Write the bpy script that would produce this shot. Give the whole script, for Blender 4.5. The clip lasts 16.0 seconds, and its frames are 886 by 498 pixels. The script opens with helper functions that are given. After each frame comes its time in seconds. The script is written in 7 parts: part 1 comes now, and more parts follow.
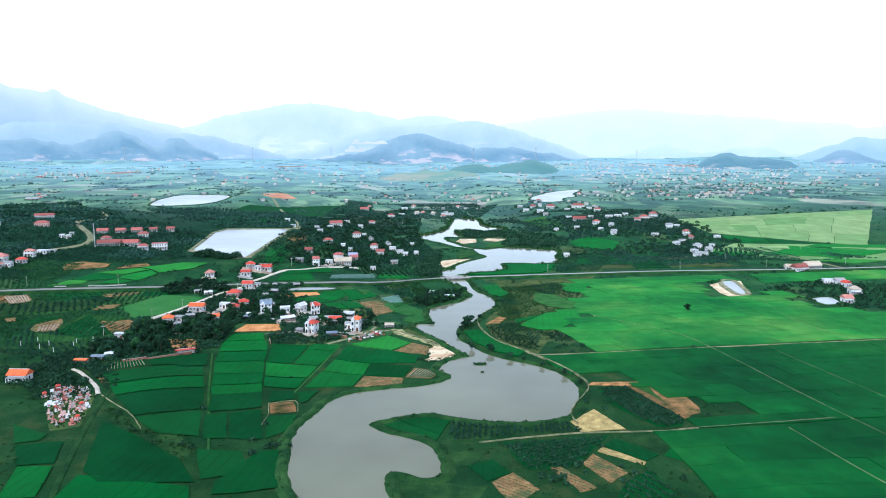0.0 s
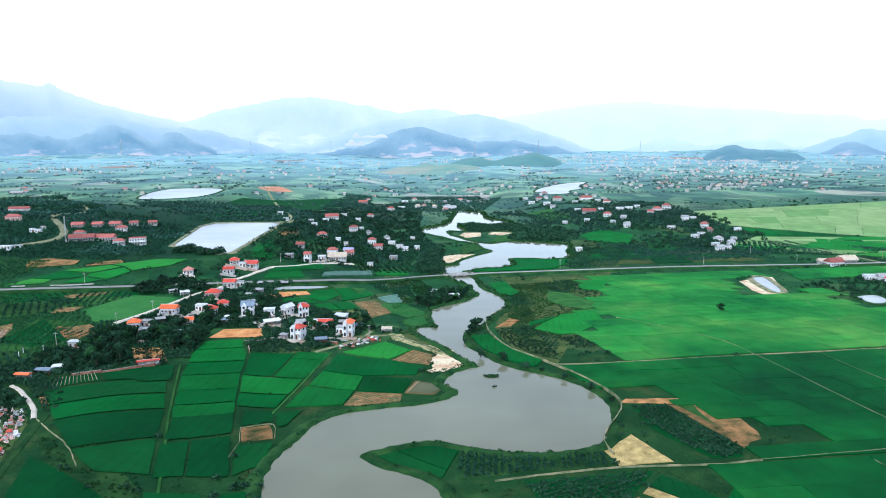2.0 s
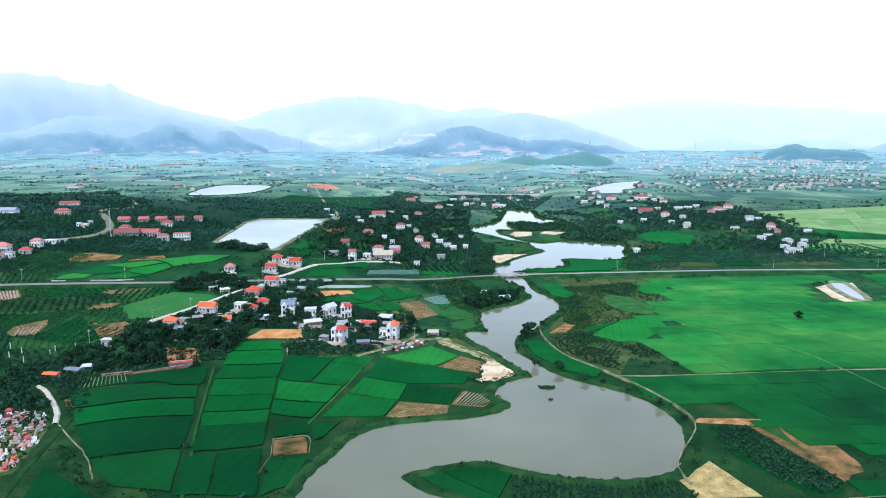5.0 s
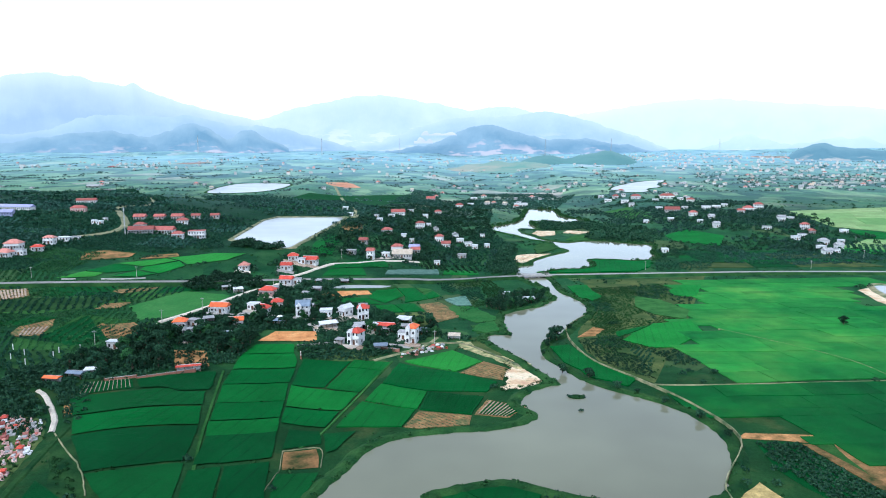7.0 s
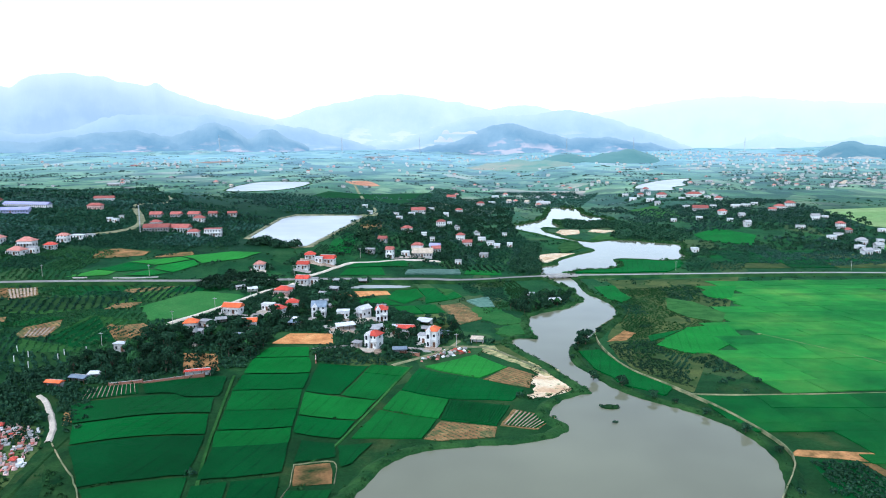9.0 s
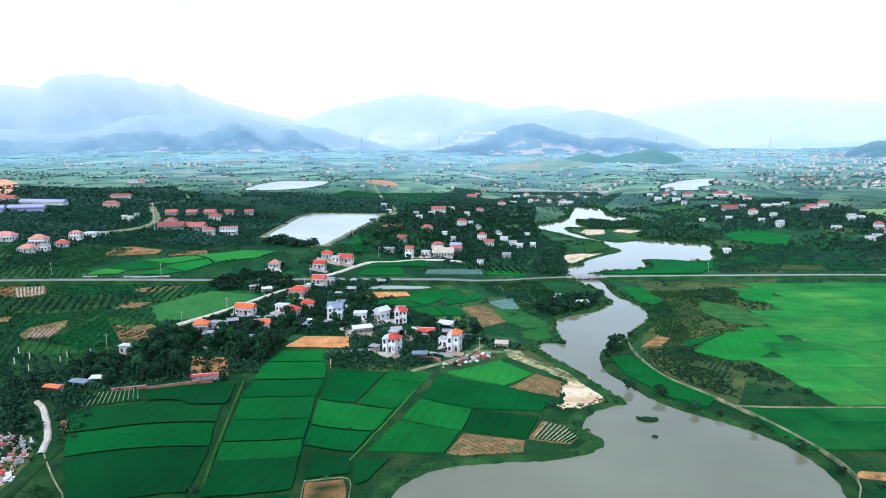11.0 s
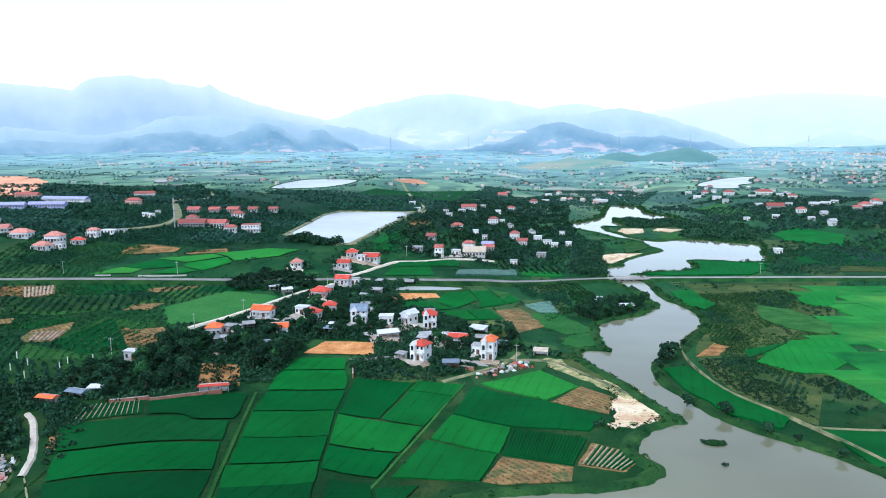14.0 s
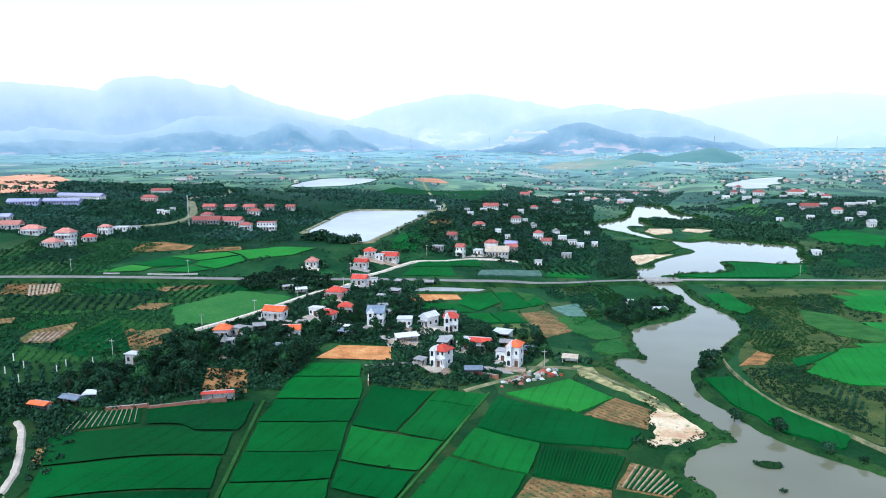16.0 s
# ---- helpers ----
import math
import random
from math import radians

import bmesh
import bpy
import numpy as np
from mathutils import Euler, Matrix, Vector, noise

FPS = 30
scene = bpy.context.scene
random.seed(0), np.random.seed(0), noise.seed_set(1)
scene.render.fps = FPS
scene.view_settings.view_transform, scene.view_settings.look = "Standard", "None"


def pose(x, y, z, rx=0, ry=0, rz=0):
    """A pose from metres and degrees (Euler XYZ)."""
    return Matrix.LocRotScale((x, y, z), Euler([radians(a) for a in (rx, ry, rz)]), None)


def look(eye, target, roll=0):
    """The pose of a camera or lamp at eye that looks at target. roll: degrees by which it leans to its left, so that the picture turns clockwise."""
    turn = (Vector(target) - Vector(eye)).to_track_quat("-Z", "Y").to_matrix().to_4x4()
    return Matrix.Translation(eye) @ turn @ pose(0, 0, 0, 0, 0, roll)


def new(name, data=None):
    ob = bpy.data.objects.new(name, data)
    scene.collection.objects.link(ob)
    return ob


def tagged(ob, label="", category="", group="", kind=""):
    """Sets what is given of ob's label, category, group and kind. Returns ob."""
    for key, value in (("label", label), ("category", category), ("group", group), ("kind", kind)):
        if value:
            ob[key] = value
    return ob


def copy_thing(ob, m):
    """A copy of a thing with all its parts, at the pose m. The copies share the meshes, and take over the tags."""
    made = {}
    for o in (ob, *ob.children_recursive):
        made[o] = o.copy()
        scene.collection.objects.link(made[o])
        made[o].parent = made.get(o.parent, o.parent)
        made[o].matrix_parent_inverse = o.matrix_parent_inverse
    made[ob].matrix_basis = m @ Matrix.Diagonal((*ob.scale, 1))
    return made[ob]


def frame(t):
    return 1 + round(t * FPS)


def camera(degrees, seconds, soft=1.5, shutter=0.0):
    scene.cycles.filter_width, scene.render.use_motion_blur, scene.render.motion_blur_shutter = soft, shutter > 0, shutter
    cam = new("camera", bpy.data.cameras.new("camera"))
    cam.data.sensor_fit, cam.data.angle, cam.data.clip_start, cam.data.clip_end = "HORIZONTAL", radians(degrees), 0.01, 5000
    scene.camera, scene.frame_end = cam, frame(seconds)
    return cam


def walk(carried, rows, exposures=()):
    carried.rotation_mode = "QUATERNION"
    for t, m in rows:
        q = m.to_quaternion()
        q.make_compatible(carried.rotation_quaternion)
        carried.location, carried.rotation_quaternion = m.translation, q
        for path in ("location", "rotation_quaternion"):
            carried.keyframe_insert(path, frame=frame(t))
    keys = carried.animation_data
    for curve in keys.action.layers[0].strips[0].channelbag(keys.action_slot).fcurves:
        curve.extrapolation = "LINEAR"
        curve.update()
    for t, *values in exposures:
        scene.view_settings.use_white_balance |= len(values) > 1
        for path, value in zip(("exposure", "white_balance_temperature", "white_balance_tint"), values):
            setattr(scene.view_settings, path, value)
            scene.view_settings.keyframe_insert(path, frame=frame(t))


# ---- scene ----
from mathutils.geometry import tessellate_polygon

cam = camera(65.0, 16.0, soft=1.0)
PATH = [
    (0, (0.81, -51.42, 103.07), (2.589, -31.693, 100.273), -0.3),
    (0.5, (1.48, -37.33, 101.43), (3.273, -17.617, 98.557), -0.3),
    (1, (2.35, -23.25, 99.23), (4.142, -3.542, 96.334), -0.4),
    (1.5, (3.47, -10.54, 97.29), (5.246, 9.164, 94.331), -0.5),
    (2, (3.47, -4.15, 95.78), (5.214, 15.545, 92.843), -0.5),
    (2.5, (3.29, -0.11, 95.03), (4.850, 19.610, 92.077), -0.4),
    (3, (3.48, 3.69, 94.37), (4.760, 23.428, 91.434), -0.4),
    (3.5, (3.62, 7.68, 93.68), (4.615, 27.439, 90.735), -0.4),
    (4, (3.70, 11.41, 93.13), (4.461, 31.173, 90.195), -0.4),
    (6.5, (3.28, 31.66, 89.66), (3.229, 51.440, 86.708), -0.4),
    (7, (2.92, 35.90, 89.01), (2.740, 55.678, 86.061), -0.4),
    (7.5, (2.60, 39.99, 88.29), (2.283, 59.765, 85.322), -0.4),
    (8, (2.36, 43.85, 87.53), (1.895, 63.626, 84.569), -0.4),
    (8.5, (2.09, 47.74, 86.94), (1.477, 67.507, 83.983), -0.5),
    (9, (1.60, 51.59, 86.43), (0.849, 71.364, 83.464), -0.5),
    (11.5, (-0.91, 71.95, 82.44), (-2.349, 91.684, 79.505), -0.6),
    (12, (-1.35, 75.93, 81.82), (-2.923, 95.648, 78.873), -0.7),
    (12.5, (-1.94, 79.89, 81.06), (-3.652, 99.590, 78.108), -0.7),
    (13, (-2.71, 84.02, 80.27), (-4.552, 103.708, 77.329), -0.7),
    (13.5, (-3.22, 88.17, 79.47), (-5.210, 107.847, 76.543), -0.7),
    (14, (-3.97, 92.40, 78.62), (-6.090, 112.071, 75.697), -0.7),
    (14.5, (-4.49, 96.53, 77.73), (-6.764, 116.176, 74.817), -0.7),
    (15, (-5.14, 100.71, 76.88), (-7.549, 120.352, 73.977), -0.6),
    (15.5, (-5.91, 104.76, 76.11), (-8.457, 124.384, 73.207), -0.6),
    (16, (-6.77, 108.88, 75.38), (-9.455, 128.480, 72.485), -0.6),
]
walk(cam, [(t, look(eye, target, roll)) for t, eye, target, roll in PATH], exposures=((0.0, 0.89, 5440, 8), (16.0, 0.89, 5440, 8)))

# ---------------------------------------------------------------- light
SUN_ELEV, SUN_TURN = 52.0, 215.0      # degrees; turn is clockwise from +y
world = bpy.data.worlds.new("sky")
scene.world = world
world.use_nodes = True
wn = world.node_tree
wn.nodes.clear()
sky = wn.nodes.new("ShaderNodeTexSky")
sky.sky_type = "NISHITA"
sky.sun_disc = False
sky.sun_elevation, sky.sun_rotation = radians(SUN_ELEV), radians(SUN_TURN)
sky.air_density, sky.dust_density, sky.ozone_density, sky.altitude = 1.0, 1.0, 1.0, 0
pale = wn.nodes.new("ShaderNodeHueSaturation")
pale.inputs["Saturation"].default_value = 0.4
back = wn.nodes.new("ShaderNodeBackground")
back.inputs["Strength"].default_value = 0.15
wout = wn.nodes.new("ShaderNodeOutputWorld")
wn.links.new(sky.outputs[0], pale.inputs["Color"])
wn.links.new(pale.outputs[0], back.inputs["Color"])
wn.links.new(back.outputs[0], wout.inputs["Surface"])

sun = new("sun", bpy.data.lights.new("sun", "SUN"))
sun.data.energy, sun.data.angle, sun.data.color = 1.0, radians(12), (1.0, 0.95, 0.88)
toward = Vector((math.sin(radians(SUN_TURN)) * math.cos(radians(SUN_ELEV)), math.cos(radians(SUN_TURN)) * math.cos(radians(SUN_ELEV)), math.sin(radians(SUN_ELEV))))
sun.matrix_world = look(toward * 300, (0, 0, 0))

# ---------------------------------------------------------------- materials


class Mat:
    """A node material with a Principled shader and short ways to add nodes."""

    def __init__(self, name, rough=0.8, spec=0.3, metal=0.0):
        self.m = bpy.data.materials.new(name)
        self.m.use_nodes = True
        self.t = self.m.node_tree
        self.p = self.t.nodes["Principled BSDF"]
        self.p.inputs["Roughness"].default_value = rough
        self.p.inputs["Specular IOR Level"].default_value = spec
        self.p.inputs["Metallic"].default_value = metal
        self.place = self.t.nodes.new("ShaderNodeNewGeometry").outputs["Position"]

    def link(self, a, b):
        self.t.links.new(a, b)

    def noise(self, scale, detail=3, rough=0.55, vector=None):
        n = self.t.nodes.new("ShaderNodeTexNoise")
        n.inputs["Scale"].default_value, n.inputs["Detail"].default_value, n.inputs["Roughness"].default_value = scale, detail, rough
        self.link(vector or self.place, n.inputs["Vector"])
        return n.outputs["Fac"]

    def ramp(self, fac, *stops):
        n = self.t.nodes.new("ShaderNodeValToRGB")
        e = n.color_ramp.elements
        while len(e) < len(stops):
            e.new(0.5)
        for el, (pos, col) in zip(e, stops):
            el.position, el.color = pos, (*col, 1)
        self.link(fac, n.inputs["Fac"])
        return n.outputs["Color"]

    def mix(self, a, b, fac, mode="MIX"):
        n = self.t.nodes.new("ShaderNodeMix")
        n.data_type, n.blend_type = "RGBA", mode
        for socket, v in ((n.inputs[0], fac), (n.inputs[6], a), (n.inputs[7], b)):
            if isinstance(v, (int, float)):
                socket.default_value = v
            elif isinstance(v, tuple):
                socket.default_value = (*v, 1)
            else:
                self.link(v, socket)
        return n.outputs[2]

    def grey(self, lo, hi, fac):
        return self.ramp(fac, (0.3, (lo, lo, lo)), (0.7, (hi, hi, hi)))

    def random(self):
        return self.t.nodes.new("ShaderNodeObjectInfo").outputs["Random"]

    def island(self):
        return self.t.nodes.new("ShaderNodeNewGeometry").outputs["Random Per Island"]

    def bump(self, height, strength=0.5, distance=0.1):
        n = self.t.nodes.new("ShaderNodeBump")
        n.inputs["Strength"].default_value, n.inputs["Distance"].default_value = strength, distance
        self.link(height, n.inputs["Height"])
        self.link(n.outputs[0], self.p.inputs["Normal"])

    def color(self, c):
        if isinstance(c, tuple):
            self.p.inputs["Base Color"].default_value = (*c, 1)
        else:
            self.link(c, self.p.inputs["Base Color"])
        return self


def surface(name, dark, light, scale=0.4, fine=3.0, rough=0.85, spec=0.3, vary=0.25, bump=0.3, per="random"):
    """An uneven coloured surface: broad stains, fine grain, and a shift from piece to piece."""
    m = Mat(name, rough, spec)
    c = m.ramp(m.noise(scale, 4), (0.3, dark), (0.7, light))
    c = m.mix(c, m.grey(0.72, 1.25, m.noise(fine, 3)), 0.8, "MULTIPLY")
    source = m.random() if per == "random" else m.island()
    c = m.mix(c, m.ramp(source, (0.0, (1 - vary,) * 3), (1.0, (1 + vary,) * 3)), 1.0, "MULTIPLY")
    m.color(c)
    if bump:
        m.bump(m.noise(fine, 3), bump, 0.15)
    return m.m


def rice(name, a, b, c):
    m = Mat(name, 0.8, 0.04)
    col = m.ramp(m.random(), (0.0, a), (0.5, b), (1.0, c))
    col = m.mix(col, m.grey(0.75, 1.2, m.noise(0.06, 4)), 0.8, "MULTIPLY")
    wave = m.t.nodes.new("ShaderNodeTexWave")
    wave.inputs["Scale"].default_value, wave.inputs["Distortion"].default_value, wave.inputs["Detail"].default_value = 0.085, 0.5, 3
    lay = m.t.nodes.new("ShaderNodeMapping")
    lay.inputs["Rotation"].default_value = (0, 0, 0.2)
    m.link(m.place, lay.inputs["Vector"])
    m.link(lay.outputs[0], wave.inputs["Vector"])
    tram = m.mix((1.0, 1.0, 1.0), m.ramp(wave.outputs["Fac"], (0.0, (0.5, 0.55, 0.6)), (0.12, (1, 1, 1)), (1.0, (1.06, 1.05, 1.0))), m.ramp(m.noise(0.09, 3), (0.4, (0.15, 0.15, 0.15)), (0.62, (0.9, 0.9, 0.9))))
    col = m.mix(col, tram, 0.6, "MULTIPLY")
    col = m.mix(col, m.grey(0.75, 1.2, m.noise(2.2, 4, 0.7)), 0.7, "MULTIPLY")
    m.color(col)
    m.bump(m.noise(3.5, 3, 0.7), 0.6, 0.25)
    return m.m


def water_mat(name, deep, rough=0.06):
    m = Mat(name, rough, 0.5)
    m.p.inputs["IOR"].default_value = 1.33
    m.color(m.ramp(m.noise(0.012, 3), (0.35, tuple(v * 0.85 for v in deep)), (0.65, tuple(v * 1.15 for v in deep))))
    m.bump(m.noise(0.9, 3), 0.06, 0.05)
    return m.m


def leaf_mat(name, dark, light, vary=0.35, leaf_haze=0.0):
    m = Mat(name, 0.7, 0.06)
    # on far trees this sheen stands in for haze
    m.p.inputs["Sheen Weight"].default_value = leaf_haze
    m.p.inputs["Sheen Tint"].default_value = (0.72, 0.90, 0.98, 1)
    c = m.ramp(m.island(), (0.0, dark), (1.0, light))
    c = m.mix(c, m.ramp(m.random(), (0.0, (1 - vary,) * 3), (1.0, (1 + vary,) * 3)), 1.0, "MULTIPLY")
    c = m.mix(c, m.grey(0.7, 1.3, m.noise(0.05, 3)), 0.7, "MULTIPLY")
    m.color(c)
    return m.m


def ground_mat():
    """Valley floor: rough grass near, a patchwork of small plots, drier farther out and paled for haze."""
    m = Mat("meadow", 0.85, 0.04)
    where = m.t.nodes.new("ShaderNodeSeparateXYZ")
    m.link(m.place, where.inputs[0])
    warp = m.t.nodes.new("ShaderNodeTexNoise")
    warp.inputs["Scale"].default_value = 0.02
    m.link(m.place, warp.inputs["Vector"])
    bent = m.t.nodes.new("ShaderNodeVectorMath")
    bent.operation = "MULTIPLY_ADD"
    bent.inputs[1].default_value = (14, 14, 0)
    m.link(warp.outputs["Color"], bent.inputs[0])
    m.link(m.place, bent.inputs[2])

    def patchwork(scale, turn, *stops):
        squash = m.t.nodes.new("ShaderNodeMapping")
        squash.inputs["Rotation"].default_value = (0, 0, turn)
        squash.inputs["Scale"].default_value = (1.0, 0.5, 0.0)
        m.link(bent.outputs[0], squash.inputs["Vector"])
        vor = m.t.nodes.new("ShaderNodeTexVoronoi")
        vor.distance, vor.inputs["Scale"].default_value = "CHEBYCHEV", scale
        m.link(squash.outputs[0], vor.inputs["Vector"])
        split = m.t.nodes.new("ShaderNodeSeparateColor")
        m.link(vor.outputs["Color"], split.inputs[0])
        return m.ramp(split.outputs[0], *stops)

    def span(a, b):
        n = m.t.nodes.new("ShaderNodeMapRange")
        n.inputs["From Min"].default_value, n.inputs["From Max"].default_value = a, b
        m.link(where.outputs["Y"], n.inputs["Value"])
        return n.outputs[0]

    grass = m.ramp(m.noise(0.06, 5, 0.65), (0.3, (0.012, 0.056, 0.019)), (0.5, (0.028, 0.105, 0.030)), (0.72, (0.085, 0.15, 0.045)))
    plots = patchwork(0.04, 0.3, (0.0, (0.007, 0.040, 0.018)), (0.35, (0.014, 0.080, 0.027)), (0.65, (0.022, 0.115, 0.032)), (0.9, (0.055, 0.15, 0.045)), (0.99, (0.12, 0.16, 0.06)))
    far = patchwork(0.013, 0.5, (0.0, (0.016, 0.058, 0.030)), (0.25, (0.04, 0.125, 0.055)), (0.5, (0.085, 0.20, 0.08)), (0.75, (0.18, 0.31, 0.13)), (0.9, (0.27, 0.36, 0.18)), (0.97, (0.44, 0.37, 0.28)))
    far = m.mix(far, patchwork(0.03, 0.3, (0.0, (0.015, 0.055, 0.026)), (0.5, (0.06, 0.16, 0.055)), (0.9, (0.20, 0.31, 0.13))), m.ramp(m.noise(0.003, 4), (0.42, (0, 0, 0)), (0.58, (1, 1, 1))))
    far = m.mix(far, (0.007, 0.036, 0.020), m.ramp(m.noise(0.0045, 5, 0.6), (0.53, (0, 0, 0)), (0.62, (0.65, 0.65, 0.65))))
    near = m.mix(m.mix(grass, plots, 0.6), (0.007, 0.038, 0.018), 0.35)
    near = m.mix(m.mix(near, m.ramp(m.noise(0.05, 5, 0.6), (0.35, (0.006, 0.034, 0.010)), (0.55, (0.016, 0.050, 0.013)), (0.72, (0.060, 0.072, 0.022))), 0.75), near, span(270, 350))
    side = m.t.nodes.new("ShaderNodeMapRange")
    side.inputs["From Min"].default_value, side.inputs["From Max"].default_value = -60, -150
    m.link(where.outputs["X"], side.inputs["Value"])
    near = m.mix(near, m.mix(near, (0.006, 0.030, 0.014), 0.75), m.mix((0.0, 0.0, 0.0), m.mix((0.0, 0.0, 0.0), (1.0, 1.0, 1.0), span(430, 490)), side.outputs[0]))
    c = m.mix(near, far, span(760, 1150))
    c = m.mix(c, m.grey(0.65, 1.3, m.noise(0.03, 5, 0.65)), 0.8, "MULTIPLY")
    c = m.mix(c, m.grey(0.65, 1.35, m.noise(0.9, 5, 0.75)), 0.8, "MULTIPLY")
    m.color(c)
    # sheen grows with distance, painted on in place of haze
    haze_sheen = m.t.nodes.new("ShaderNodeMath")
    haze_sheen.operation = "MULTIPLY"
    haze_sheen.inputs[1].default_value = 0.8
    m.link(span(650, 3000), haze_sheen.inputs[0])
    m.link(haze_sheen.outputs[0], m.p.inputs["Sheen Weight"])
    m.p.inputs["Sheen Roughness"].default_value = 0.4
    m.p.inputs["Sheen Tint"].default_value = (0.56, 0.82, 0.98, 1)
    m.bump(m.noise(1.5, 4, 0.7), 0.6, 0.3)
    return m.m


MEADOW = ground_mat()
RICE = rice("rice", (0.0045, 0.080, 0.015), (0.0065, 0.098, 0.017), (0.011, 0.118, 0.019))
RICE_PALE = rice("ripening rice", (0.014, 0.175, 0.024), (0.026, 0.210, 0.028), (0.056, 0.245, 0.036))
RICE_MID = rice("tall rice", (0.0065, 0.108, 0.018), (0.010, 0.132, 0.020), (0.017, 0.155, 0.023))
RICE_RIPE = rice("ripe rice", (0.15, 0.30, 0.095), (0.21, 0.35, 0.125), (0.28, 0.39, 0.16))
RICE_DARK = rice("dark green crop", (0.0035, 0.054, 0.012), (0.005, 0.066, 0.014), (0.008, 0.078, 0.016))


def plain(name, deep, mid, ripe):
    """Rice over a wide plain: slow drifts of tone, a small shift from parcel to parcel, faint lines."""
    m = Mat(name, 0.8, 0.04)
    col = m.ramp(m.noise(0.014, 5, 0.6), (0.32, deep), (0.52, mid), (0.72, ripe))
    col = m.mix(col, m.ramp(m.random(), (0.0, (0.78, 0.8, 0.82)), (1.0, (1.2, 1.16, 1.08))), 1.0, "MULTIPLY")
    col = m.mix(col, m.grey(0.8, 1.2, m.noise(0.12, 4)), 0.8, "MULTIPLY")
    col = m.mix(col, m.grey(0.75, 1.2, m.noise(2.2, 4, 0.7)), 0.7, "MULTIPLY")
    m.color(col)
    m.bump(m.noise(3.5, 3, 0.7), 0.6, 0.25)
    return m.m


# besides crop tone, sun gaps and cloud shade are painted into these two
RICE_WIDE = plain("rice of the plain", (0.008, 0.115, 0.024), (0.032, 0.210, 0.034), (0.115, 0.300, 0.055))
RICE_NEAR = plain("deep green rice of the plain", (0.004, 0.052, 0.013), (0.008, 0.092, 0.018), (0.024, 0.150, 0.024))
GRASS = surface("grass", (0.016, 0.078, 0.016), (0.050, 0.140, 0.032), 0.15, 2.0, spec=0.04)
BANK = surface("bank grass", (0.006, 0.033, 0.011), (0.033, 0.085, 0.022), 0.12, 1.6, spec=0.04)
SCRUB = surface("scrub ground", (0.018, 0.062, 0.018), (0.110, 0.135, 0.042), 0.07, 1.2, spec=0.04)
BROWN_WEEDS = surface("brown weeds on bare earth", (0.020, 0.050, 0.014), (0.36, 0.18, 0.075), 0.16, 1.4, spec=0.04)


def stubble():
    """Dry brown earth with lines of stalks and weeds."""
    m = Mat("stubble", 0.9, 0.2)
    c = m.ramp(m.noise(0.25, 5, 0.65), (0.3, (0.14, 0.075, 0.028)), (0.55, (0.27, 0.155, 0.06)), (0.75, (0.38, 0.26, 0.105)))
    wave = m.t.nodes.new("ShaderNodeTexWave")
    wave.bands_direction = "DIAGONAL"
    wave.inputs["Scale"].default_value, wave.inputs["Distortion"].default_value, wave.inputs["Detail"].default_value = 0.26, 1.2, 3
    m.link(m.place, wave.inputs["Vector"])
    c = m.mix(c, (0.055, 0.095, 0.03), m.ramp(m.noise(0.13, 5, 0.65), (0.5, (0, 0, 0)), (0.62, (0.75, 0.75, 0.75))))
    rows = m.ramp(wave.outputs["Fac"], (0.55, (0, 0, 0)), (0.8, (1, 1, 1)))
    c = m.mix(c, m.mix((0.03, 0.075, 0.02), c, m.ramp(m.noise(1.1, 3), (0.42, (0, 0, 0)), (0.56, (1, 1, 1)))), rows)
    c = m.mix(c, m.grey(0.7, 1.3, m.noise(2.0, 4, 0.7)), 0.8, "MULTIPLY")
    m.color(c)
    m.bump(m.noise(1.8, 4), 0.5, 0.2)
    return m.m


NETTING = surface("pale crop netting", (0.05, 0.14, 0.095), (0.15, 0.26, 0.20), 0.25, 1.2)
LAWN = surface("smooth bright meadow", (0.020, 0.125, 0.026), (0.055, 0.170, 0.042), 0.06, 1.2, spec=0.04)
STUBBLE = stubble()
STRAW = surface("dry straw", (0.22, 0.16, 0.05), (0.52, 0.38, 0.14), 0.3, 1.8)
FAR_EARTH = surface("pale far earth", (0.24, 0.17, 0.13), (0.38, 0.28, 0.22), 0.01, 0.05)


def soil():
    """Dug orange earth with wheel marks, darker damp parts and a few weeds."""
    m = Mat("orange soil", 0.9, 0.2)
    c = m.ramp(m.noise(0.16, 6, 0.7), (0.3, (0.40, 0.155, 0.05)), (0.5, (0.62, 0.27, 0.09)), (0.72, (0.78, 0.43, 0.17)))
    c = m.mix(c, (0.04, 0.075, 0.025), m.ramp(m.noise(0.22, 5, 0.7), (0.62, (0, 0, 0)), (0.70, (0.8, 0.8, 0.8))))
    c = m.mix(c, m.grey(0.7, 1.25, m.noise(1.6, 4, 0.7)), 0.8, "MULTIPLY")
    m.color(c)
    m.bump(m.noise(0.8, 5), 0.6, 0.3)
    return m.m


SOIL = soil()

def sand():
    """Spread sand: white and cream with pinkish damp parts, weeds creeping in."""
    m = Mat("pale sand", 0.9, 0.2)
    c = m.ramp(m.noise(0.14, 5, 0.65), (0.3, (0.55, 0.31, 0.19)), (0.45, (0.68, 0.48, 0.28)), (0.6, (0.82, 0.69, 0.48)), (0.75, (0.62, 0.47, 0.23)))
    c = m.mix(c, (0.10, 0.16, 0.04), m.ramp(m.noise(0.3, 5, 0.7), (0.57, (0, 0, 0)), (0.66, (0.85, 0.85, 0.85))))
    m.color(m.mix(c, m.grey(0.75, 1.15, m.noise(1.6, 4, 0.7)), 0.8, "MULTIPLY"))
    m.bump(m.noise(0.9, 5), 0.5, 0.3)
    return m.m


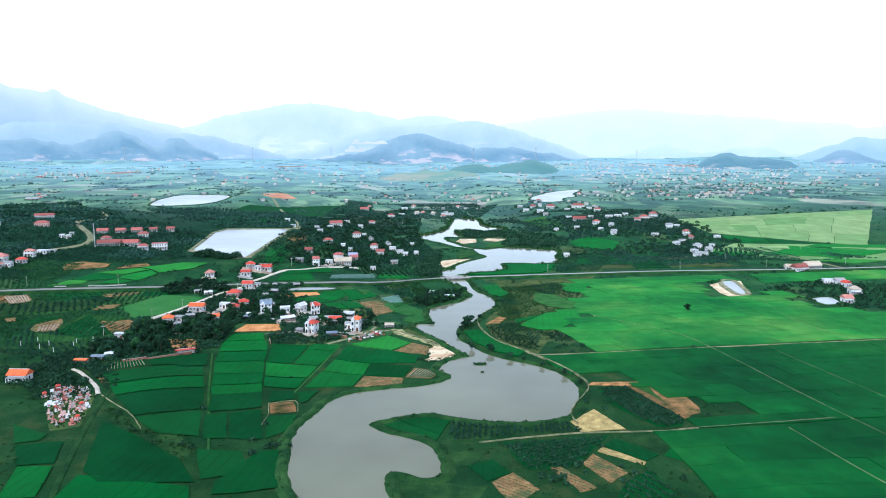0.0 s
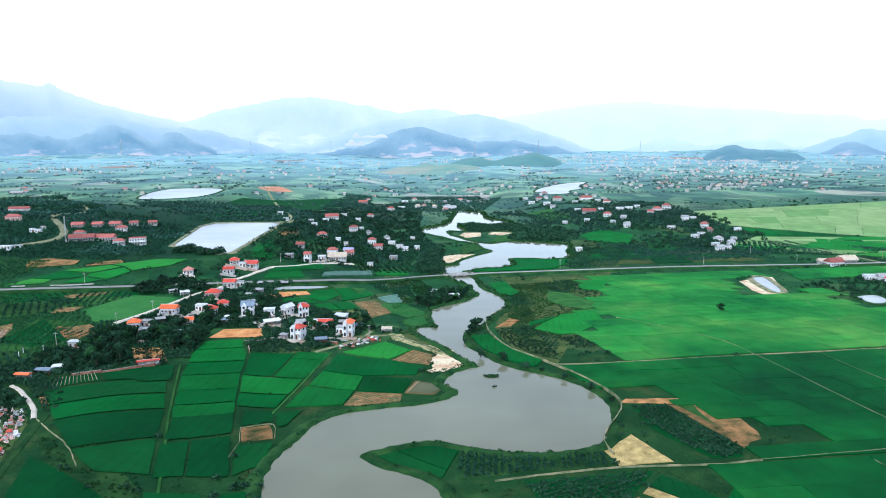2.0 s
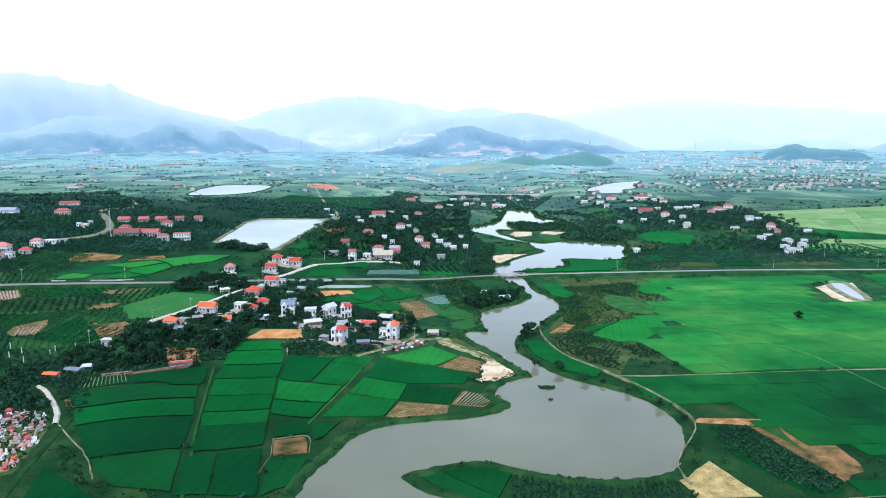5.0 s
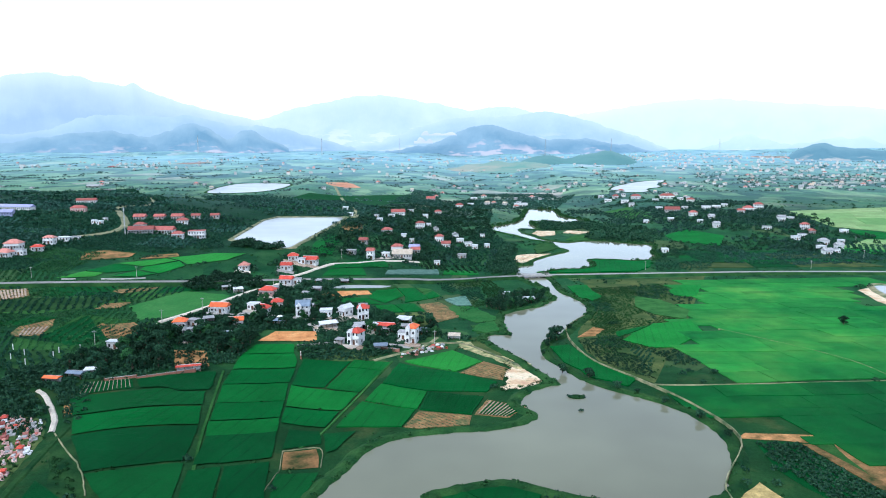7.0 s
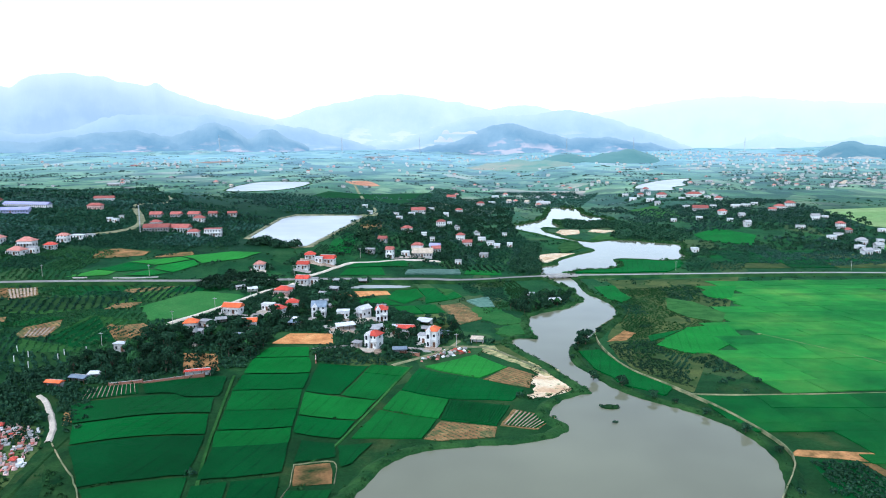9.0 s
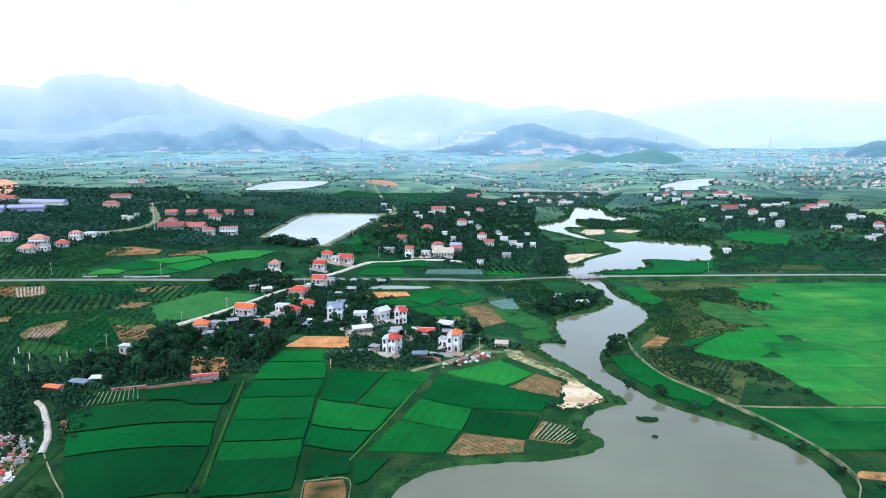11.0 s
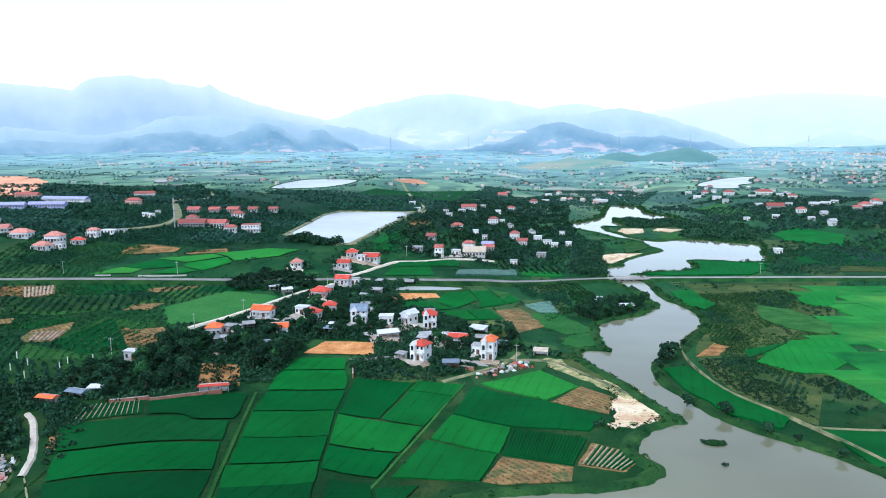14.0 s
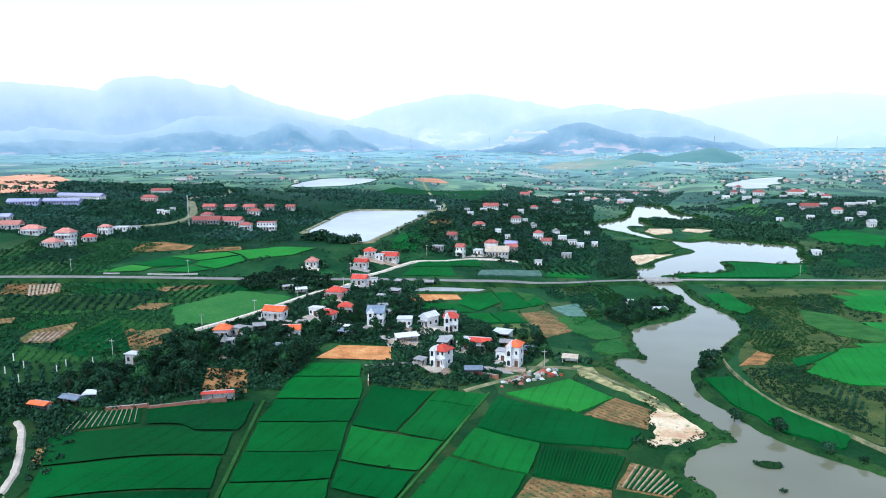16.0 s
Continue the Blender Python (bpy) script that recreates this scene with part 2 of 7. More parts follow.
SAND = sand()
PATH_DIRT = surface("dirt track", (0.05, 0.10, 0.035), (0.36, 0.31, 0.17), 0.22, 2.5)
MULCH = surface("mulched earth", (0.26, 0.17, 0.11), (0.55, 0.44, 0.33), 0.5, 2.5)
DRY_BANK = surface("dry weedy bank", (0.055, 0.110, 0.030), (0.50, 0.40, 0.19), 0.28, 1.8)
PALE_CONCRETE = surface("sun-bleached concrete", (0.50, 0.43, 0.34), (0.70, 0.61, 0.49), 0.3, 3.0)
BRICK = surface("old brick", (0.20, 0.085, 0.055), (0.34, 0.15, 0.10), 0.5, 3.0)
TERRACE = surface("terrace earth", (0.16, 0.10, 0.035), (0.62, 0.31, 0.12), 0.25, 1.2, spec=0.05)
SITE = surface("stripped earth", (0.50, 0.20, 0.10), (0.80, 0.42, 0.24), 0.03, 0.25)
CONCRETE = surface("concrete", (0.33, 0.31, 0.28), (0.52, 0.48, 0.43), 0.3, 3.0)
ASPHALT = surface("worn asphalt", (0.24, 0.23, 0.21), (0.38, 0.36, 0.33), 0.2, 3.0)
FAR_PAINT = surface("dusty white far walls", (0.50, 0.49, 0.47), (0.68, 0.66, 0.63), 0.05, 3.0, 0.7, vary=0.25, per="random")
PAINT = {
    "white": surface("white paint", (0.66, 0.66, 0.64), (0.82, 0.81, 0.79), 0.5, 3.0, 0.6, vary=0.08),
    "pink": surface("pink plaster", (0.55, 0.36, 0.32), (0.70, 0.48, 0.42), 0.5, 3.0, 0.7, vary=0.12),
    "grey": surface("bare render", (0.30, 0.30, 0.29), (0.45, 0.44, 0.42), 0.5, 3.0, 0.85, vary=0.15),
    "blue": surface("blue cladding", (0.26, 0.28, 0.44), (0.36, 0.38, 0.54), 0.5, 3.0, 0.5, vary=0.1),
}
ROOF = {
    "red": surface("red tiles", (0.42, 0.045, 0.03), (0.62, 0.09, 0.05), 0.6, 4.0, 0.6, vary=0.2),
    "orange": surface("orange tiles", (0.60, 0.10, 0.025), (0.78, 0.17, 0.05), 0.6, 4.0, 0.6, vary=0.12),
    "pink": surface("faded tiles", (0.45, 0.17, 0.13), (0.62, 0.27, 0.21), 0.6, 4.0, 0.7, vary=0.2),
    "slate": surface("blue grey sheet", (0.14, 0.18, 0.23), (0.22, 0.27, 0.33), 0.6, 4.0, 0.5, vary=0.15),
    "grey": surface("fibre cement", (0.26, 0.26, 0.26), (0.42, 0.41, 0.40), 0.6, 4.0, 0.8, vary=0.2),
    "white": surface("pale sheet", (0.55, 0.56, 0.57), (0.74, 0.75, 0.76), 0.6, 4.0, 0.5, vary=0.12),
    "blue": surface("violet blue sheet", (0.28, 0.28, 0.48), (0.42, 0.42, 0.60), 0.6, 4.0, 0.5, vary=0.15),
    "dusty": surface("dusty red tiles", (0.28, 0.07, 0.055), (0.44, 0.15, 0.12), 0.6, 4.0, 0.75, vary=0.25),
    "tan": surface("tan sheet", (0.45, 0.36, 0.26), (0.62, 0.52, 0.40), 0.6, 4.0, 0.7, vary=0.12),
}
GLASS = Mat("dark window", 0.12, 0.5).color((0.03, 0.035, 0.04)).m
WOOD = surface("brown wood", (0.10, 0.05, 0.03), (0.18, 0.09, 0.05), 0.6, 4.0, 0.6)
STEEL = surface("galvanised steel", (0.35, 0.36, 0.37), (0.5, 0.5, 0.5), 0.6, 4.0, 0.45)
BARK = surface("bark", (0.06, 0.045, 0.03), (0.12, 0.09, 0.06), 0.8, 4.0)
LEAF = leaf_mat("tree leaves", (0.007, 0.028, 0.017), (0.031, 0.080, 0.037))
LEAF_BRIGHT = leaf_mat("bright leaves", (0.012, 0.052, 0.020), (0.042, 0.125, 0.038))
# far leaves: haze is put into the bluish pale colour and the sheen
LEAF_FAR = leaf_mat("far leaves in thin haze", (0.010, 0.044, 0.030), (0.034, 0.090, 0.058), leaf_haze=0.12)
LEAF_PALE = leaf_mat("far leaves in pale haze", (0.03, 0.085, 0.065), (0.075, 0.16, 0.12), leaf_haze=0.8)
LEAF_ORCHARD = leaf_mat("orchard leaves", (0.008, 0.036, 0.023), (0.030, 0.086, 0.044), 0.2)
REED = leaf_mat("reeds", (0.010, 0.044, 0.014), (0.034, 0.092, 0.026))
RIVER = water_mat("river water", (0.182, 0.184, 0.118))
POND = water_mat("pond water", (0.36, 0.37, 0.345), 0.2)


# ---------------------------------------------------------------- shapes
def mesh_of(bm, name, material):
    me = bpy.data.meshes.new(name)
    bm.to_mesh(me)
    bm.free()
    me.materials.append(material)
    return me


def part(name, bm, material, parent, label=""):
    ob = new(name, mesh_of(bm, name, material))
    ob.parent = parent
    return tagged(ob, label)


def thing(name, label, category, group="", kind="", m=None):
    ob = new(name)
    if m is not None:
        ob.matrix_world = m
    return tagged(ob, label, category, group, kind)


def box(bm, x0, x1, y0, y1, z0, z1, bevel=0.0):
    r = bmesh.ops.create_cube(bm, size=1, matrix=Matrix.Translation(((x0 + x1) / 2, (y0 + y1) / 2, (z0 + z1) / 2)) @ Matrix.Diagonal((x1 - x0, y1 - y0, z1 - z0, 1)))
    if bevel:
        edges = list({e for v in r["verts"] for e in v.link_edges})
        bmesh.ops.bevel(bm, geom=edges, offset=bevel, segments=1, affect="EDGES")
    return bm


def boxed(*args, bevel=0.0):
    return box(bmesh.new(), *args, bevel=bevel)


def spline(points, steps=5, closed=False):
    """A smooth line through control points of a plan."""
    p = [Vector((a, b, 0)) for a, b in points]
    n, out = len(p), []
    for i in range(n if closed else n - 1):
        a, b, c, d = (p[(i + k) % n] if closed else p[min(max(i + k, 0), n - 1)] for k in (-1, 0, 1, 2))
        for s in range(steps):
            t = s / steps
            out.append(0.5 * (2 * b + (c - a) * t + (2 * a - 5 * b + 4 * c - d) * t * t + (3 * b - a - 3 * c + d) * t ** 3))
    if not closed:
        out.append(p[-1])
    return [(v.x, v.y) for v in out]


def inside(x, y, poly):
    hit, j = False, len(poly) - 1
    for i in range(len(poly)):
        (xi, yi), (xj, yj) = poly[i], poly[j]
        if (yi > y) != (yj > y) and x < (xj - xi) * (y - yi) / (yj - yi) + xi:
            hit = not hit
        j = i
    return hit


def slab(outline, z0, z1, bm=None, shrink=0.0, level=None):
    """A flat piece of any outline with its thickness."""
    bm = bm or bmesh.new()
    pts = [Vector((x, y, 0)) for x, y in outline]
    area = sum(a.x * b.y - b.x * a.y for a, b in zip(pts, pts[1:] + pts[:1]))
    if area < 0:
        pts.reverse()
    tris = tessellate_polygon([pts])
    middle = sum(pts, Vector()) / len(pts)
    if shrink:
        pts = [p + (middle - p).normalized() * shrink for p in pts]
    lie = [rise(p.x, p.y) if level is None else level for p in pts]
    top = [bm.verts.new((p.x, p.y, z1 + h)) for p, h in zip(pts, lie)]
    low = [bm.verts.new((p.x, p.y, z0 - 0.3 + h)) for p, h in zip(pts, lie)]
    for t in tris:
        f = bm.faces.new([top[i] for i in t])
        f.normal_update()
        if f.normal.z < 0:
            f.normal_flip()
    roof = list(bm.faces)
    for i in range(len(pts)):
        j = (i + 1) % len(pts)
        bm.faces.new((low[i], low[j], top[j], top[i]))
    if level is None and middle.x < -30:
        # on the slope the top follows the lie of the land
        bmesh.ops.subdivide_edges(bm, edges=list({e for f in roof for e in f.edges}), cuts=2, use_grid_fill=True)
        for v in set(bm.verts) - set(low):
            v.co.z = rise(v.co.x, v.co.y) + z1
    return bm


def strip(line, profile, bm=None, closed=False, level=None):
    """Sweeps a profile of (offset to the right, height) along a line in plan."""
    bm = bm or bmesh.new()
    n, rows = len(line), []
    for i, (x, y) in enumerate(line):
        ax, ay = line[(i - 1) % n] if closed or i else line[0]
        bx, by = line[(i + 1) % n] if closed or i < n - 1 else line[-1]
        d = math.hypot(bx - ax, by - ay) or 1
        rx, ry = (by - ay) / d, -(bx - ax) / d
        rows.append([bm.verts.new((x + rx * o, y + ry * o, z + (rise(x + rx * o, y + ry * o) if level is None else level))) for o, z in profile])
    for i in range(n if closed else n - 1):
        a, b = rows[i], rows[(i + 1) % n]
        for k in range(len(profile) - 1):
            bm.faces.new((a[k], a[k + 1], b[k + 1], b[k]))
    return bm


PLOTS, DRY, LANES = [], [], []


# ---------------------------------------------------------------- ground, water, hills
def ease(a, b, v):
    t = min(max((v - a) / (b - a), 0), 1)
    return t * t * (3 - 2 * t)


def rise(x, y):
    """Height of the land: level by the river, a long slope up to the orchards, gently rolling far off."""
    z = 45 * (1 - math.exp(-max(-x - 10, 0) / 450)) * ease(230, 350, y) + 12 * ease(300, 620, y) * ease(-20, 60, -x)
    z += 8 * ease(40, 100, -x) * (1 - ease(230, 340, y))
    z *= 1 - 0.45 * ease(750, 1050, y)
    z += 10 * ease(600, 850, y) * ease(190, 280, x)
    for cx, cy, rx, ry, level in ((-130, 596, 62, 135, 21.5), (-315, 1150, 120, 230, 24.0), (375, 1390, 150, 300, 9.0)):
        z += (level - z) * (1 - ease(0.8, 1.35, math.hypot((x - cx) / rx, (y - cy) / ry)))
    r = math.hypot(x, y)
    if r > 1700:
        z += ease(1700, 3000, r) * 20 * max(noise.noise((x / 420, y / 420, 0.3)) + 0.1, 0) + 40 * (min(max((r - 1900) / 2900, 0), 1)) ** 2
    return z


bm = bmesh.new()
rings = [0, 60, 120] + [150 + 12.5 * i for i in range(60)] + [900 + 25 * i for i in range(32)] + [1700 + 100 * i for i in range(32)]
spokes, last = 400, None
for r in rings:
    row = [bm.verts.new((r * math.sin(a), r * math.cos(a), rise(r * math.sin(a), r * math.cos(a)))) for a in (2 * math.pi * k / spokes for k in range(spokes))] if r else [bm.verts.new((0, 0, 0))]
    if last:
        for k in range(spokes):
            j = (k + 1) % spokes
            if len(last) == 1:
                bm.faces.new((last[0], row[j], row[k]))
            else:
                bm.faces.new((last[k], last[j], row[j], row[k]))
    last = row
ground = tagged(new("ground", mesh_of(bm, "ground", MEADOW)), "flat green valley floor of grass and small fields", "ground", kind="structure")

LEFT_BANK = [(-21, 125), (-23, 140), (-30, 160), (-32, 182), (-32, 199), (-27, 214), (-21, 230), (-13, 238), (1, 242), (14, 244), (25, 248), (32, 256),
             (27, 266), (32, 278), (40, 285), (44, 287), (40, 298), (36, 307), (31, 321), (25, 334), (19, 350), (25, 356), (32, 354.5), (31, 363), (29.5, 372),
             (30.7, 384.5), (32.5, 395), (41, 405), (53, 413), (60, 424), (65.5, 435), (64, 447), (63, 464), (56, 482), (52, 500)]
LEFT_LAKE = [(50.4, 513), (51.3, 539), (64.7, 548), (66.5, 560), (75.5, 579), (91.4, 600), (103.5, 617), (98, 640), (97, 664), (89.4, 680), (79.8, 690), (69.9, 719), (58, 743), (47.5, 776),
             (50, 797), (65, 815), (85.3, 855), (98.9, 926), (112, 1000)]
RIGHT_LAKE = [(128, 1008), (146, 980), (142, 920), (145.3, 893), (158, 869), (163, 846), (149.4, 829), (132, 823), (108, 843), (94.7, 827), (97, 795), (96, 770), (78, 775), (76.5, 744), (83.6, 716),
              (91, 690), (101.4, 674), (113, 668), (130.4, 678), (150.3, 673), (160.2, 664), (171.8, 656), (182.2, 647), (175.3, 622), (169, 606), (167.3, 582), (159.8, 570), (144.5, 564.7), (132.6, 570),
              (111.5, 572), (109.4, 554), (107.3, 541.5), (99, 531.4), (83.9, 528), (68, 519)]
RIGHT_BANK = [(66, 505), (69, 486), (69.6, 454), (74, 439), (78, 423.5), (78.6, 409), (74.5, 394), (69, 383), (62, 370), (54, 354), (45, 342), (43, 322), (47, 308), (53, 292), (61, 281), (73, 270), (82, 257), (86, 240),
              (84, 226), (78, 212), (72, 203), (61, 199), (48, 199), (34, 203), (27, 207), (17, 211), (5, 208), (-4, 203), (1, 195), (13, 186), (18, 178), (20, 165),
              (17, 157), (12, 157), (4, 162), (1, 156), (3, 138), (4, 124)]


def ragged(line, size=0.9, seed=3.0):
    """A shore is never smooth: small bays and tufts along a line."""
    out = []
    for i, (x, y) in enumerate(line):
        k = size * (1 + max(y - 300, 0) / 250)
        out.append((x + k * noise.noise((x / 3.1, y / 3.1, seed)), y + k * noise.noise((x / 3.1, y / 3.1, seed + 9))))
    return out


left_shore = ragged(spline(LEFT_BANK, 8) + spline(LEFT_LAKE, 6))
right_shore = ragged(spline(RIGHT_LAKE, 6) + spline(RIGHT_BANK, 8))
river_outline = left_shore + right_shore
tagged(new("river_water", mesh_of(slab(river_outline, 0.02, 0.12, level=0.0), "river_water", RIVER)), "calm grey winding river reflecting pale sky", "river", kind="structure")
bank_profile = [(-0.6, 0.0), (0.0, 0.5), (0.9, 0.95), (2.4, 1.0), (4.5, 0.02)]
for line, side in ((left_shore, -1), (right_shore, -1)):
    tagged(new("river_bank", mesh_of(strip(line, [(o * side, z) for o, z in bank_profile]), "river_bank", BANK)), "low overgrown grassy river bank", "bank", kind="structure")


def pond(points, label, smooth=True, wall=None, level=None):
    line = ragged(spline(points, 6, True), 0.5) if smooth else points
    area = sum(a[0] * b[1] - b[0] * a[1] for a, b in zip(line, line[1:] + line[:1]))
    side = 1 if area > 0 else -1
    ob = new("pond_water", mesh_of(slab(line, 0.02, 0.3, level=level), "pond_water", POND))
    tagged(ob, label, "pond", kind="structure")
    tagged(new("pond_bank", mesh_of(strip(line, [(o * side, z) for o, z in ((-0.5, 0), (0, 0.7), (2.5, 0.8), (4, 0.02))], closed=True), "pond_bank", wall or BANK)), "earth dyke round a pond", "bank", kind="structure")
    return line


WATERS = [river_outline]
WATERS.append(pond([(-156, 540), (-167, 672), (-161, 698), (-99, 695), (-95, 682), (-104, 497), (-108, 493)], "rectangular fish pond with pale still water", False, PATH_DIRT, 21.5))
WATERS.append(pond([(-340, 1022), (-370, 1181), (-358, 1279), (-277, 1251), (-259, 1123), (-276, 1031)], "far pale reservoir among orchards", level=24.0))
WATERS.append(pond([(290, 1275), (342, 1417), (422, 1544), (480, 1584), (420, 1430), (397, 1338), (360, 1290), (336, 1213), (292, 1200), (305, 1240)], "far pale lake beside a village", level=9.0))
WATERS.append(pond([(266, 461), (276, 464), (263, 420), (256, 419)], "shallow pond on bare sandy ground", wall=PATH_DIRT))
WATERS.append(pond([(298, 396), (313, 399), (308, 381), (295, 377)], "small pond at the edge of the rice fields"))
WATERS.append(pond([(-62.8, 420.9), (-60.2, 429.8), (-40.7, 439.8), (-31.4, 444), (-38.5, 432.9)], "small strip of water by a bare plot"))


def y_of(points):
    return sum(p[1] for p in points) / len(points)


def ground_patch(name, points, material, label, z=0.1, smooth=True):
    line = []
    for k, p in enumerate(points):
        q = points[(k + 1) % len(points)]
        line += [(p[0] + (q[0] - p[0]) * j / 8, p[1] + (q[1] - p[1]) * j / 8) for j in range(8)]
    line = ragged(line, (2.2 if y_of(points) < 400 else 0.6) if material is SAND else 1.3 if smooth else 0.3)
    if material is not SCRUB and material is not BANK:
        PLOTS.append(points)
    return tagged(new(name, mesh_of(slab(line, 0.01, z), name, material)), label, "ground", kind="structure")


ground_patch("bank_ground", [(6, 345), (15, 343), (26, 330), (35, 315), (37, 305), (31, 304), (21, 318), (7, 336)], DRY_BANK, "dry sandy weeds along a track", 0.2)
ground_patch("sand_ground", [(21.6, 281.8), (24.8, 290.3), (24.5, 298), (27.6, 308.1), (25.8, 315.3), (29, 316.6), (33.8, 307.5), (36.5, 301.4), (40.3, 295.1), (35.8, 287.9), (29.8, 282.7), (23.7, 279.7)], SAND, "bare pale sand spread on the river bank", 0.15)
ground_patch("bare_ground", [(-75.5, 339.4), (-58.2, 343.8), (-55.1, 330.5), (-79.5, 324.6)], SOIL, "levelled orange earth building plot", 0.35, False)
ground_patch("bare_ground", [(-108.2, 306.1), (-95.7, 307.4), (-88.2, 289.2), (-99.1, 283.1)], TERRACE, "orange earth terrace with a few shrubs", 0.2, False)
ground_patch("bare_ground", [(-67.1, 408.6), (-61.9, 417.4), (-44.3, 427), (-40.8, 419), (-62.5, 403)], SOIL, "bare orange plot between rice fields", 0.2, False)
def far_patch(x, y, wide, deep, material, label, seed):
    """Bare ground lying over the rolling plain."""
    bm = bmesh.new()
    rows = []
    for k in range(25):
        a = 2 * math.pi * k / 24
        edge = 0.75 + 0.4 * noise.noise((math.cos(a) * 1.5 + seed, math.sin(a) * 1.5, seed))
        rows.append([(x + wide * edge * f * math.cos(a), y + deep * edge * f * math.sin(a)) for f in (0, 0.25, 0.5, 0.75, 1)])
    for p, q in zip(rows, rows[1:]):
        for k in range(4):
            bm.faces.new([bm.verts.new((u, v, rise(u, v) + 1.2)) for u, v in ((p[k], p[k + 1], q[k + 1], q[k]) if k else (p[0], p[1], q[1]))])
    bmesh.ops.remove_doubles(bm, verts=bm.verts, dist=0.05)
    return tagged(new("bare_ground", mesh_of(bm, "bare_ground", material)), label, "ground", kind="structure")


for k, (x, y, wide, deep) in enumerate(((-900, 2500, 60, 120), (1500, 3300, 120, 160), (560, 2900, 90, 100), (-420, 3300, 90, 120))):
    far_patch(x, y, wide, deep, FAR_EARTH, "far slope stripped to bare earth", k + 0.4)
ground_patch("bare_ground", [(-1014, 1304), (-1040, 1411), (-964, 1385), (-800, 1207), (-477, 739), (-447, 669), (-457, 641)], SITE, "wide orange earthwork site", 0.6)
ground_patch("bare_ground", [(-247, 1431), (-206, 1458), (-154, 1303), (-205, 1251)], SITE, "bare red earth above an orchard", 0.4)
ground_patch("bare_ground", [(51.1, 560), (57.5, 593), (66.6, 598.7), (89.5, 600.3), (72.5, 577.2), (59, 558.4)], SAND, "sandy landing beside the river", 0.5)
ground_patch("bare_ground", [(86.9, 732.3), (94, 753.7), (112.2, 750.3), (107.9, 721.3), (92.4, 712.7)], SAND, "pale sand bar on a wooded lake spit", 0.6)
ground_patch("bare_ground", [(119.6, 738), (126.4, 755.3), (146.5, 743.4), (132.3, 726.5)], SAND, "pale sand beside the lake woods", 0.6)
ground_patch("meadow_ground", [(112.2, 684.7), (128.2, 718.4), (143.6, 715.4), (136.4, 686), (121, 675)], GRASS, "grassy point between two arms of the lake", 0.7)
ground_patch("meadow_ground", [(63.7, 517.7), (85.1, 526.6), (102.2, 531.6), (110.6, 551.8), (113.3, 568.9), (131.3, 565.9), (157.5, 563.5), (150.5, 539.1), (136.1, 519.9), (91.8, 514.7)], RICE_MID, "flat green meadow beside the lake", 0.7)
ground_patch("meadow_ground", [(75.4, 631.8), (86.6, 663.1), (97.1, 651.1), (97.8, 633.3), (76.2, 599.4)], GRASS, "grassy lake shore below the village", 0.6)
ground_patch("bare_ground", [(252, 453), (278, 470), (284, 468), (264, 416), (246, 408), (245, 422)], SAND, "sandy margin of a shallow pond", 0.1)
ground_patch("scrub_ground", [(89, 490.1), (176.8, 500.5), (80.1, 287.7), (68.4, 301.7), (62.1, 327.1), (63.1, 356), (76.8, 394.9), (92.4, 429.1), (89.5, 459.4)], SCRUB, "rough scrub land of low bushes", 0.08)
ground_patch("scrub_ground", [(-101.6, 227.4), (-84, 204.5), (-63, 180.6), (-67.2, 163.9), (-91.3, 187.9), (-106.2, 213.5)], BANK, "weedy ground beside a footpath", 0.08)
ground_patch("meadow_ground", [(-151.1, 361.9), (-137, 395), (-113, 394), (-110, 377), (-117.2, 353.6), (-138.1, 342.5)], LAWN, "smooth bright green meadow", 0.15)
ground_patch("meadow_ground", [(13, 372), (29, 380), (29, 363), (16, 358)], GRASS, "grassy river point", 0.3)
ground_patch("meadow_ground", [(47, 335), (56, 338), (63, 314), (74, 292), (69, 284), (58, 294), (50, 314)], RICE, "narrow strip of lush grass along the river", 0.5)

# ---------------------------------------------------------------- rice fields
def lerp(a, b, t):
    return (a[0] + (b[0] - a[0]) * t, a[1] + (b[1] - a[1]) * t)


SANDY = [(252, 453), (278, 470), (284, 468), (264, 416), (246, 408), (245, 422)]


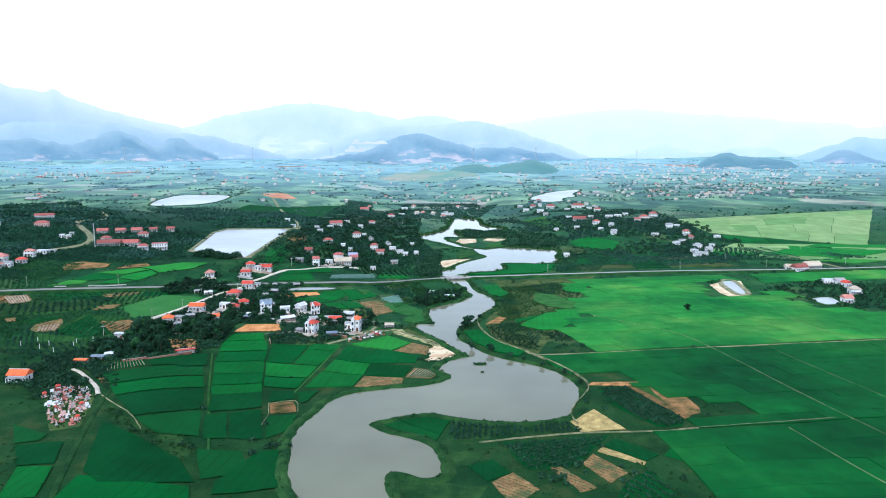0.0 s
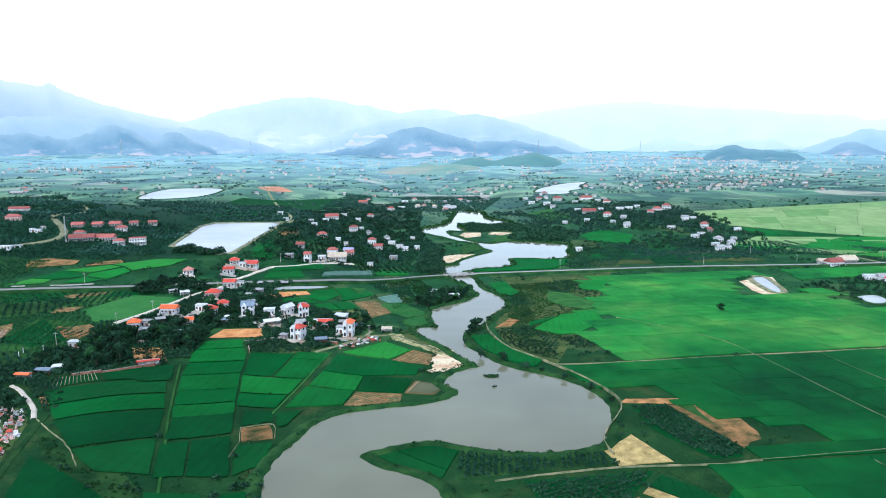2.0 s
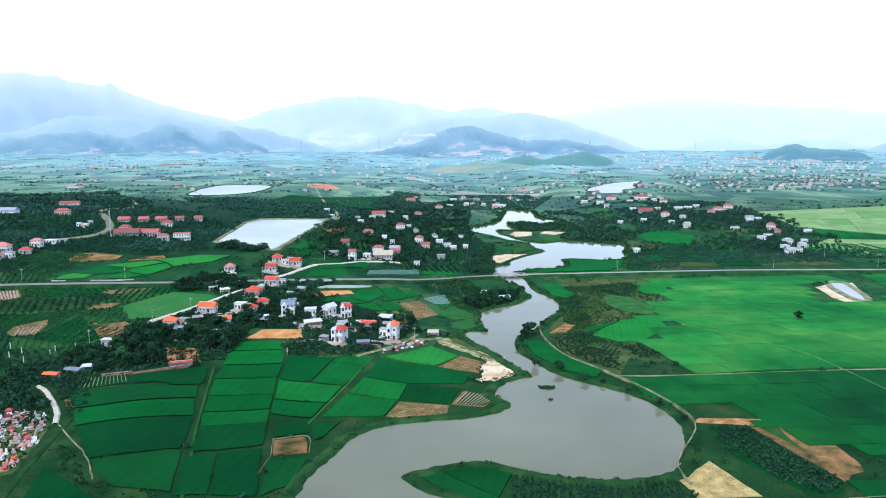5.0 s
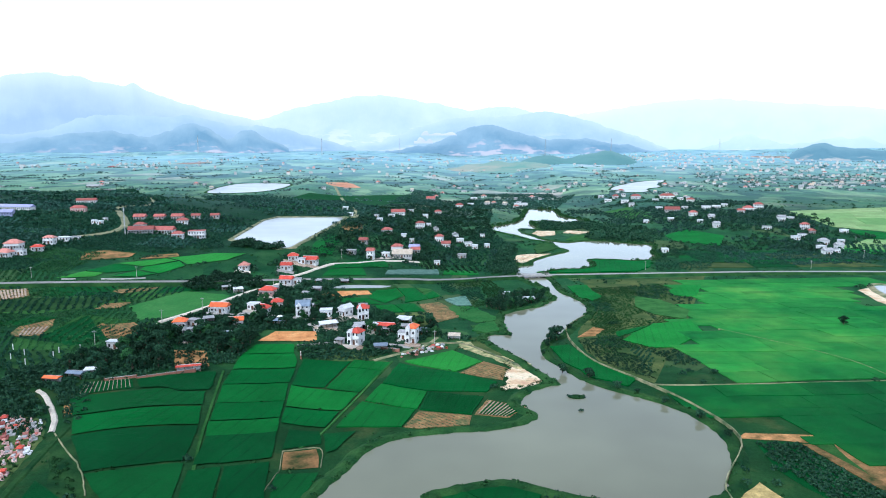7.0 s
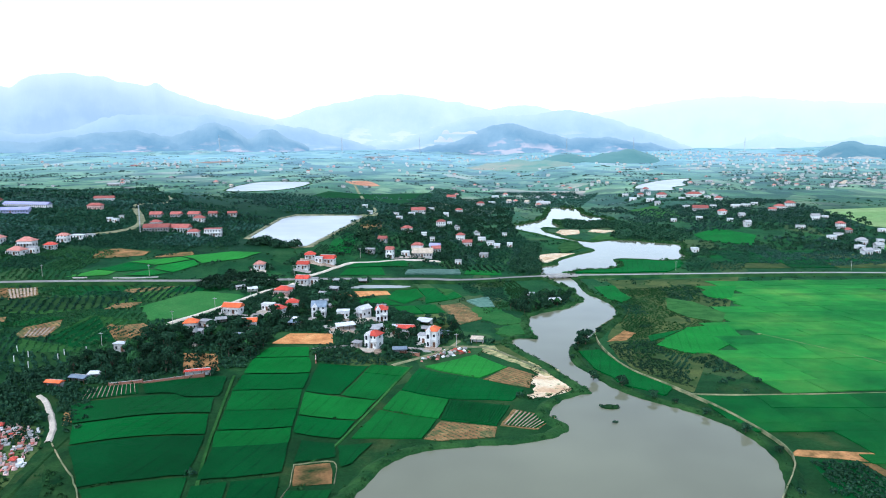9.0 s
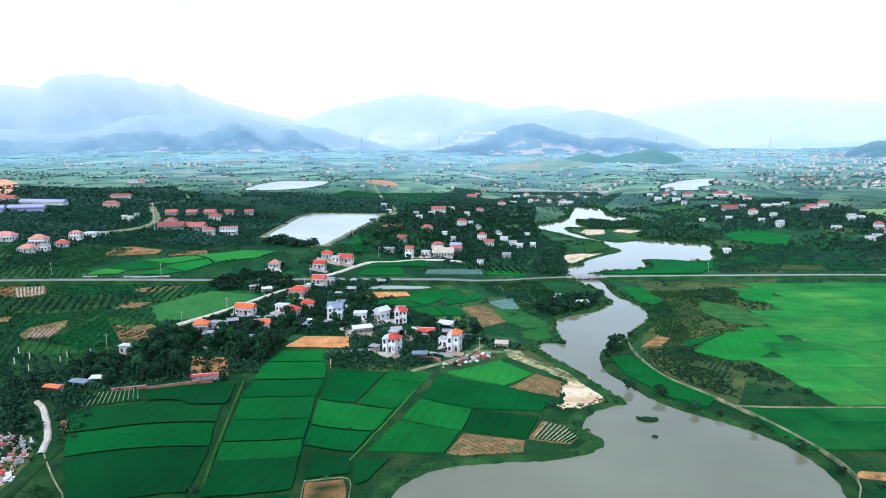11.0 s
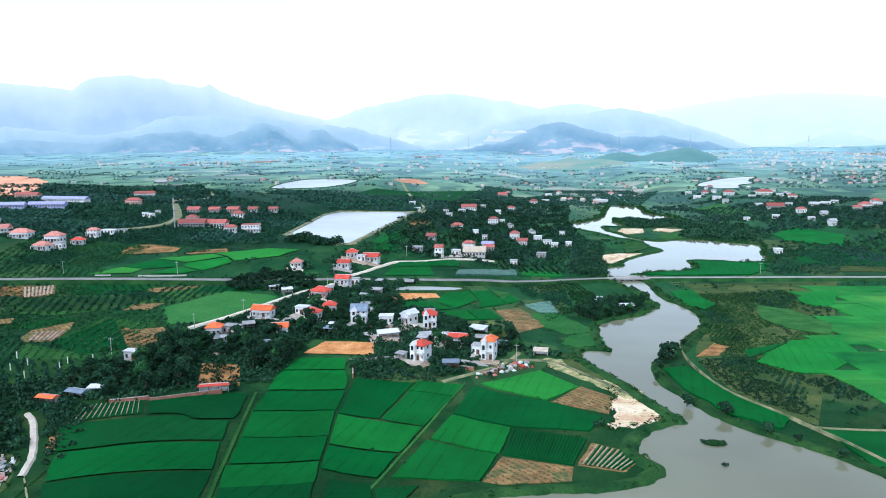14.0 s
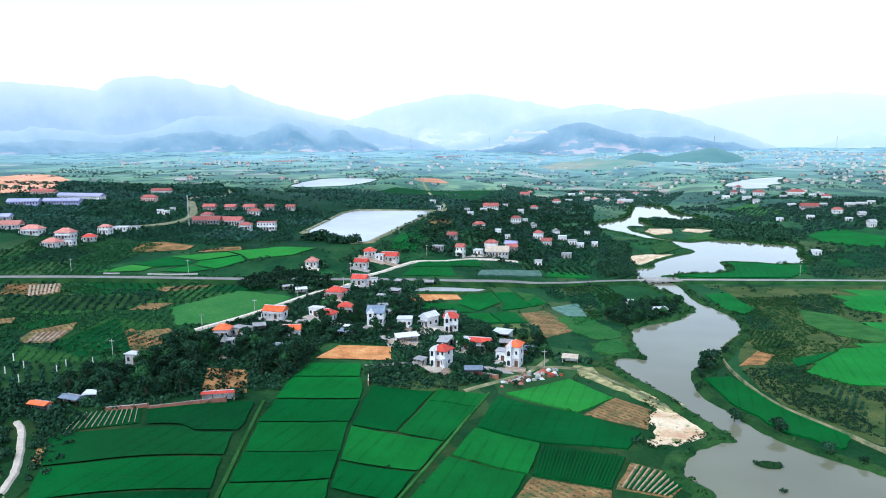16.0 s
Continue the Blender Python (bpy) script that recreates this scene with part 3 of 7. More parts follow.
def paddy(corners, rows, cols, material, label, gap=0.3, height=0.4, stagger=0.3, seed=1, within=None, avoid=None):
    """A block of paddies: parcels between low bunds, each one its own piece."""
    r = random.Random(seed)
    top = thing("rice_paddy", label, "field", "fields in the valley", "structure")
    a, b, c, d = corners
    cuts = [0] + sorted((k + r.uniform(-stagger, stagger)) / rows for k in range(1, rows)) + [1]
    for i in range(rows):
        here = [0] + sorted((k + r.uniform(-stagger, stagger)) / cols for k in range(1, cols)) + [1]
        for j in range(cols):
            q = [lerp(lerp(a, b, u), lerp(d, c, u), v) for u, v in ((here[j], cuts[i]), (here[j + 1], cuts[i]), (here[j + 1], cuts[i + 1]), (here[j], cuts[i + 1]))]
            mid = (sum(p[0] for p in q) / 4, sum(p[1] for p in q) / 4)
            if any(inside(x, y, w) for w in WATERS for x, y in q + [mid]) or avoid and any(inside(x, y, avoid) for x, y in q + [mid]) or any(inside(x, y, SANDY) for x, y in q + [mid]) or within and not inside(sum(p[0] for p in q) / 4, sum(p[1] for p in q) / 4, within):
                continue
            edge = []
            for k in range(4):
                p, n2 = q[k], q[(k + 1) % 4]
                for s in range(3):
                    x, y = lerp(p, n2, s / 3)
                    edge.append((x + 2.2 * noise.noise((x / 28, y / 28, 2)) + 0.3 * noise.noise((x / 4, y / 4, 2)), y + 2.2 * noise.noise((x / 28, y / 28, 5))))
            h = height * r.uniform(0.8, 1.2)
            PLOTS.append(q)
            part("parcel", slab(edge, 0.01, h, shrink=gap), r.choice(material) if isinstance(material, list) else material, top)
    return top


def parcels(label, material, *outlines, height=0.4, seed=1):
    """A block of paddies whose parcels have shapes of their own."""
    r = random.Random(seed)
    top = thing("rice_paddy", label, "field", "fields in the valley", "structure")
    for n, q in enumerate(outlines):
        PLOTS.append(q)
        if material is STUBBLE:
            DRY.append(q)
        edge = []
        for k in range(len(q)):
            for s in range(5):
                x, y = lerp(q[k], q[(k + 1) % len(q)], s / 5)
                edge.append((x + 0.5 * noise.noise((x / 6, y / 6, 2)), y + 0.5 * noise.noise((x / 6, y / 6, 5))))
        part("parcel", slab(edge, 0.01, height * r.uniform(0.85, 1.15)), material[n % len(material)] if isinstance(material, list) else material, top)
    return top


parcels("green rice paddies stepping down from the bare plot", [RICE_MID, RICE_MID, RICE, RICE, RICE, RICE], [(-78.8, 319.6), (-64.1, 324.2), (-61.3, 313.8), (-80.7, 306.6)], [(-80.7, 305.7), (-61.3, 313), (-58.9, 306.7), (-57.3, 297.4), (-79.2, 288.3)],
        [(-79.2, 287.4), (-57.3, 296.6), (-56.7, 282.1), (-77.7, 272.5)], [(-77.6, 271.7), (-56.7, 281.4), (-54.3, 265.8), (-74.4, 255.8)], [(-74.4, 255.1), (-54.4, 265.2), (-52.7, 252.3), (-72, 241.6)],
        [(-72.1, 240.8), (-52.7, 251.5), (-51.1, 241.4), (-69.7, 231.2)], seed=2)
parcels("green rice paddies between two ditches", [RICE, RICE, RICE, RICE_MID, RICE], [(-56.1, 307.4), (-37.2, 308.7), (-43.4, 279.6), (-55.2, 280.2)], [(-36.2, 310.7), (-21.8, 310.6), (-23.8, 300.8), (-37.9, 302.4)], [(-37.8, 301.7), (-24.1, 300.0), (-29.8, 276.5), (-42.6, 279.2)],
        [(-55.1, 279.4), (-30.1, 275.9), (-33.9, 259.7), (-52.9, 261.7)], [(-52.9, 260.7), (-34.3, 258.8), (-37, 246), (-51.4, 248.4)], seed=3)
parcels("bright green rice paddies near the river", [RICE, RICE_MID, RICE], [(-17.9, 310.4), (6, 300), (21, 289), (16, 278.5), (-5, 280), (-22.5, 287.1)], [(-22.9, 286.0), (-5.4, 279), (-8.4, 262), (-27.1, 269.3)], [(-27.9, 268.1), (-9, 261), (-12.6, 247), (-33.6, 247)], seed=4)
parcels("fresh pale green rice parcel by the track", RICE_PALE, [(-15.9, 313.7), (4, 330), (16.4, 314), (5, 301.6)], seed=5)
# mostly dark rice here, painting in the lens vignette of this corner
parcels("dark green rice paddies beside a footpath", [RICE_DARK, RICE_DARK, RICE, RICE_DARK, RICE_DARK], [(-107.8, 271), (-83.7, 283.9), (-80.5, 270.6), (-80.4, 265.4), (-89.7, 261.4), (-94.7, 263.7), (-102.5, 262.2)], [(-121.3, 251.8), (-117.7, 254.6), (-93, 262.5), (-88.9, 260.3), (-80.6, 263.7), (-78, 252.3), (-112.4, 237.3)],
        [(-111.6, 236.4), (-78, 251), (-74, 237.8), (-105.1, 223)], [(-104.6, 222), (-73.7, 236.8), (-70.1, 215), (-90.5, 201.4)], [(-89.6, 200.2), (-69.6, 213.8), (-64.7, 190.7), (-78.5, 188.6), (-83.2, 192.7)], seed=6)
parcels("dark green paddies near the river bend", RICE_DARK, [(-67.2, 210), (-59.9, 214.8), (-55.7, 191.6), (-63, 189.3)], [(-59.2, 215.4), (-48.4, 221.6), (-43, 192.9), (-55, 191.8)], [(-69.4, 231.4), (-51.2, 241.4), (-48.4, 224.1), (-67.2, 213.3)], [(-44.9, 214.3), (-33.5, 215.6), (-35, 199), (-42, 193)], seed=7)
parcels("small dark green parcels above the river bank", RICE_DARK, [(-47.8, 244.2), (-38, 243), (-36, 234), (-46.8, 230.4)], [(-36.6, 241), (-27, 243), (-31, 230), (-33.6, 228)], [(-63, 180.6), (-48.4, 182.3), (-43, 167.9), (-56.9, 159.8)], [(-42.6, 181.9), (-35, 183), (-31, 155), (-51.5, 151), (-52.4, 158.8)], seed=8)
parcels("dark green paddies beyond the farm track", [RICE_DARK, RICE], [(-99, 195.3), (-80.9, 182.3), (-66.4, 171.8), (-57.8, 157.6), (-84, 150.8), (-90.5, 156.9)], [(-90.5, 153.8), (-58.7, 154.5), (-55.2, 138.5), (-91.3, 138.5)], [(-119.9, 177.1), (-105.3, 178.9), (-100.8, 161.6), (-111.7, 161.6)], [(-110.8, 160.3), (-100.4, 159.8), (-96.3, 139.9), (-106.2, 139.7)], [(-129.9, 196.2), (-113.5, 185.3), (-113.5, 180.3), (-120.8, 178.9)], seed=9)
parcels("netted dark vegetable plot in close rows", RICE_DARK, [(-5, 278.4), (15, 273.6), (10, 257.4), (-7.6, 261.6)], seed=10)
parcels("harvested brown stubble plot", STUBBLE, [(-7.6, 260.4), (10, 256.4), (9, 249), (-6, 246), (-12, 247)], height=0.2, seed=11)
parcels("brown stubble plot with dry rows", STUBBLE, [(17, 314.6), (26, 306), (23, 291.6), (6.6, 300.4)], height=0.2, seed=12)
parcels("fenced bare brown plot", BROWN_WEEDS, [(-45.9, 228.5), (-36.6, 231), (-34, 219), (-43.9, 217.4)], height=0.15, seed=13)
parcels("striped garden plot of pale mulch and green rows", STUBBLE, [(16, 271), (29, 264), (22, 254.6), (11, 257.4)], height=0.15, seed=14)
parcels("staked garden plot below the houses", RICE_DARK, [(-124.5, 266.4), (-109.6, 271.8), (-104.8, 262.5), (-121.2, 254.9)], height=0.2, seed=15)
parcels("dry earth plots among the orchards", STUBBLE, [(-223, 375), (-212, 382), (-203, 368), (-211, 358)], [(-164.2, 353.5), (-163, 364), (-153, 369), (-154.2, 357.4)], [(-148.2, 332.2), (-138.6, 338.3), (-131.9, 332), (-135.5, 326.1), (-142.1, 327.7)], [(-180.6, 316.5), (-181.8, 324.1), (-172.6, 336), (-169.1, 327.6), (-167.6, 315.6), (-176.9, 312.9)], [(-201.0, 331.9), (-196.1, 334.9), (-193.8, 329.1), (-196.5, 327.0)], [(-174, 387), (-151, 400), (-155, 391), (-165, 383)], height=0.2, seed=16)
parcels("green garden plots among the orchards", [RICE_DARK, BANK, RICE_DARK], [(-203, 386), (-172, 397), (-170, 378), (-200, 369)], [(-222, 359), (-161, 376), (-168.3, 353.9), (-203.6, 338.8)], [(-194.2, 325.7), (-181.1, 338.2), (-172.1, 338.7), (-180.8, 325.5)], [(-161.6, 343.4), (-139.6, 315.7), (-150.1, 305), (-167, 314.3)], [(-171.6, 296.4), (-152.9, 300.7), (-142.3, 284.7), (-157.1, 278)], [(-149, 399), (-125, 409), (-122, 402), (-150, 387)], height=0.2, seed=26)
parcels("bright green crops across the river", [RICE_PALE, RICE_MID, RICE_PALE, RICE_MID, GRASS, RICE_PALE], [(88.1, 355.4), (104, 372.5), (121.8, 379.3), (102.3, 336.5), (93.1, 332.9), (88.2, 341.6)], [(82, 359.3), (101.7, 371.5), (87.9, 356), (81.4, 350.9)], [(136.6, 453.6), (151, 469.9), (163.4, 471), (148.7, 438.6), (141.8, 436.9), (135.5, 441.8)], [(77.5, 468.9), (90.3, 472.8), (90.5, 453.1), (93.3, 438), (85.4, 427.4), (78.5, 436.6)], [(112, 437.5), (123.9, 427.8), (132.1, 402), (123.6, 383.3), (110.6, 394), (105.1, 411.2)], [(82.1, 345.5), (104.2, 374.2), (125, 380.3), (123.6, 356.9), (101.7, 333.5), (90.8, 334.4)], seed=17)

parcels("bright green rice fields beside the road", [RICE_PALE, RICE_MID, RICE_PALE, RICE_MID, RICE_PALE, RICE_PALE], [(-210.6, 403.5), (-203.3, 421.7), (-192.3, 420.6), (-193.1, 411.9)], [(-203.2, 423), (-195.8, 442.9), (-179.9, 439.1), (-178.6, 430.5), (-191.1, 421)], [(-195.6, 444.3), (-174.1, 462.7), (-165.2, 457.1), (-179.2, 440.7)], [(-185.9, 414.4), (-176.8, 429.9), (-165.1, 425.5), (-171.6, 417.1)], [(-176.6, 432.5), (-177.4, 440.1), (-163.1, 455.9), (-155.6, 445.8), (-163.7, 427.2)], [(-173.5, 464.3), (-147.4, 476.9), (-127, 474.1), (-134.2, 457.9), (-155, 448.1), (-163.9, 458.4)], seed=16)
parcels("green rice fields behind the houses", [RICE_MID, RICE_MID, RICE, RICE_MID, RICE, RICE_MID], [(-39.1, 430.2), (-28.7, 439.8), (-23.3, 424.7), (-32.1, 404), (-41.9, 411)], [(-27.8, 440.5), (-18.9, 449), (-12.2, 436.7), (-9.3, 427.5), (-21.7, 412.3), (-22.5, 425.3)], [(-60.6, 401.7), (-42.8, 409.4), (-33.5, 402.1), (-41.5, 396), (-54.6, 395)], [(-38.2, 395.7), (-27.4, 403.6), (-21.3, 392.1), (-28.6, 388.2)], [(-26.7, 404), (-16.5, 412.5), (-10.6, 399.2), (-20.6, 392.5)], [(-8.8, 427.7), (-11.9, 435.7), (-7.3, 448.6), (-2.4, 437.3)], seed=19)
parcels("green fields between road and village", [RICE, RICE, RICE_MID], [(-74, 447.8), (-73, 465.4), (-53, 478.3), (-48.4, 458.9)], [(-72.9, 468.1), (-70.1, 485), (-41.4, 508), (-37.1, 490.9), (-52.5, 480.1)], [(-1.8, 504.5), (-0, 520.8), (22.9, 525.2), (23.4, 509.5)], seed=18)
parcels("dry striped vegetable plot", STUBBLE, [(-14, 413), (-3, 422.3), (10.5, 392.8), (-2.9, 378.5)], height=0.2, seed=20)
parcels("pale netted vegetable plots by the road", NETTING, [(-37.8, 468), (-36.9, 480.3), (-5.4, 516.8), (-3.9, 501.4)], [(-0.1, 427.9), (12.3, 439.9), (15.3, 415.2), (7, 414)], height=0.8, seed=22)
parcels("rough green fallow beside the rice fields", [GRASS, SCRUB], [(-17.8, 451.4), (-8.7, 454.9), (-0.7, 436.6), (-7.6, 430.5)], [(-27.4, 386), (-11.1, 396.9), (-4.3, 376.4), (-11.4, 366.3)], height=0.2, seed=21)
paddy([(70, 482), (280, 492), (320, 298), (110, 288)], 17, 10, RICE_WIDE, "wide bright green rice plain", 0.12, seed=23, within=[(146, 480), (290, 492), (330, 298), (92, 288), (98, 330), (122, 362), (120, 405), (150, 432)])
paddy([(80, 284), (300, 293), (308, 190), (96, 187)], 9, 9, RICE_NEAR, "green rice plain divided by bunds", 0.12, seed=24, within=[(88, 282), (300, 293), (308, 190), (133, 190), (127, 230), (98, 248)])
paddy([(100, 185), (300, 190), (300, 60), (100, 60)], 9, 7, RICE_NEAR, "dark green rice fields beyond the orchard", 0.1, seed=27, within=[(116, 184), (300, 190), (300, 60), (80, 90), (90, 160)])
parcels("dry brown plots between orchards", STUBBLE, [(34, 152), (42, 158), (48, 146), (38, 137)], [(55, 160), (58, 161), (66, 145), (60, 143)], [(66, 162), (72, 169), (79, 154), (71, 148)], height=0.15, seed=29)
parcels("straw-coloured and bare plots round an orchard", [STRAW, TERRACE, BROWN_WEEDS, BROWN_WEEDS, GRASS], [(71.9, 198.2), (84.8, 209.7), (86.1, 204.4), (90.6, 188.8), (73.5, 187.6)], [(91, 238.1), (94.5, 241.6), (116.4, 239.8), (117, 233.9), (108.5, 234.8)], [(117.5, 235.1), (127.9, 226.4), (127.4, 207.6), (125.9, 201.6), (119.7, 198.8), (116.9, 210.4), (115, 223)], [(108, 233.6), (110.9, 233.3), (120.3, 198.7), (116.7, 195.7)], [(111.6, 233.8), (116.3, 233.3), (116.3, 210.5), (118.2, 199.9), (115.6, 205.3)], height=0.15, seed=30)
parcels("dark green plots beside the orchards", [RICE_DARK, BANK, BANK, RICE_DARK, RICE_DARK, RICE, STRAW], [(28, 164), (37, 168), (41, 157.5), (33, 153)], [(85.8, 182.5), (105.2, 183.4), (105.2, 177.5), (96, 166.9), (91.2, 173.1)], [(113.3, 187.3), (124.1, 197.3), (133.2, 198.8), (131.7, 188), (124.8, 187.4)], [(113.2, 184.7), (130.5, 185.9), (132.5, 178.7), (121.3, 168), (118.4, 174.1)], [(83.3, 180.7), (90, 172.4), (94.3, 166), (88, 161.7), (82.1, 168.4), (77.8, 174.9)], [(109, 183.4), (115.7, 164.5), (103.1, 157.4), (95.7, 165.2), (105.8, 177.5)], [(77, 173.8), (87.6, 160.8), (85.9, 158.9), (74.2, 170.7)], height=0.25, seed=31)
parcels("dry grass on the spit", BANK, [(5, 160), (16, 155), (26, 150), (33, 150), (25, 135), (6, 135)], [(24, 176), (36, 174), (30, 165), (24, 163)], height=0.1, seed=32)
parcels("dark ground under orchard rows", [BANK, RICE_DARK, RICE_DARK, BANK, RICE_DARK], [(27.1, 207.8), (37.3, 202.4), (54.2, 198.2), (53.2, 187.2), (24.5, 184.1)], [(76, 148), (87, 156), (88, 137), (70, 139)], [(43.1, 181.3), (82.5, 183.7), (69.9, 168.6), (59.9, 158.7), (47.1, 160), (44.4, 170.6)], [(56.5, 198), (71.1, 198.7), (72.5, 187.7), (55.3, 187)], [(94.8, 235.7), (107.1, 234.3), (116.1, 195.8), (113.1, 189.6), (103.1, 189.3), (95.5, 207.5), (92.7, 216.9)], height=0.1, seed=33)
paddy([(278, 489), (429, 499), (390, 302), (278, 298)], 10, 6, RICE_WIDE, "bright rice plain towards the road", 0.1, seed=26, avoid=[(284, 425), (325, 455), (440, 435), (390, 351), (302, 364)])
paddy([(-1, 203), (17, 208), (26, 203), (18, 183)], 1, 2, RICE_DARK, "green paddy on the river spit", seed=28)
paddy([(387.9, 844.4), (756, 952.1), (516.1, 637), (388.1, 731)], 4, 5, RICE_RIPE, "broad pale green rice plain", 0.3, seed=35)
paddy([(389.2, 720), (511.1, 630.5), (438, 534.8), (392.2, 654.5)], 3, 5, [RICE_MID, RICE, RICE_PALE], "green rice fields behind the pale plain", 0.5, seed=38)
paddy([(318, 611), (381, 664), (674, 622), (429, 533)], 3, 5, [RICE_PALE, RICE_RIPE], "green rice fields past the road", 0.8, seed=36)
paddy([(169, 533), (195, 611), (299, 611), (318, 533)], 3, 4, [RICE, RICE_DARK, SCRUB], "green plots beside the lake", 0.8, seed=37)

# ---------------------------------------------------------------- roads and paths
def path(points, width, material, label, z=0.35, name="footpath"):
    h, k = width / 2, 0.1 if width < 1 else 0.4
    line = ragged(spline(points, 5), 0.3)
    LANES.append((h + 1.6, [lerp(a, b, k / 4) for a, b in zip(line, line[1:]) for k in range(4)]))
    return tagged(new(name, mesh_of(strip(line, [(-h - k, 0.0), (-h, z), (h, z), (h + k, 0.0)]), name, material)), label, "path", kind="structure")


ROAD = [(-420, 315), (-330, 347), (-238, 380), (-195, 394), (-142, 409.5), (-110, 421), (-76, 434.5), (-45, 447), (-12, 473), (20, 491), (47, 498), (61, 500.5), (100, 503), (170, 507), (240, 509), (334, 505), (416, 505), (680, 515)]
road_line = spline(ROAD, 6)
west = [p for p in road_line if p[0] < 50.5]
east = [p for p in road_line if p[0] > 67]
bridge_a, bridge_b = west[-1], east[0]
for seg in (west, east):
    tagged(new("road_bank", mesh_of(strip(seg, [(-5.5, 0), (-3, 1.5), (3, 1.5), (5.5, 0)]), "road_bank", BANK)), "grassy road embankment", "embankment", kind="structure")
    tagged(new("road", mesh_of(strip(seg, [(-2.0, 1.45), (-1.9, 1.56), (1.9, 1.56), (2.0, 1.45)]), "road", ASPHALT)), "pale worn asphalt country road", "road", kind="structure")

span = math.hypot(bridge_b[0] - bridge_a[0], bridge_b[1] - bridge_a[1])
turn = math.degrees(math.atan2(bridge_b[1] - bridge_a[1], bridge_b[0] - bridge_a[0]))
bridge = thing("bridge", "low concrete road bridge across the river", "bridge", m=pose(bridge_a[0], bridge_a[1], 0, 0, 0, turn))
part("deck", boxed(-1, span + 1, -3.6, 3.6, 0.95, 1.57, bevel=0.08), CONCRETE, bridge)
for k in range(4):
    x = span * (k + 0.5) / 4
    part("pier", boxed(x - 0.5, x + 0.5, -3, 3, 0.0, 0.95, bevel=0.06), CONCRETE, bridge)
for y in (-3.5, 3.35):
    part("railing", boxed(-1, span + 1, y, y + 0.15, 2.15, 2.27), CONCRETE, bridge)
    for k in range(16):
        x = span * k / 15
        part("post", boxed(x - 0.1, x + 0.1, y, y + 0.15, 1.57, 2.15), CONCRETE, bridge)

path([(-135.6, 259.2), (-130.7, 254.6), (-122.8, 244.3), (-116.7, 235.2), (-113.7, 229.2), (-112, 225.1)], 1.0, PALE_CONCRETE, "narrow pale concrete lane past the cemetery", 0.4, "lane")
path([(-129.2, 338), (-119.2, 360.8), (-104.4, 403.2), (-96.9, 413.2), (-92.2, 436.7), (-86.3, 448), (-79.3, 463.9), (-71.4, 479.8), (-57.1, 489.8), (-42.7, 505.8), (-18.9, 530.3)], 1.3, PALE_CONCRETE, "narrow pale concrete village lane", 0.7, "lane")
path([(-110.4, 224.3), (-101.9, 214.1), (-94.5, 206), (-89.8, 199.9), (-86.8, 194.8), (-84.3, 190.5)], 0.25, PATH_DIRT, "grown-over footpath between paddies")
path([(-108.9, 228.2), (-105.3, 204.4), (-99.9, 176.2), (-90.5, 134)], 1.2, BANK, "grassy farm track")
path([(-81.7, 285.6), (-71.4, 233.5), (-60.4, 186.3), (-56.1, 163.9)], 0.8, GRASS, "grassy bund along a ditch")
path([(-20.8, 312.7), (-36, 247), (-42, 230.9)], 0.7, GRASS, "grassy bund along a ditch")
path([(-10, 341), (8, 341), (21, 325), (31, 309), (36, 302)], 1.4, PATH_DIRT, "sandy track to the river bank")
path([(-28.6, 312.1), (-10, 335), (-3, 351)], 1.1, PATH_DIRT, "dirt track beside the houses")
path([(73, 390), (61, 369), (58, 348), (62, 315), (75, 290), (86, 265), (91, 237), (75, 208), (74, 195)], 0.35, PATH_DIRT, "sandy footpath along the river", 1.05)
path([(75, 289), (91, 285), (195, 290), (390, 298), (546, 307)], 0.25, PATH_DIRT, "straight track through the rice plain", 0.45)
path([(34.1, 181.9), (51, 184.5), (72.1, 186.5), (89.1, 185.9), (104.1, 185.2), (111.4, 186.2), (128.8, 187.4), (149.7, 188.8), (175, 190.8)], 0.25, PATH_DIRT, "straight track through the rice plain", 0.5)
path([(387.6, 651.7), (393.8, 602.1), (400.8, 530.7), (403.5, 488.4)], 2.6, PATH_DIRT, "pale dirt road crossing the plain", name="lane")
for line in ([(-46.5, 229), (-36, 231.6), (-33.4, 218.6)], [(-44.5, 216.7), (-46.5, 229)], [(-44.5, 216.7), (-46.8, 195.5)]):
    path(line, 0.12, PATH_DIRT, "pale trodden edge round a bare plot", 0.3)
BUNDS = ([(133, 364), (165, 320), (172, 290), (177, 224), (180, 192), (184, 160), (190, 110)], [(202, 289), (206, 244), (212, 190), (220, 130)], [(151, 183), (153, 158), (158, 120)], [(262, 400), (250, 340), (256, 292)])
for line in BUNDS:
    path(line, 0.1, PATH_DIRT, "long pale bund across the rice plain", 0.5)
path([(-266, 500), (-243, 555), (-305, 682), (-300, 744), (-476, 1080)], 5, PATH_DIRT, "pale dirt road through orchards", 0.5, "lane")
path([(-187.4, 408), (-177.9, 410.2), (-166.5, 415.5)], 0.9, CONCRETE, "concrete irrigation channel beside the road", 0.5, "channel")
path([(-206.1, 402.7), (-199.6, 405)], 0.7, CONCRETE, "short concrete irrigation channel beside the road", 0.5, "channel")
path([(-102, 704), (-91, 740), (-161, 1084), (-199, 1259)], 4, PATH_DIRT, "pale track up to bare earth", 0.5, "lane")


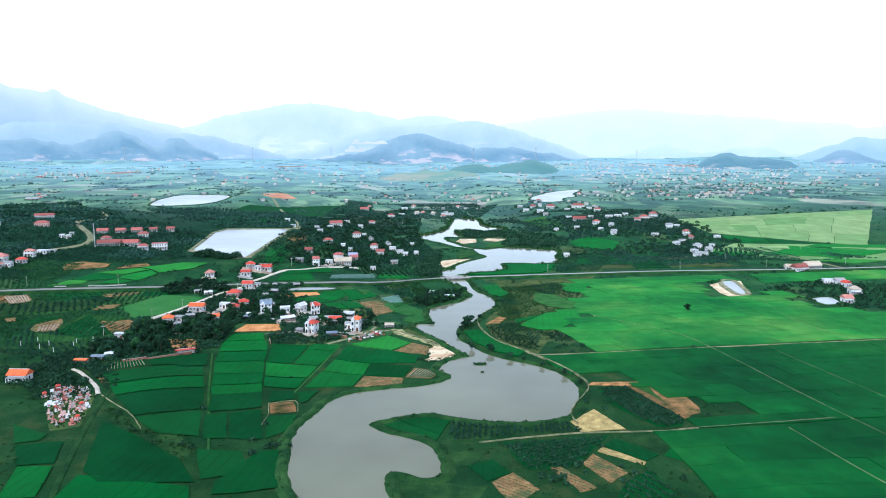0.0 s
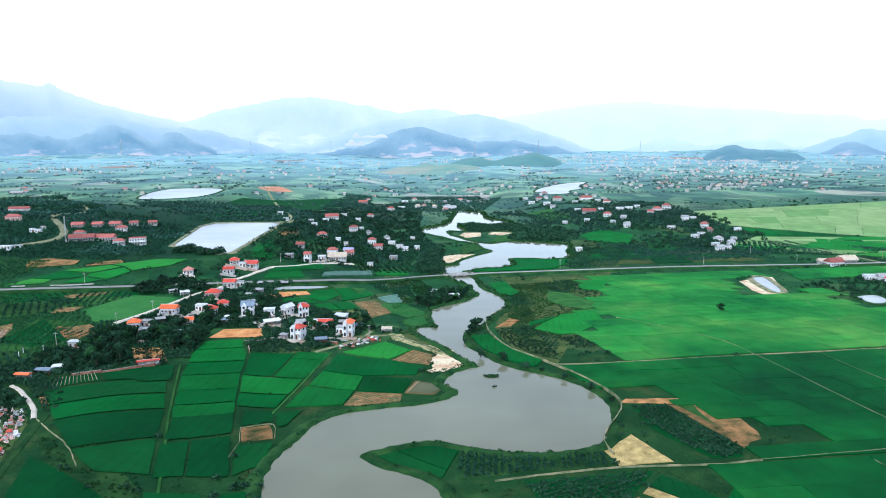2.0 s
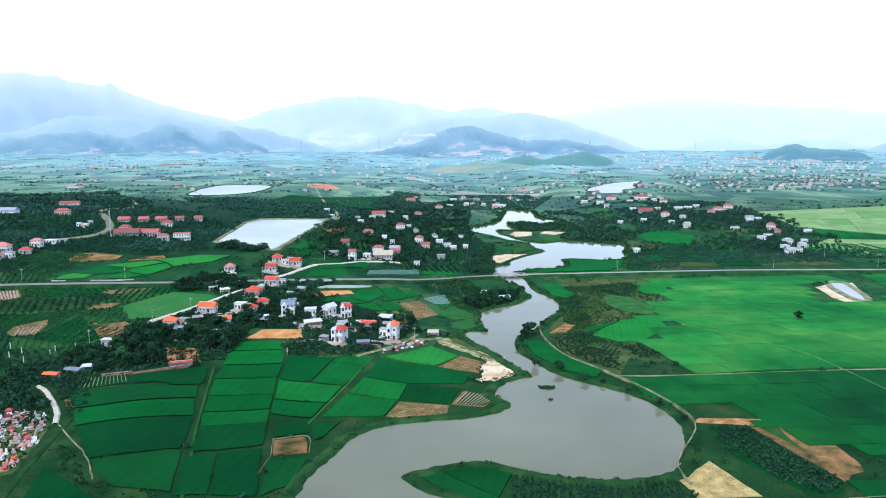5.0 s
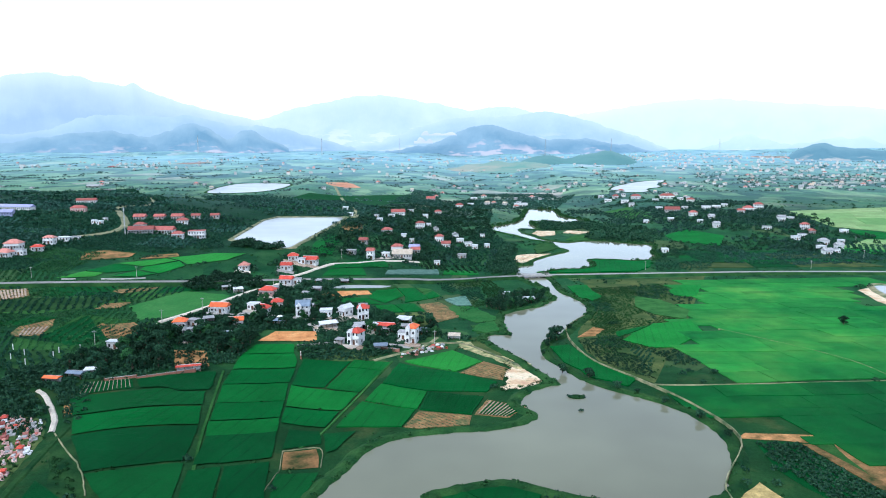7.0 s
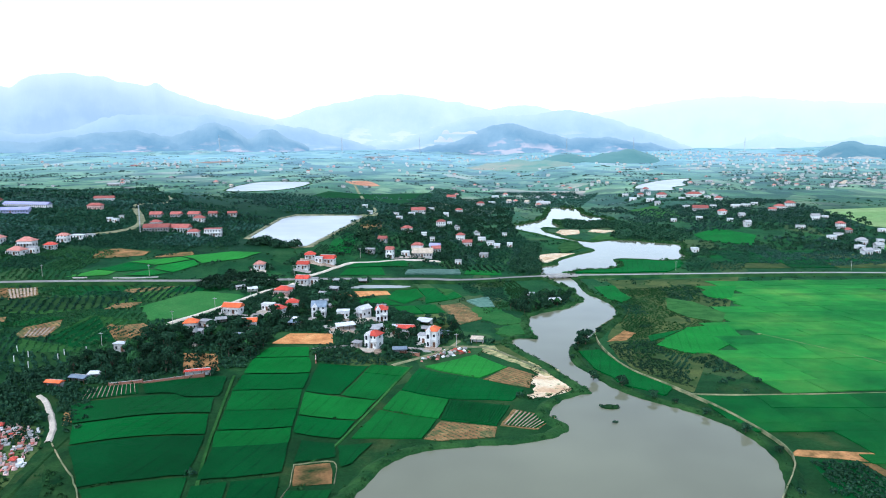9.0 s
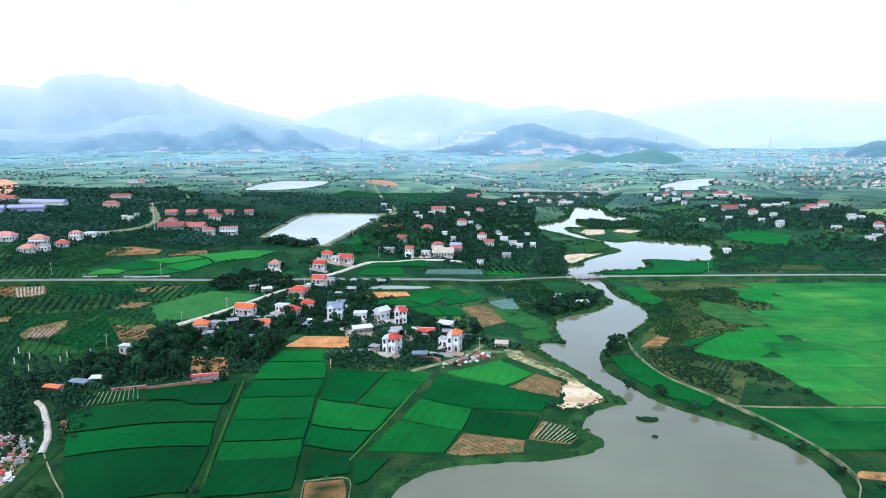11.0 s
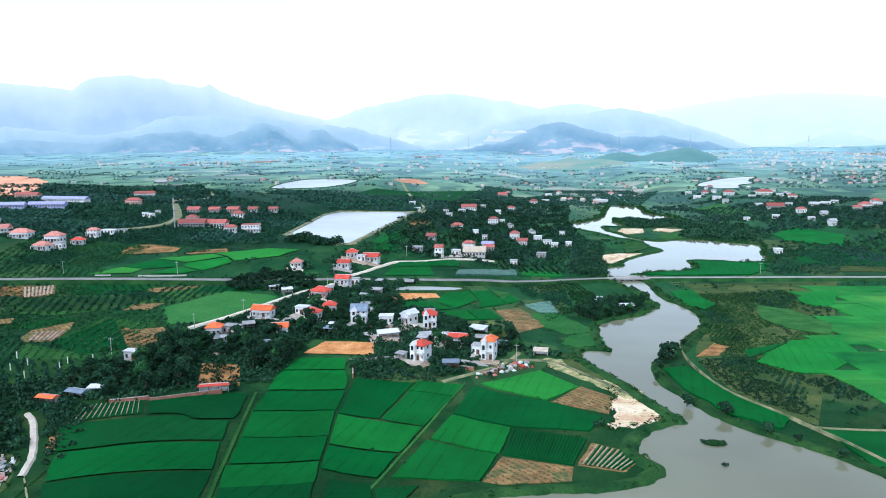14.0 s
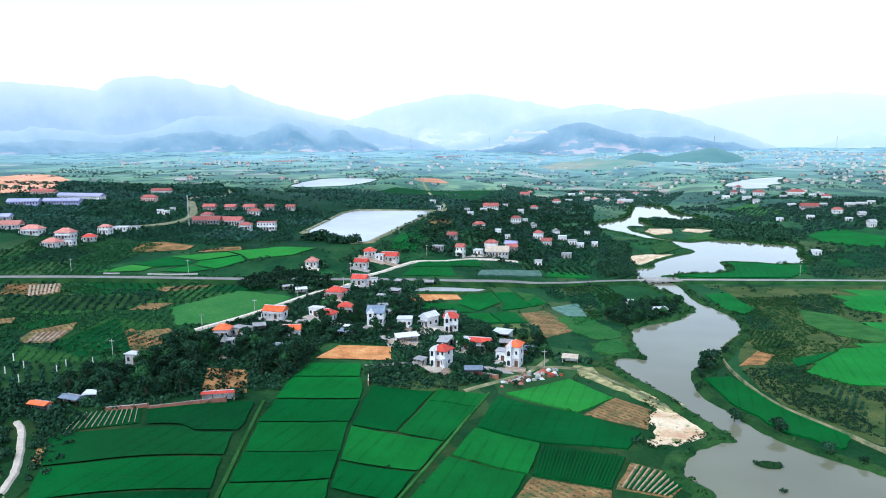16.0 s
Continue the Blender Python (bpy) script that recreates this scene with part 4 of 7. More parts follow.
ground_patch("bare_ground", [(-119.6, 246), (-114.9, 250), (-111.7, 241.8), (-114.4, 236.2)], TERRACE, "trodden brown earth beside the lane", 0.12, False)
ground_patch("bare_ground", [(62.3, 350.8), (73.7, 369.4), (78.3, 364.3), (71.1, 353)], TERRACE, "bare earth beside the river path", 0.15, False)
for outline in ([(-59.4, 369.1), (-41.7, 376.7), (-41.9, 368.3), (-57.8, 361.4)], [(-64.9, 354.4), (-52.6, 361.3), (-47.5, 349.4), (-58.2, 342.9)], [(-99.0, 364.0), (-89.3, 368.3), (-89.6, 361.2), (-99.3, 357.7)], [(-29.4, 335.5), (-17.9, 337.1), (-14.0, 332.5), (-27.5, 330.6)]):
    ground_patch("yard", outline, CONCRETE, "pale concrete house yard", 0.18, False)


# ---------------------------------------------------------------- foliage
def leaves(points, sizes, count, leaf, seed, flat=0.8):
    """Many small leaf tufts scattered over the outside of each crown; returns verts and faces."""
    g = np.random.RandomState(seed)
    pts, sizes = np.asarray(points, float), np.asarray(sizes, float)
    n = len(pts) * count
    own = np.repeat(np.arange(len(pts)), count)
    d = g.normal(size=(n, 3))
    d /= np.linalg.norm(d, axis=1)[:, None]
    d[:, 2] = np.abs(d[:, 2]) * 1.1 - 0.35
    lump = 0.62 + 0.5 * g.rand(n)
    base = pts[own] + d * lump[:, None] * sizes[own][:, None] * [1, 1, flat] + np.stack([0 * own, 0 * own, sizes[own] * 0.45], 1)
    u = g.normal(size=(n, 3))
    u /= np.linalg.norm(u, axis=1)[:, None]
    v = np.cross(u, d + 0.3 * g.normal(size=(n, 3)))
    v /= np.linalg.norm(v, axis=1)[:, None] + 1e-9
    s = (leaf * sizes[own] * (0.6 + 0.8 * g.rand(n)))[:, None]
    mid = base + 0.35 * s * d
    verts = np.stack([base - u * s, base - v * s * 0.9, base + u * s, base + v * s * 0.9, mid], 1).reshape(-1, 3)
    k = np.arange(n)[:, None] * 5
    faces = np.concatenate([k + [0, 1, 4], k + [1, 2, 4], k + [2, 3, 4], k + [3, 0, 4]], 0)
    return verts, faces


def leaf_mesh(name, points, sizes, count, leaf, seed, material, flat=0.8):
    verts, faces = leaves(points, sizes, count, leaf, seed, flat)
    me = bpy.data.meshes.new(name)
    me.from_pydata(verts.tolist(), [], faces.tolist())
    me.materials.append(material)
    return me


def wet(x, y):
    return any(inside(x, y, w) for w in WATERS)


def scatter(zone, gap, seed, jitter=0.8, lines=None):
    """Places in a zone of the plan, loosely even; lines: the direction of planted rows, in degrees."""
    r = random.Random(seed)
    xs, ys = [p[0] for p in zone], [p[1] for p in zone]
    cx, cy = sum(xs) / len(xs), sum(ys) / len(ys)
    reach = max(max(xs) - min(xs), max(ys) - min(ys))
    a, out = radians(lines or 0), []
    step = gap if lines is None else gap * 0.75
    row = gap if lines is None else gap * 1.45
    for i in range(int(-reach / row), int(reach / row) + 1):
        for j in range(int(-reach / step), int(reach / step) + 1):
            u, v = (j + r.uniform(-jitter, jitter) * 0.5) * step, (i + r.uniform(-jitter, jitter) * 0.5) * row
            x, y = cx + u * math.cos(a) - v * math.sin(a), cy + u * math.sin(a) + v * math.cos(a)
            if inside(x, y, zone) and not wet(x, y):
                out.append((x, y))
    return out


HOUSES_AT = []


def build_tree(height, wide, seed, material):
    """A tree: tapered trunk with limbs and an uneven crown of leaf tufts."""
    r = random.Random(seed)
    bm = bmesh.new()
    bmesh.ops.create_cone(bm, segments=6, radius1=0.045 * height, radius2=0.02 * height, depth=height * 0.6, matrix=Matrix.Translation((0, 0, height * 0.3)))
    lobes, sizes = [], []
    for k in range(9):
        a, q = r.uniform(0, 6.28), r.uniform(0.2, 0.7) * wide
        z = height * r.uniform(0.16, 0.66)
        lobes.append((q * math.cos(a), q * math.sin(a), z))
        sizes.append(wide * r.uniform(0.36, 0.6))
        limb = Vector((q * math.cos(a), q * math.sin(a), z + 0.1 * height - height * 0.2))
        m = Matrix.Translation(Vector((0, 0, height * 0.2)) + limb / 2) @ limb.to_track_quat("Z", "Y").to_matrix().to_4x4()
        bmesh.ops.create_cone(bm, segments=4, radius1=0.018 * height, radius2=0.006 * height, depth=limb.length, matrix=m)
    lobes.append((0, 0, height * 0.66))
    sizes.append(wide * 0.6)
    t = thing("tree", "dark green broad-leaved village tree", "tree", "trees round the village")
    part("trunk", bm, BARK, t)
    crown = new("crown", leaf_mesh("crown", lobes, sizes, 60, 0.22, seed, material))
    crown.parent = t
    return t


FOREST = [build_tree(4.8 + 0.5 * k, 2.3 + 0.25 * (k % 4), 20 + k, LEAF_BRIGHT if k % 4 == 3 else LEAF) for k in range(7)]
for k, t in enumerate(FOREST):
    t.matrix_world = pose(-116 + 5 * k, 326 - (k % 3) * 5, rise(-116 + 5 * k, 326 - (k % 3) * 5))


def on_lane(x, y):
    return any(abs(x - a) < w and abs(y - b) < w for w, line in LANES if abs(y - line[0][1]) < 400 for a, b in line)


def clear_of_houses(x, y, room=1.0):
    return not on_lane(x, y) and all(abs(x - a) > w / 2 + room or abs(y - b) > d / 2 + room for a, b, w, d in HOUSES_AT)


def planted_near(x, y):
    return any(min(p[0] for p in q) - 2 < x < max(p[0] for p in q) + 2 and min(p[1] for p in q) - 2 < y < max(p[1] for p in q) + 2 for q in PLOTS)


def grove(zone, gap, seed, low=0.6, high=1.1):
    r = random.Random(seed)
    for x, y in scatter(zone, gap, seed):
        if clear_of_houses(x, y):
            src = r.choice(FOREST)
            s = r.uniform(low, high)
            t = copy_thing(src, pose(x, y, rise(x, y), 0, 0, r.uniform(0, 360)))
            t.scale = (s, s, s * r.uniform(0.85, 1.15))


def stuff(name, zone, gap, seed, size, count, leaf, material, label, category, lines=None, keep=1.0, jitter=0.8, flat=0.8, patchy=0.0):
    r = random.Random(seed)
    pts = [(x, y, rise(x, y)) for x, y in scatter(zone, gap, seed, jitter, lines) if r.random() < keep and clear_of_houses(x, y, 0.3) and (name != "scrub" or not any(inside(x, y, q) for q in PLOTS)) and (not patchy or noise.noise((x / 16, y / 16, 7)) > patchy)]
    sizes = [size * r.uniform(0.65, 1.25) for _ in pts]
    if pts:
        return tagged(new(name, leaf_mesh(name, pts, sizes, count, leaf, seed, material, flat)), label, category, kind="stuff")


def planted_rows(name, zone, cell, seed, size, materials, label, keep=0.8, count=16, hole=(), leaf=0.36):
    """Small orchards side by side, each with rows, spacing and crowns of its own."""
    r = random.Random(seed)
    xs, ys = [p[0] for p in zone], [p[1] for p in zone]
    groups = [([], []) for _ in materials]
    lean = r.uniform(-0.3, 0.3)
    for i in range(int((max(xs) - min(xs)) / cell) + 2):
        for j in range(int((max(ys) - min(ys)) / (cell * 1.3)) + 2):
            if r.random() > keep:
                continue
            cx, cy = min(xs) + i * cell + lean * j * cell, min(ys) + j * cell * 1.3
            which, big = r.randrange(len(materials)), size * r.uniform(0.75, 1.25)
            a, step, row = r.choice((0.25, 0.45, 1.75, 1.95, 1.1)), big * 1.9, big * r.uniform(2.6, 3.8)
            n, q = int(cell * 0.75 / row), int(cell * 0.75 / step)
            for u in range(-n, n + 1):
                for v in range(-q, q + 1):
                    ox, oy = v * step + r.uniform(-0.2, 0.2) * step, u * row + r.uniform(-0.08, 0.08) * row
                    x, y = cx + ox * math.cos(a) - oy * math.sin(a), cy + ox * math.sin(a) + oy * math.cos(a)
                    if abs(x - cx) < cell * 0.47 and abs(y - cy) < cell * 0.61 and r.random() < 0.93 and inside(x, y, zone) and not wet(x, y) and clear_of_houses(x, y, 0.5) and not any(inside(x, y, h) for h in hole):
                        groups[which][0].append((x, y, rise(x, y)))
                        groups[which][1].append(big * r.uniform(0.75, 1.15))
    for k, (pts, sizes) in enumerate(groups):
        if pts:
            tagged(new(name, leaf_mesh(name, pts, sizes, count, leaf, seed + k, materials[k])), label, "orchard", kind="stuff")


# ---------------------------------------------------------------- houses
def roof_mesh(w, d, kind, z, over=0.5):
    bm = bmesh.new()
    x, y = w / 2 + over, d / 2 + over
    if kind == "flat":
        return box(bm, -x + 0.2, x - 0.2, -y + 0.2, y - 0.2, z, z + 0.22, bevel=0.04)
    h = min(w, d) * (0.36 if kind == "hip" else 0.38)
    along = w >= d
    run = (abs(w - d) / 2 + (0.3 if kind == "hip" else over + min(w, d) / 2))
    ridge = [(-run, 0, z + h), (run, 0, z + h)] if along else [(0, -run, z + h), (0, run, z + h)]
    eave = [(-x, -y, z), (x, -y, z), (x, y, z), (-x, y, z)]
    top = [bm.verts.new(p) for p in eave + ridge]
    faces = ((0, 1, 5, 4), (1, 2, 5), (2, 3, 4, 5), (3, 0, 4)) if along else ((0, 1, 4), (1, 2, 5, 4), (2, 3, 5), (3, 0, 4, 5))
    for f in faces:
        bm.faces.new([top[i] for i in f])
    low = [bm.verts.new((p[0], p[1], z - 0.18)) for p in eave]
    for k in range(4):
        bm.faces.new((low[k], low[(k + 1) % 4], top[(k + 1) % 4], top[k]))
    bm.faces.new(low[::-1])
    return bm


ROOF_WORDS = {"red": "red tiled", "orange": "bright orange tiled", "pink": "faded red", "slate": "blue-grey", "grey": "grey sheet", "white": "pale sheet", "blue": "violet-blue sheet", "tan": "tan sheet"}
KIND_WORDS = {"hip": "hipped roof", "gable": "gabled roof", "flat": "flat roof"}


def house(x, y, rot, w, d, storeys, kind, roof_col, wall_col):
    """A rural house: walls with bands, roof, framed windows, doors, and a balcony where it has two storeys."""
    far = y > 560
    small = 1 - rise(x, y) / 90
    w, d = w * small, d * small
    word = "two-storey" if storeys >= 1.6 else "low" if storeys < 0.9 else "single-storey"
    wall_word = {"white": "white", "pink": "pinkish", "grey": "bare grey", "blue": "blue"}[wall_col]
    y += d / 2
    ho = thing("house" if storeys >= 0.95 else "shed", f"{word} {wall_word} house with {ROOF_WORDS[roof_col]} {KIND_WORDS[kind]}" if storeys >= 0.95 else f"low {wall_word} shed under a {ROOF_WORDS[roof_col]} roof", "house" if storeys >= 0.95 else "shed", "village houses", m=pose(x, y, rise(x, y), 0, 0, rot))
    HOUSES_AT.append((x, y, w + 1, d + 1))
    fl = max(3.3 * small, 2.7)
    h = fl * storeys + 0.3
    paint = PAINT[wall_col]
    if storeys < 0.9:
        # an open-fronted shed: back and side walls, posts, a thin sloping roof
        h = 2.1
        part("wall", boxed(-w / 2, w / 2, d / 2 - 0.15, d / 2, -0.6, h + 0.3), paint, ho)
        for sx in (-1, 1):
            part("side_wall", boxed(sx * w / 2 - 0.08, sx * w / 2 + 0.08, -d * 0.1, d / 2 - 0.15, -0.6, h), paint, ho)
        for k in range(max(2, round(w / 2.5)) + 1):
            cx = -w / 2 + w * k / max(2, round(w / 2.5))
            part("post", boxed(cx - 0.07, cx + 0.07, -d / 2, -d / 2 + 0.14, -0.6, h - 0.1), WOOD, ho)
        bm = boxed(-w / 2 - 0.3, w / 2 + 0.3, -d / 2 - 0.4, d / 2 + 0.3, 0, 0.08)
        if kind == "gable":
            bm.free()
            bm = roof_mesh(w, d, "gable", 0, 0.35)
        for v in bm.verts:
            v.co.z = h + v.co.z * (0.6 if kind == "gable" else 1) + (0 if kind == "gable" else 0.12 * v.co.y + 0.25)
        part("roof", bm, ROOF[roof_col], ho, f"{ROOF_WORDS[roof_col]} roof")
        return ho
    bm = boxed(-w / 2, w / 2, -d / 2, d / 2, -1.2, h, bevel=0.04)
    if kind == "gable":
        # the gable triangles close the wall up to the ridge
        t = min(w, d) * 0.36
        ends = [((-w / 2 + 0.02, s * (d / 2 - 0.02), h), (w / 2 - 0.02, s * (d / 2 - 0.02), h), (0, s * (d / 2 - 0.02), h + t)) for s in (-1, 1)] if w < d else [((s * (w / 2 - 0.02), -d / 2 + 0.02, h), (s * (w / 2 - 0.02), d / 2 - 0.02, h), (s * (w / 2 - 0.02), 0, h + t)) for s in (-1, 1)]
        for tri in ends:
            bm.faces.new([bm.verts.new(p) for p in tri])
    part("wall", bm, paint, ho)
    part("roof", roof_mesh(w, d, kind, h), ROOF["dusty" if y > 500 and roof_col in ("red", "pink") else roof_col], ho, f"{ROOF_WORDS[roof_col]} {KIND_WORDS[kind]}")
    if y < 480 and kind != "flat":
        # pale mortar along the ridge
        t, run = min(w, d) * (0.36 if kind == "hip" else 0.38), abs(w - d) / 2 + (0.3 if kind == "hip" else min(w, d) / 2 + 0.5)
        rx, ry = (run, 0.09) if w >= d else (0.09, run)
        part("ridge_cap", boxed(-rx, rx, -ry, ry, h + t - 0.06, h + t + 0.1), PAINT["white"] if roof_col in ("red", "orange") else ROOF[roof_col], ho)
    floors = 2 if storeys >= 1.6 else 1
    n = max(2, round(w / 2.0))
    for f in range(floors):
        z = 0.3 + fl * f
        for k in range(n):
            cx = -w / 2 + w * (k + 0.5) / n
            if f == 0 and k == n // 2:
                part("door", boxed(cx - 0.6, cx + 0.6, -d / 2 - 0.06, -d / 2 + 0.02, 0.15, 2.2), WOOD, ho)
                continue
            win = part("window", boxed(cx - 0.5, cx + 0.5, -d / 2 - 0.05, -d / 2 + 0.02, z + 0.7, z + 2.1), paint, ho)
            part("pane", boxed(cx - 0.4, cx + 0.4, -d / 2 - 0.07, -d / 2 - 0.04, z + 0.8, z + 2.0), GLASS, win)
        if not far:
            for s in (-1, 1):
                for k in range(max(1, round(d / 4))):
                    cy = -d / 2 + d * (k + 0.5) / max(1, round(d / 4))
                    win = part("window", boxed(s * w / 2 - 0.05, s * w / 2 + 0.05, cy - 0.6, cy + 0.6, z + 0.7, z + 2.1), paint, ho)
                    part("pane", boxed(s * w / 2 - 0.07, s * w / 2 + 0.07, cy - 0.5, cy + 0.5, z + 0.8, z + 2.0), GLASS, win)
    if floors == 2:
        part("balcony", boxed(-w / 2, w / 2, -d / 2 - 1.2, -d / 2, fl, fl + 0.2, bevel=0.03), paint, ho)
        part("balustrade", boxed(-w / 2, w / 2, -d / 2 - 1.2, -d / 2 - 1.08, fl + 0.9, fl + 1.05), paint, ho)
        for k in range(5):
            cx = -w / 2 + 0.1 + (w - 0.2) * k / 4
            part("column", boxed(cx - 0.1, cx + 0.1, -d / 2 - 1.18, -d / 2 - 1.0, 0.0 if k in (0, 4) else fl + 0.2, fl + 0.9), paint, ho)
        if y < 420:
            bay = boxed(-w / 2 + 0.1, -w / 2 + w * 0.42, -d / 2 - 1.5, -d / 2, -0.6, h, bevel=0.03)
            bx0, bx1, by = -w / 2 - 0.1, -w / 2 + w * 0.42 + 0.2, -d / 2 - 1.7
            tops = [[bay.verts.new(q) for q in ((bx0, yy, h), (bx1, yy, h), ((bx0 + bx1) / 2, yy, h + 1.5))] for yy in (by, 0.0)]
            for q in ((tops[0][0], tops[0][1], tops[0][2]), (tops[1][1], tops[1][0], tops[1][2]), (tops[0][1], tops[1][1], tops[1][2], tops[0][2]), (tops[1][0], tops[0][0], tops[0][2], tops[1][2])):
                bay.faces.new(q)
            part("gabled_bay", bay, paint, ho)
            for f in range(2):
                cx, z = -w / 2 + 0.05 + w * 0.21, 0.3 + fl * f
                bm = boxed(cx - 0.5, cx + 0.5, -d / 2 - 1.56, -d / 2 - 1.46, z + 0.5, z + 1.8)
                bmesh.ops.create_cone(bm, cap_ends=True, segments=16, radius1=0.5, radius2=0.5, depth=0.1, matrix=Matrix.Translation((cx, -d / 2 - 1.51, z + 1.8)) @ Matrix.Rotation(math.pi / 2, 4, "X"))
                part("arched_window", bm, GLASS, ho, "dark arched window")
        part("cornice", boxed(-w / 2 - 0.15, w / 2 + 0.15, -d / 2 - 0.15, d / 2 + 0.15, fl - 0.05, fl + 0.15), paint, ho)
    elif storeys >= 1 and kind != "flat" and not far:
        part("porch", boxed(-w / 2, w / 2, -d / 2 - 1.6, -d / 2, 2.3, 2.45), ROOF["grey"], ho)
        for cx in (-w / 2 + 0.15, 0, w / 2 - 0.15):
            part("column", boxed(cx - 0.1, cx + 0.1, -d / 2 - 1.55, -d / 2 - 1.35, 0, 2.3), paint, ho)
    return ho


house(-14, 340, -12, 4.4, 6.0, 2.1, "hip", "orange", "white")
house(-38, 330, -25, 5.2, 5.4, 1.7, "hip", "red", "white")
house(-40, 370, 5, 5.6, 5.6, 1.7, "hip", "red", "white")
house(-49, 372, -35, 4.4, 6.6, 1.2, "gable", "white", "white")
house(-69, 366, 5, 6.8, 6.8, 1.6, "gable", "slate", "white")
house(-58, 368, 5, 6.0, 5.1, 1, "flat", "white", "white")
house(-108, 361, -8, 9.3, 5.1, 1, "gable", "orange", "white")
house(-116.9, 333.8, 10, 6.0, 5.1, 1, "hip", "orange", "white")
house(-111, 336.9, -15, 7.6, 4.2, 1, "flat", "grey", "grey")
house(-107.2, 318, 5, 3.4, 3.4, 1.7, "flat", "grey", "grey")
house(-94, 341, 12, 6.4, 4.2, 1, "gable", "orange", "white")
house(-88, 364, -10, 6.8, 5.1, 1, "hip", "red", "white")
house(-84, 376, 10, 6.0, 5.1, 1, "hip", "red", "white")
house(-94, 370, -10, 6.0, 4.2, 1, "flat", "white", "white")
house(-94, 397, -12, 8.5, 6.0, 1, "hip", "red", "pink")
house(-90, 423, -5, 7.6, 5.1, 1, "gable", "red", "white")
house(-85, 425, 0, 6.8, 3.4, 1, "flat", "grey", "white")
house(-131.7, 303.5, -5, 5.1, 3.4, 1, "flat", "white", "grey")
house(-129.6, 270.6, -14, 6.5, 3.0, 0.7, "gable", "slate", "grey")
house(-125.7, 274.3, 8, 5.0, 2.6, 0.7, "flat", "white", "grey")
house(-135.1, 265.7, -10, 6.0, 2.6, 0.7, "gable", "orange", "grey")
house(-93.5, 281.7, 17, 9.0, 1.8, 0.7, "gable", "red", "white")
house(-119, 440, 5, 6.8, 6.0, 1, "hip", "pink", "white")
house(-96, 450, -5, 7.6, 5.1, 1, "gable", "red", "white")
house(-96, 468, 10, 7.6, 6.0, 1, "hip", "red", "white")
house(-85, 468, -8, 10.2, 6.0, 1, "gable", "red", "white")
house(-90, 466, 0, 5.1, 5.1, 1, "flat", "white", "white")
house(-18, 344, -12, 5.1, 4.2, 1, "flat", "grey", "white")
house(-27, 352, -10, 7.6, 3.4, 1, "gable", "red", "grey")
house(-33, 352, -10, 5.1, 4.2, 1, "flat", "white", "white")
house(-54, 351, 25, 8.5, 4.2, 0.7, "flat", "white", "white")
house(-20, 371, -20, 6.8, 5.1, 0.8, "flat", "white", "white")
house(44, 424, 0, 6.8, 3.4, 0.8, "flat", "white", "white")
house(49, 425, 10, 5.1, 3.4, 0.8, "flat", "white", "white")
house(36, 436, -10, 4.2, 3.4, 0.9, "flat", "white", "white")
house(5, 347, -8, 5.1, 3.4, 0.8, "flat", "tan", "white")
house(-151.2, 243.2, -8, 8.5, 5.5, 1, "gable", "orange", "white")
house(-184, 543, 9, 15.3, 9.0, 2, "flat", "pink", "white")
house(-194, 533, 5, 10.3, 6.4, 1.2, "hip", "pink", "white")
house(-207, 541, -4, 19.7, 9.0, 1, "gable", "pink", "white")
house(-222, 536, 9, 24.5, 9.0, 1, "gable", "red", "grey")
house(-232, 558, -6, 10.8, 6.7, 1, "hip", "red", "white")
house(-212, 590, 6, 12.4, 7.7, 1, "hip", "red", "white")
house(-250, 598, 1, 13.5, 8.3, 0.95, "gable", "pink", "grey")
house(-237, 606, -1, 12.0, 7.4, 0.95, "gable", "red", "grey")
house(-225, 613, -2, 13.2, 8.2, 0.95, "gable", "pink", "grey")
house(-214, 626, 5, 10.0, 6.2, 0.95, "gable", "red", "grey")
house(-203, 642, 3, 9.9, 6.2, 0.95, "gable", "red", "grey")
house(-271, 464, 2, 13.2, 9.0, 1.4, "hip", "pink", "white")
house(-264, 444, -13, 12.4, 7.7, 1, "hip", "pink", "white")
house(-258, 450, -2, 7.6, 5.5, 1.2, "flat", "grey", "white")
house(-296, 470, 0, 16.4, 9.0, 1.2, "hip", "pink", "white")
house(-319, 481, 10, 18.9, 9.0, 1, "gable", "pink", "white")
house(-259, 484, -3, 9.4, 5.8, 1.6, "hip", "pink", "white")
house(-255, 463, 7, 8.8, 5.5, 1, "hip", "red", "white")
house(-256, 495, -2, 11.8, 7.3, 0.95, "flat", "white", "white")
house(-250, 499, 1, 7.5, 5.5, 0.95, "flat", "grey", "white")
house(-347, 702, 8, 29.6, 9.0, 1.1, "gable", "red", "white")
house(-317, 630, 7, 19.1, 9.0, 1.3, "hip", "red", "pink")
house(-373, 625, -13, 78.6, 9.0, 1, "gable", "blue", "white")
house(-380, 570, 10, 37.3, 9.0, 1, "gable", "blue", "blue")
house(-359, 583, 9, 44.7, 9.0, 1, "gable", "blue", "blue")
house(-423, 648, -14, 46.9, 9.0, 1, "gable", "red", "pink")
house(-342, 505, 13, 11.8, 7.3, 1, "gable", "blue", "white")
house(-271, 566, 7, 5.2, 5.2, 1, "flat", "white", "white")
house(-265, 563, -6, 5.8, 5.5, 1, "flat", "white", "white")
house(-269, 580, 7, 4.7, 5.0, 1, "flat", "grey", "white")
house(-999, 2107, -14, 38.3, 9.0, 1, "hip", "pink", "white")
house(-581, 1173, 3, 27.0, 9.0, 0.95, "gable", "grey", "grey")
house(-514, 1090, -5, 21.8, 9.0, 0.95, "flat", "grey", "grey")
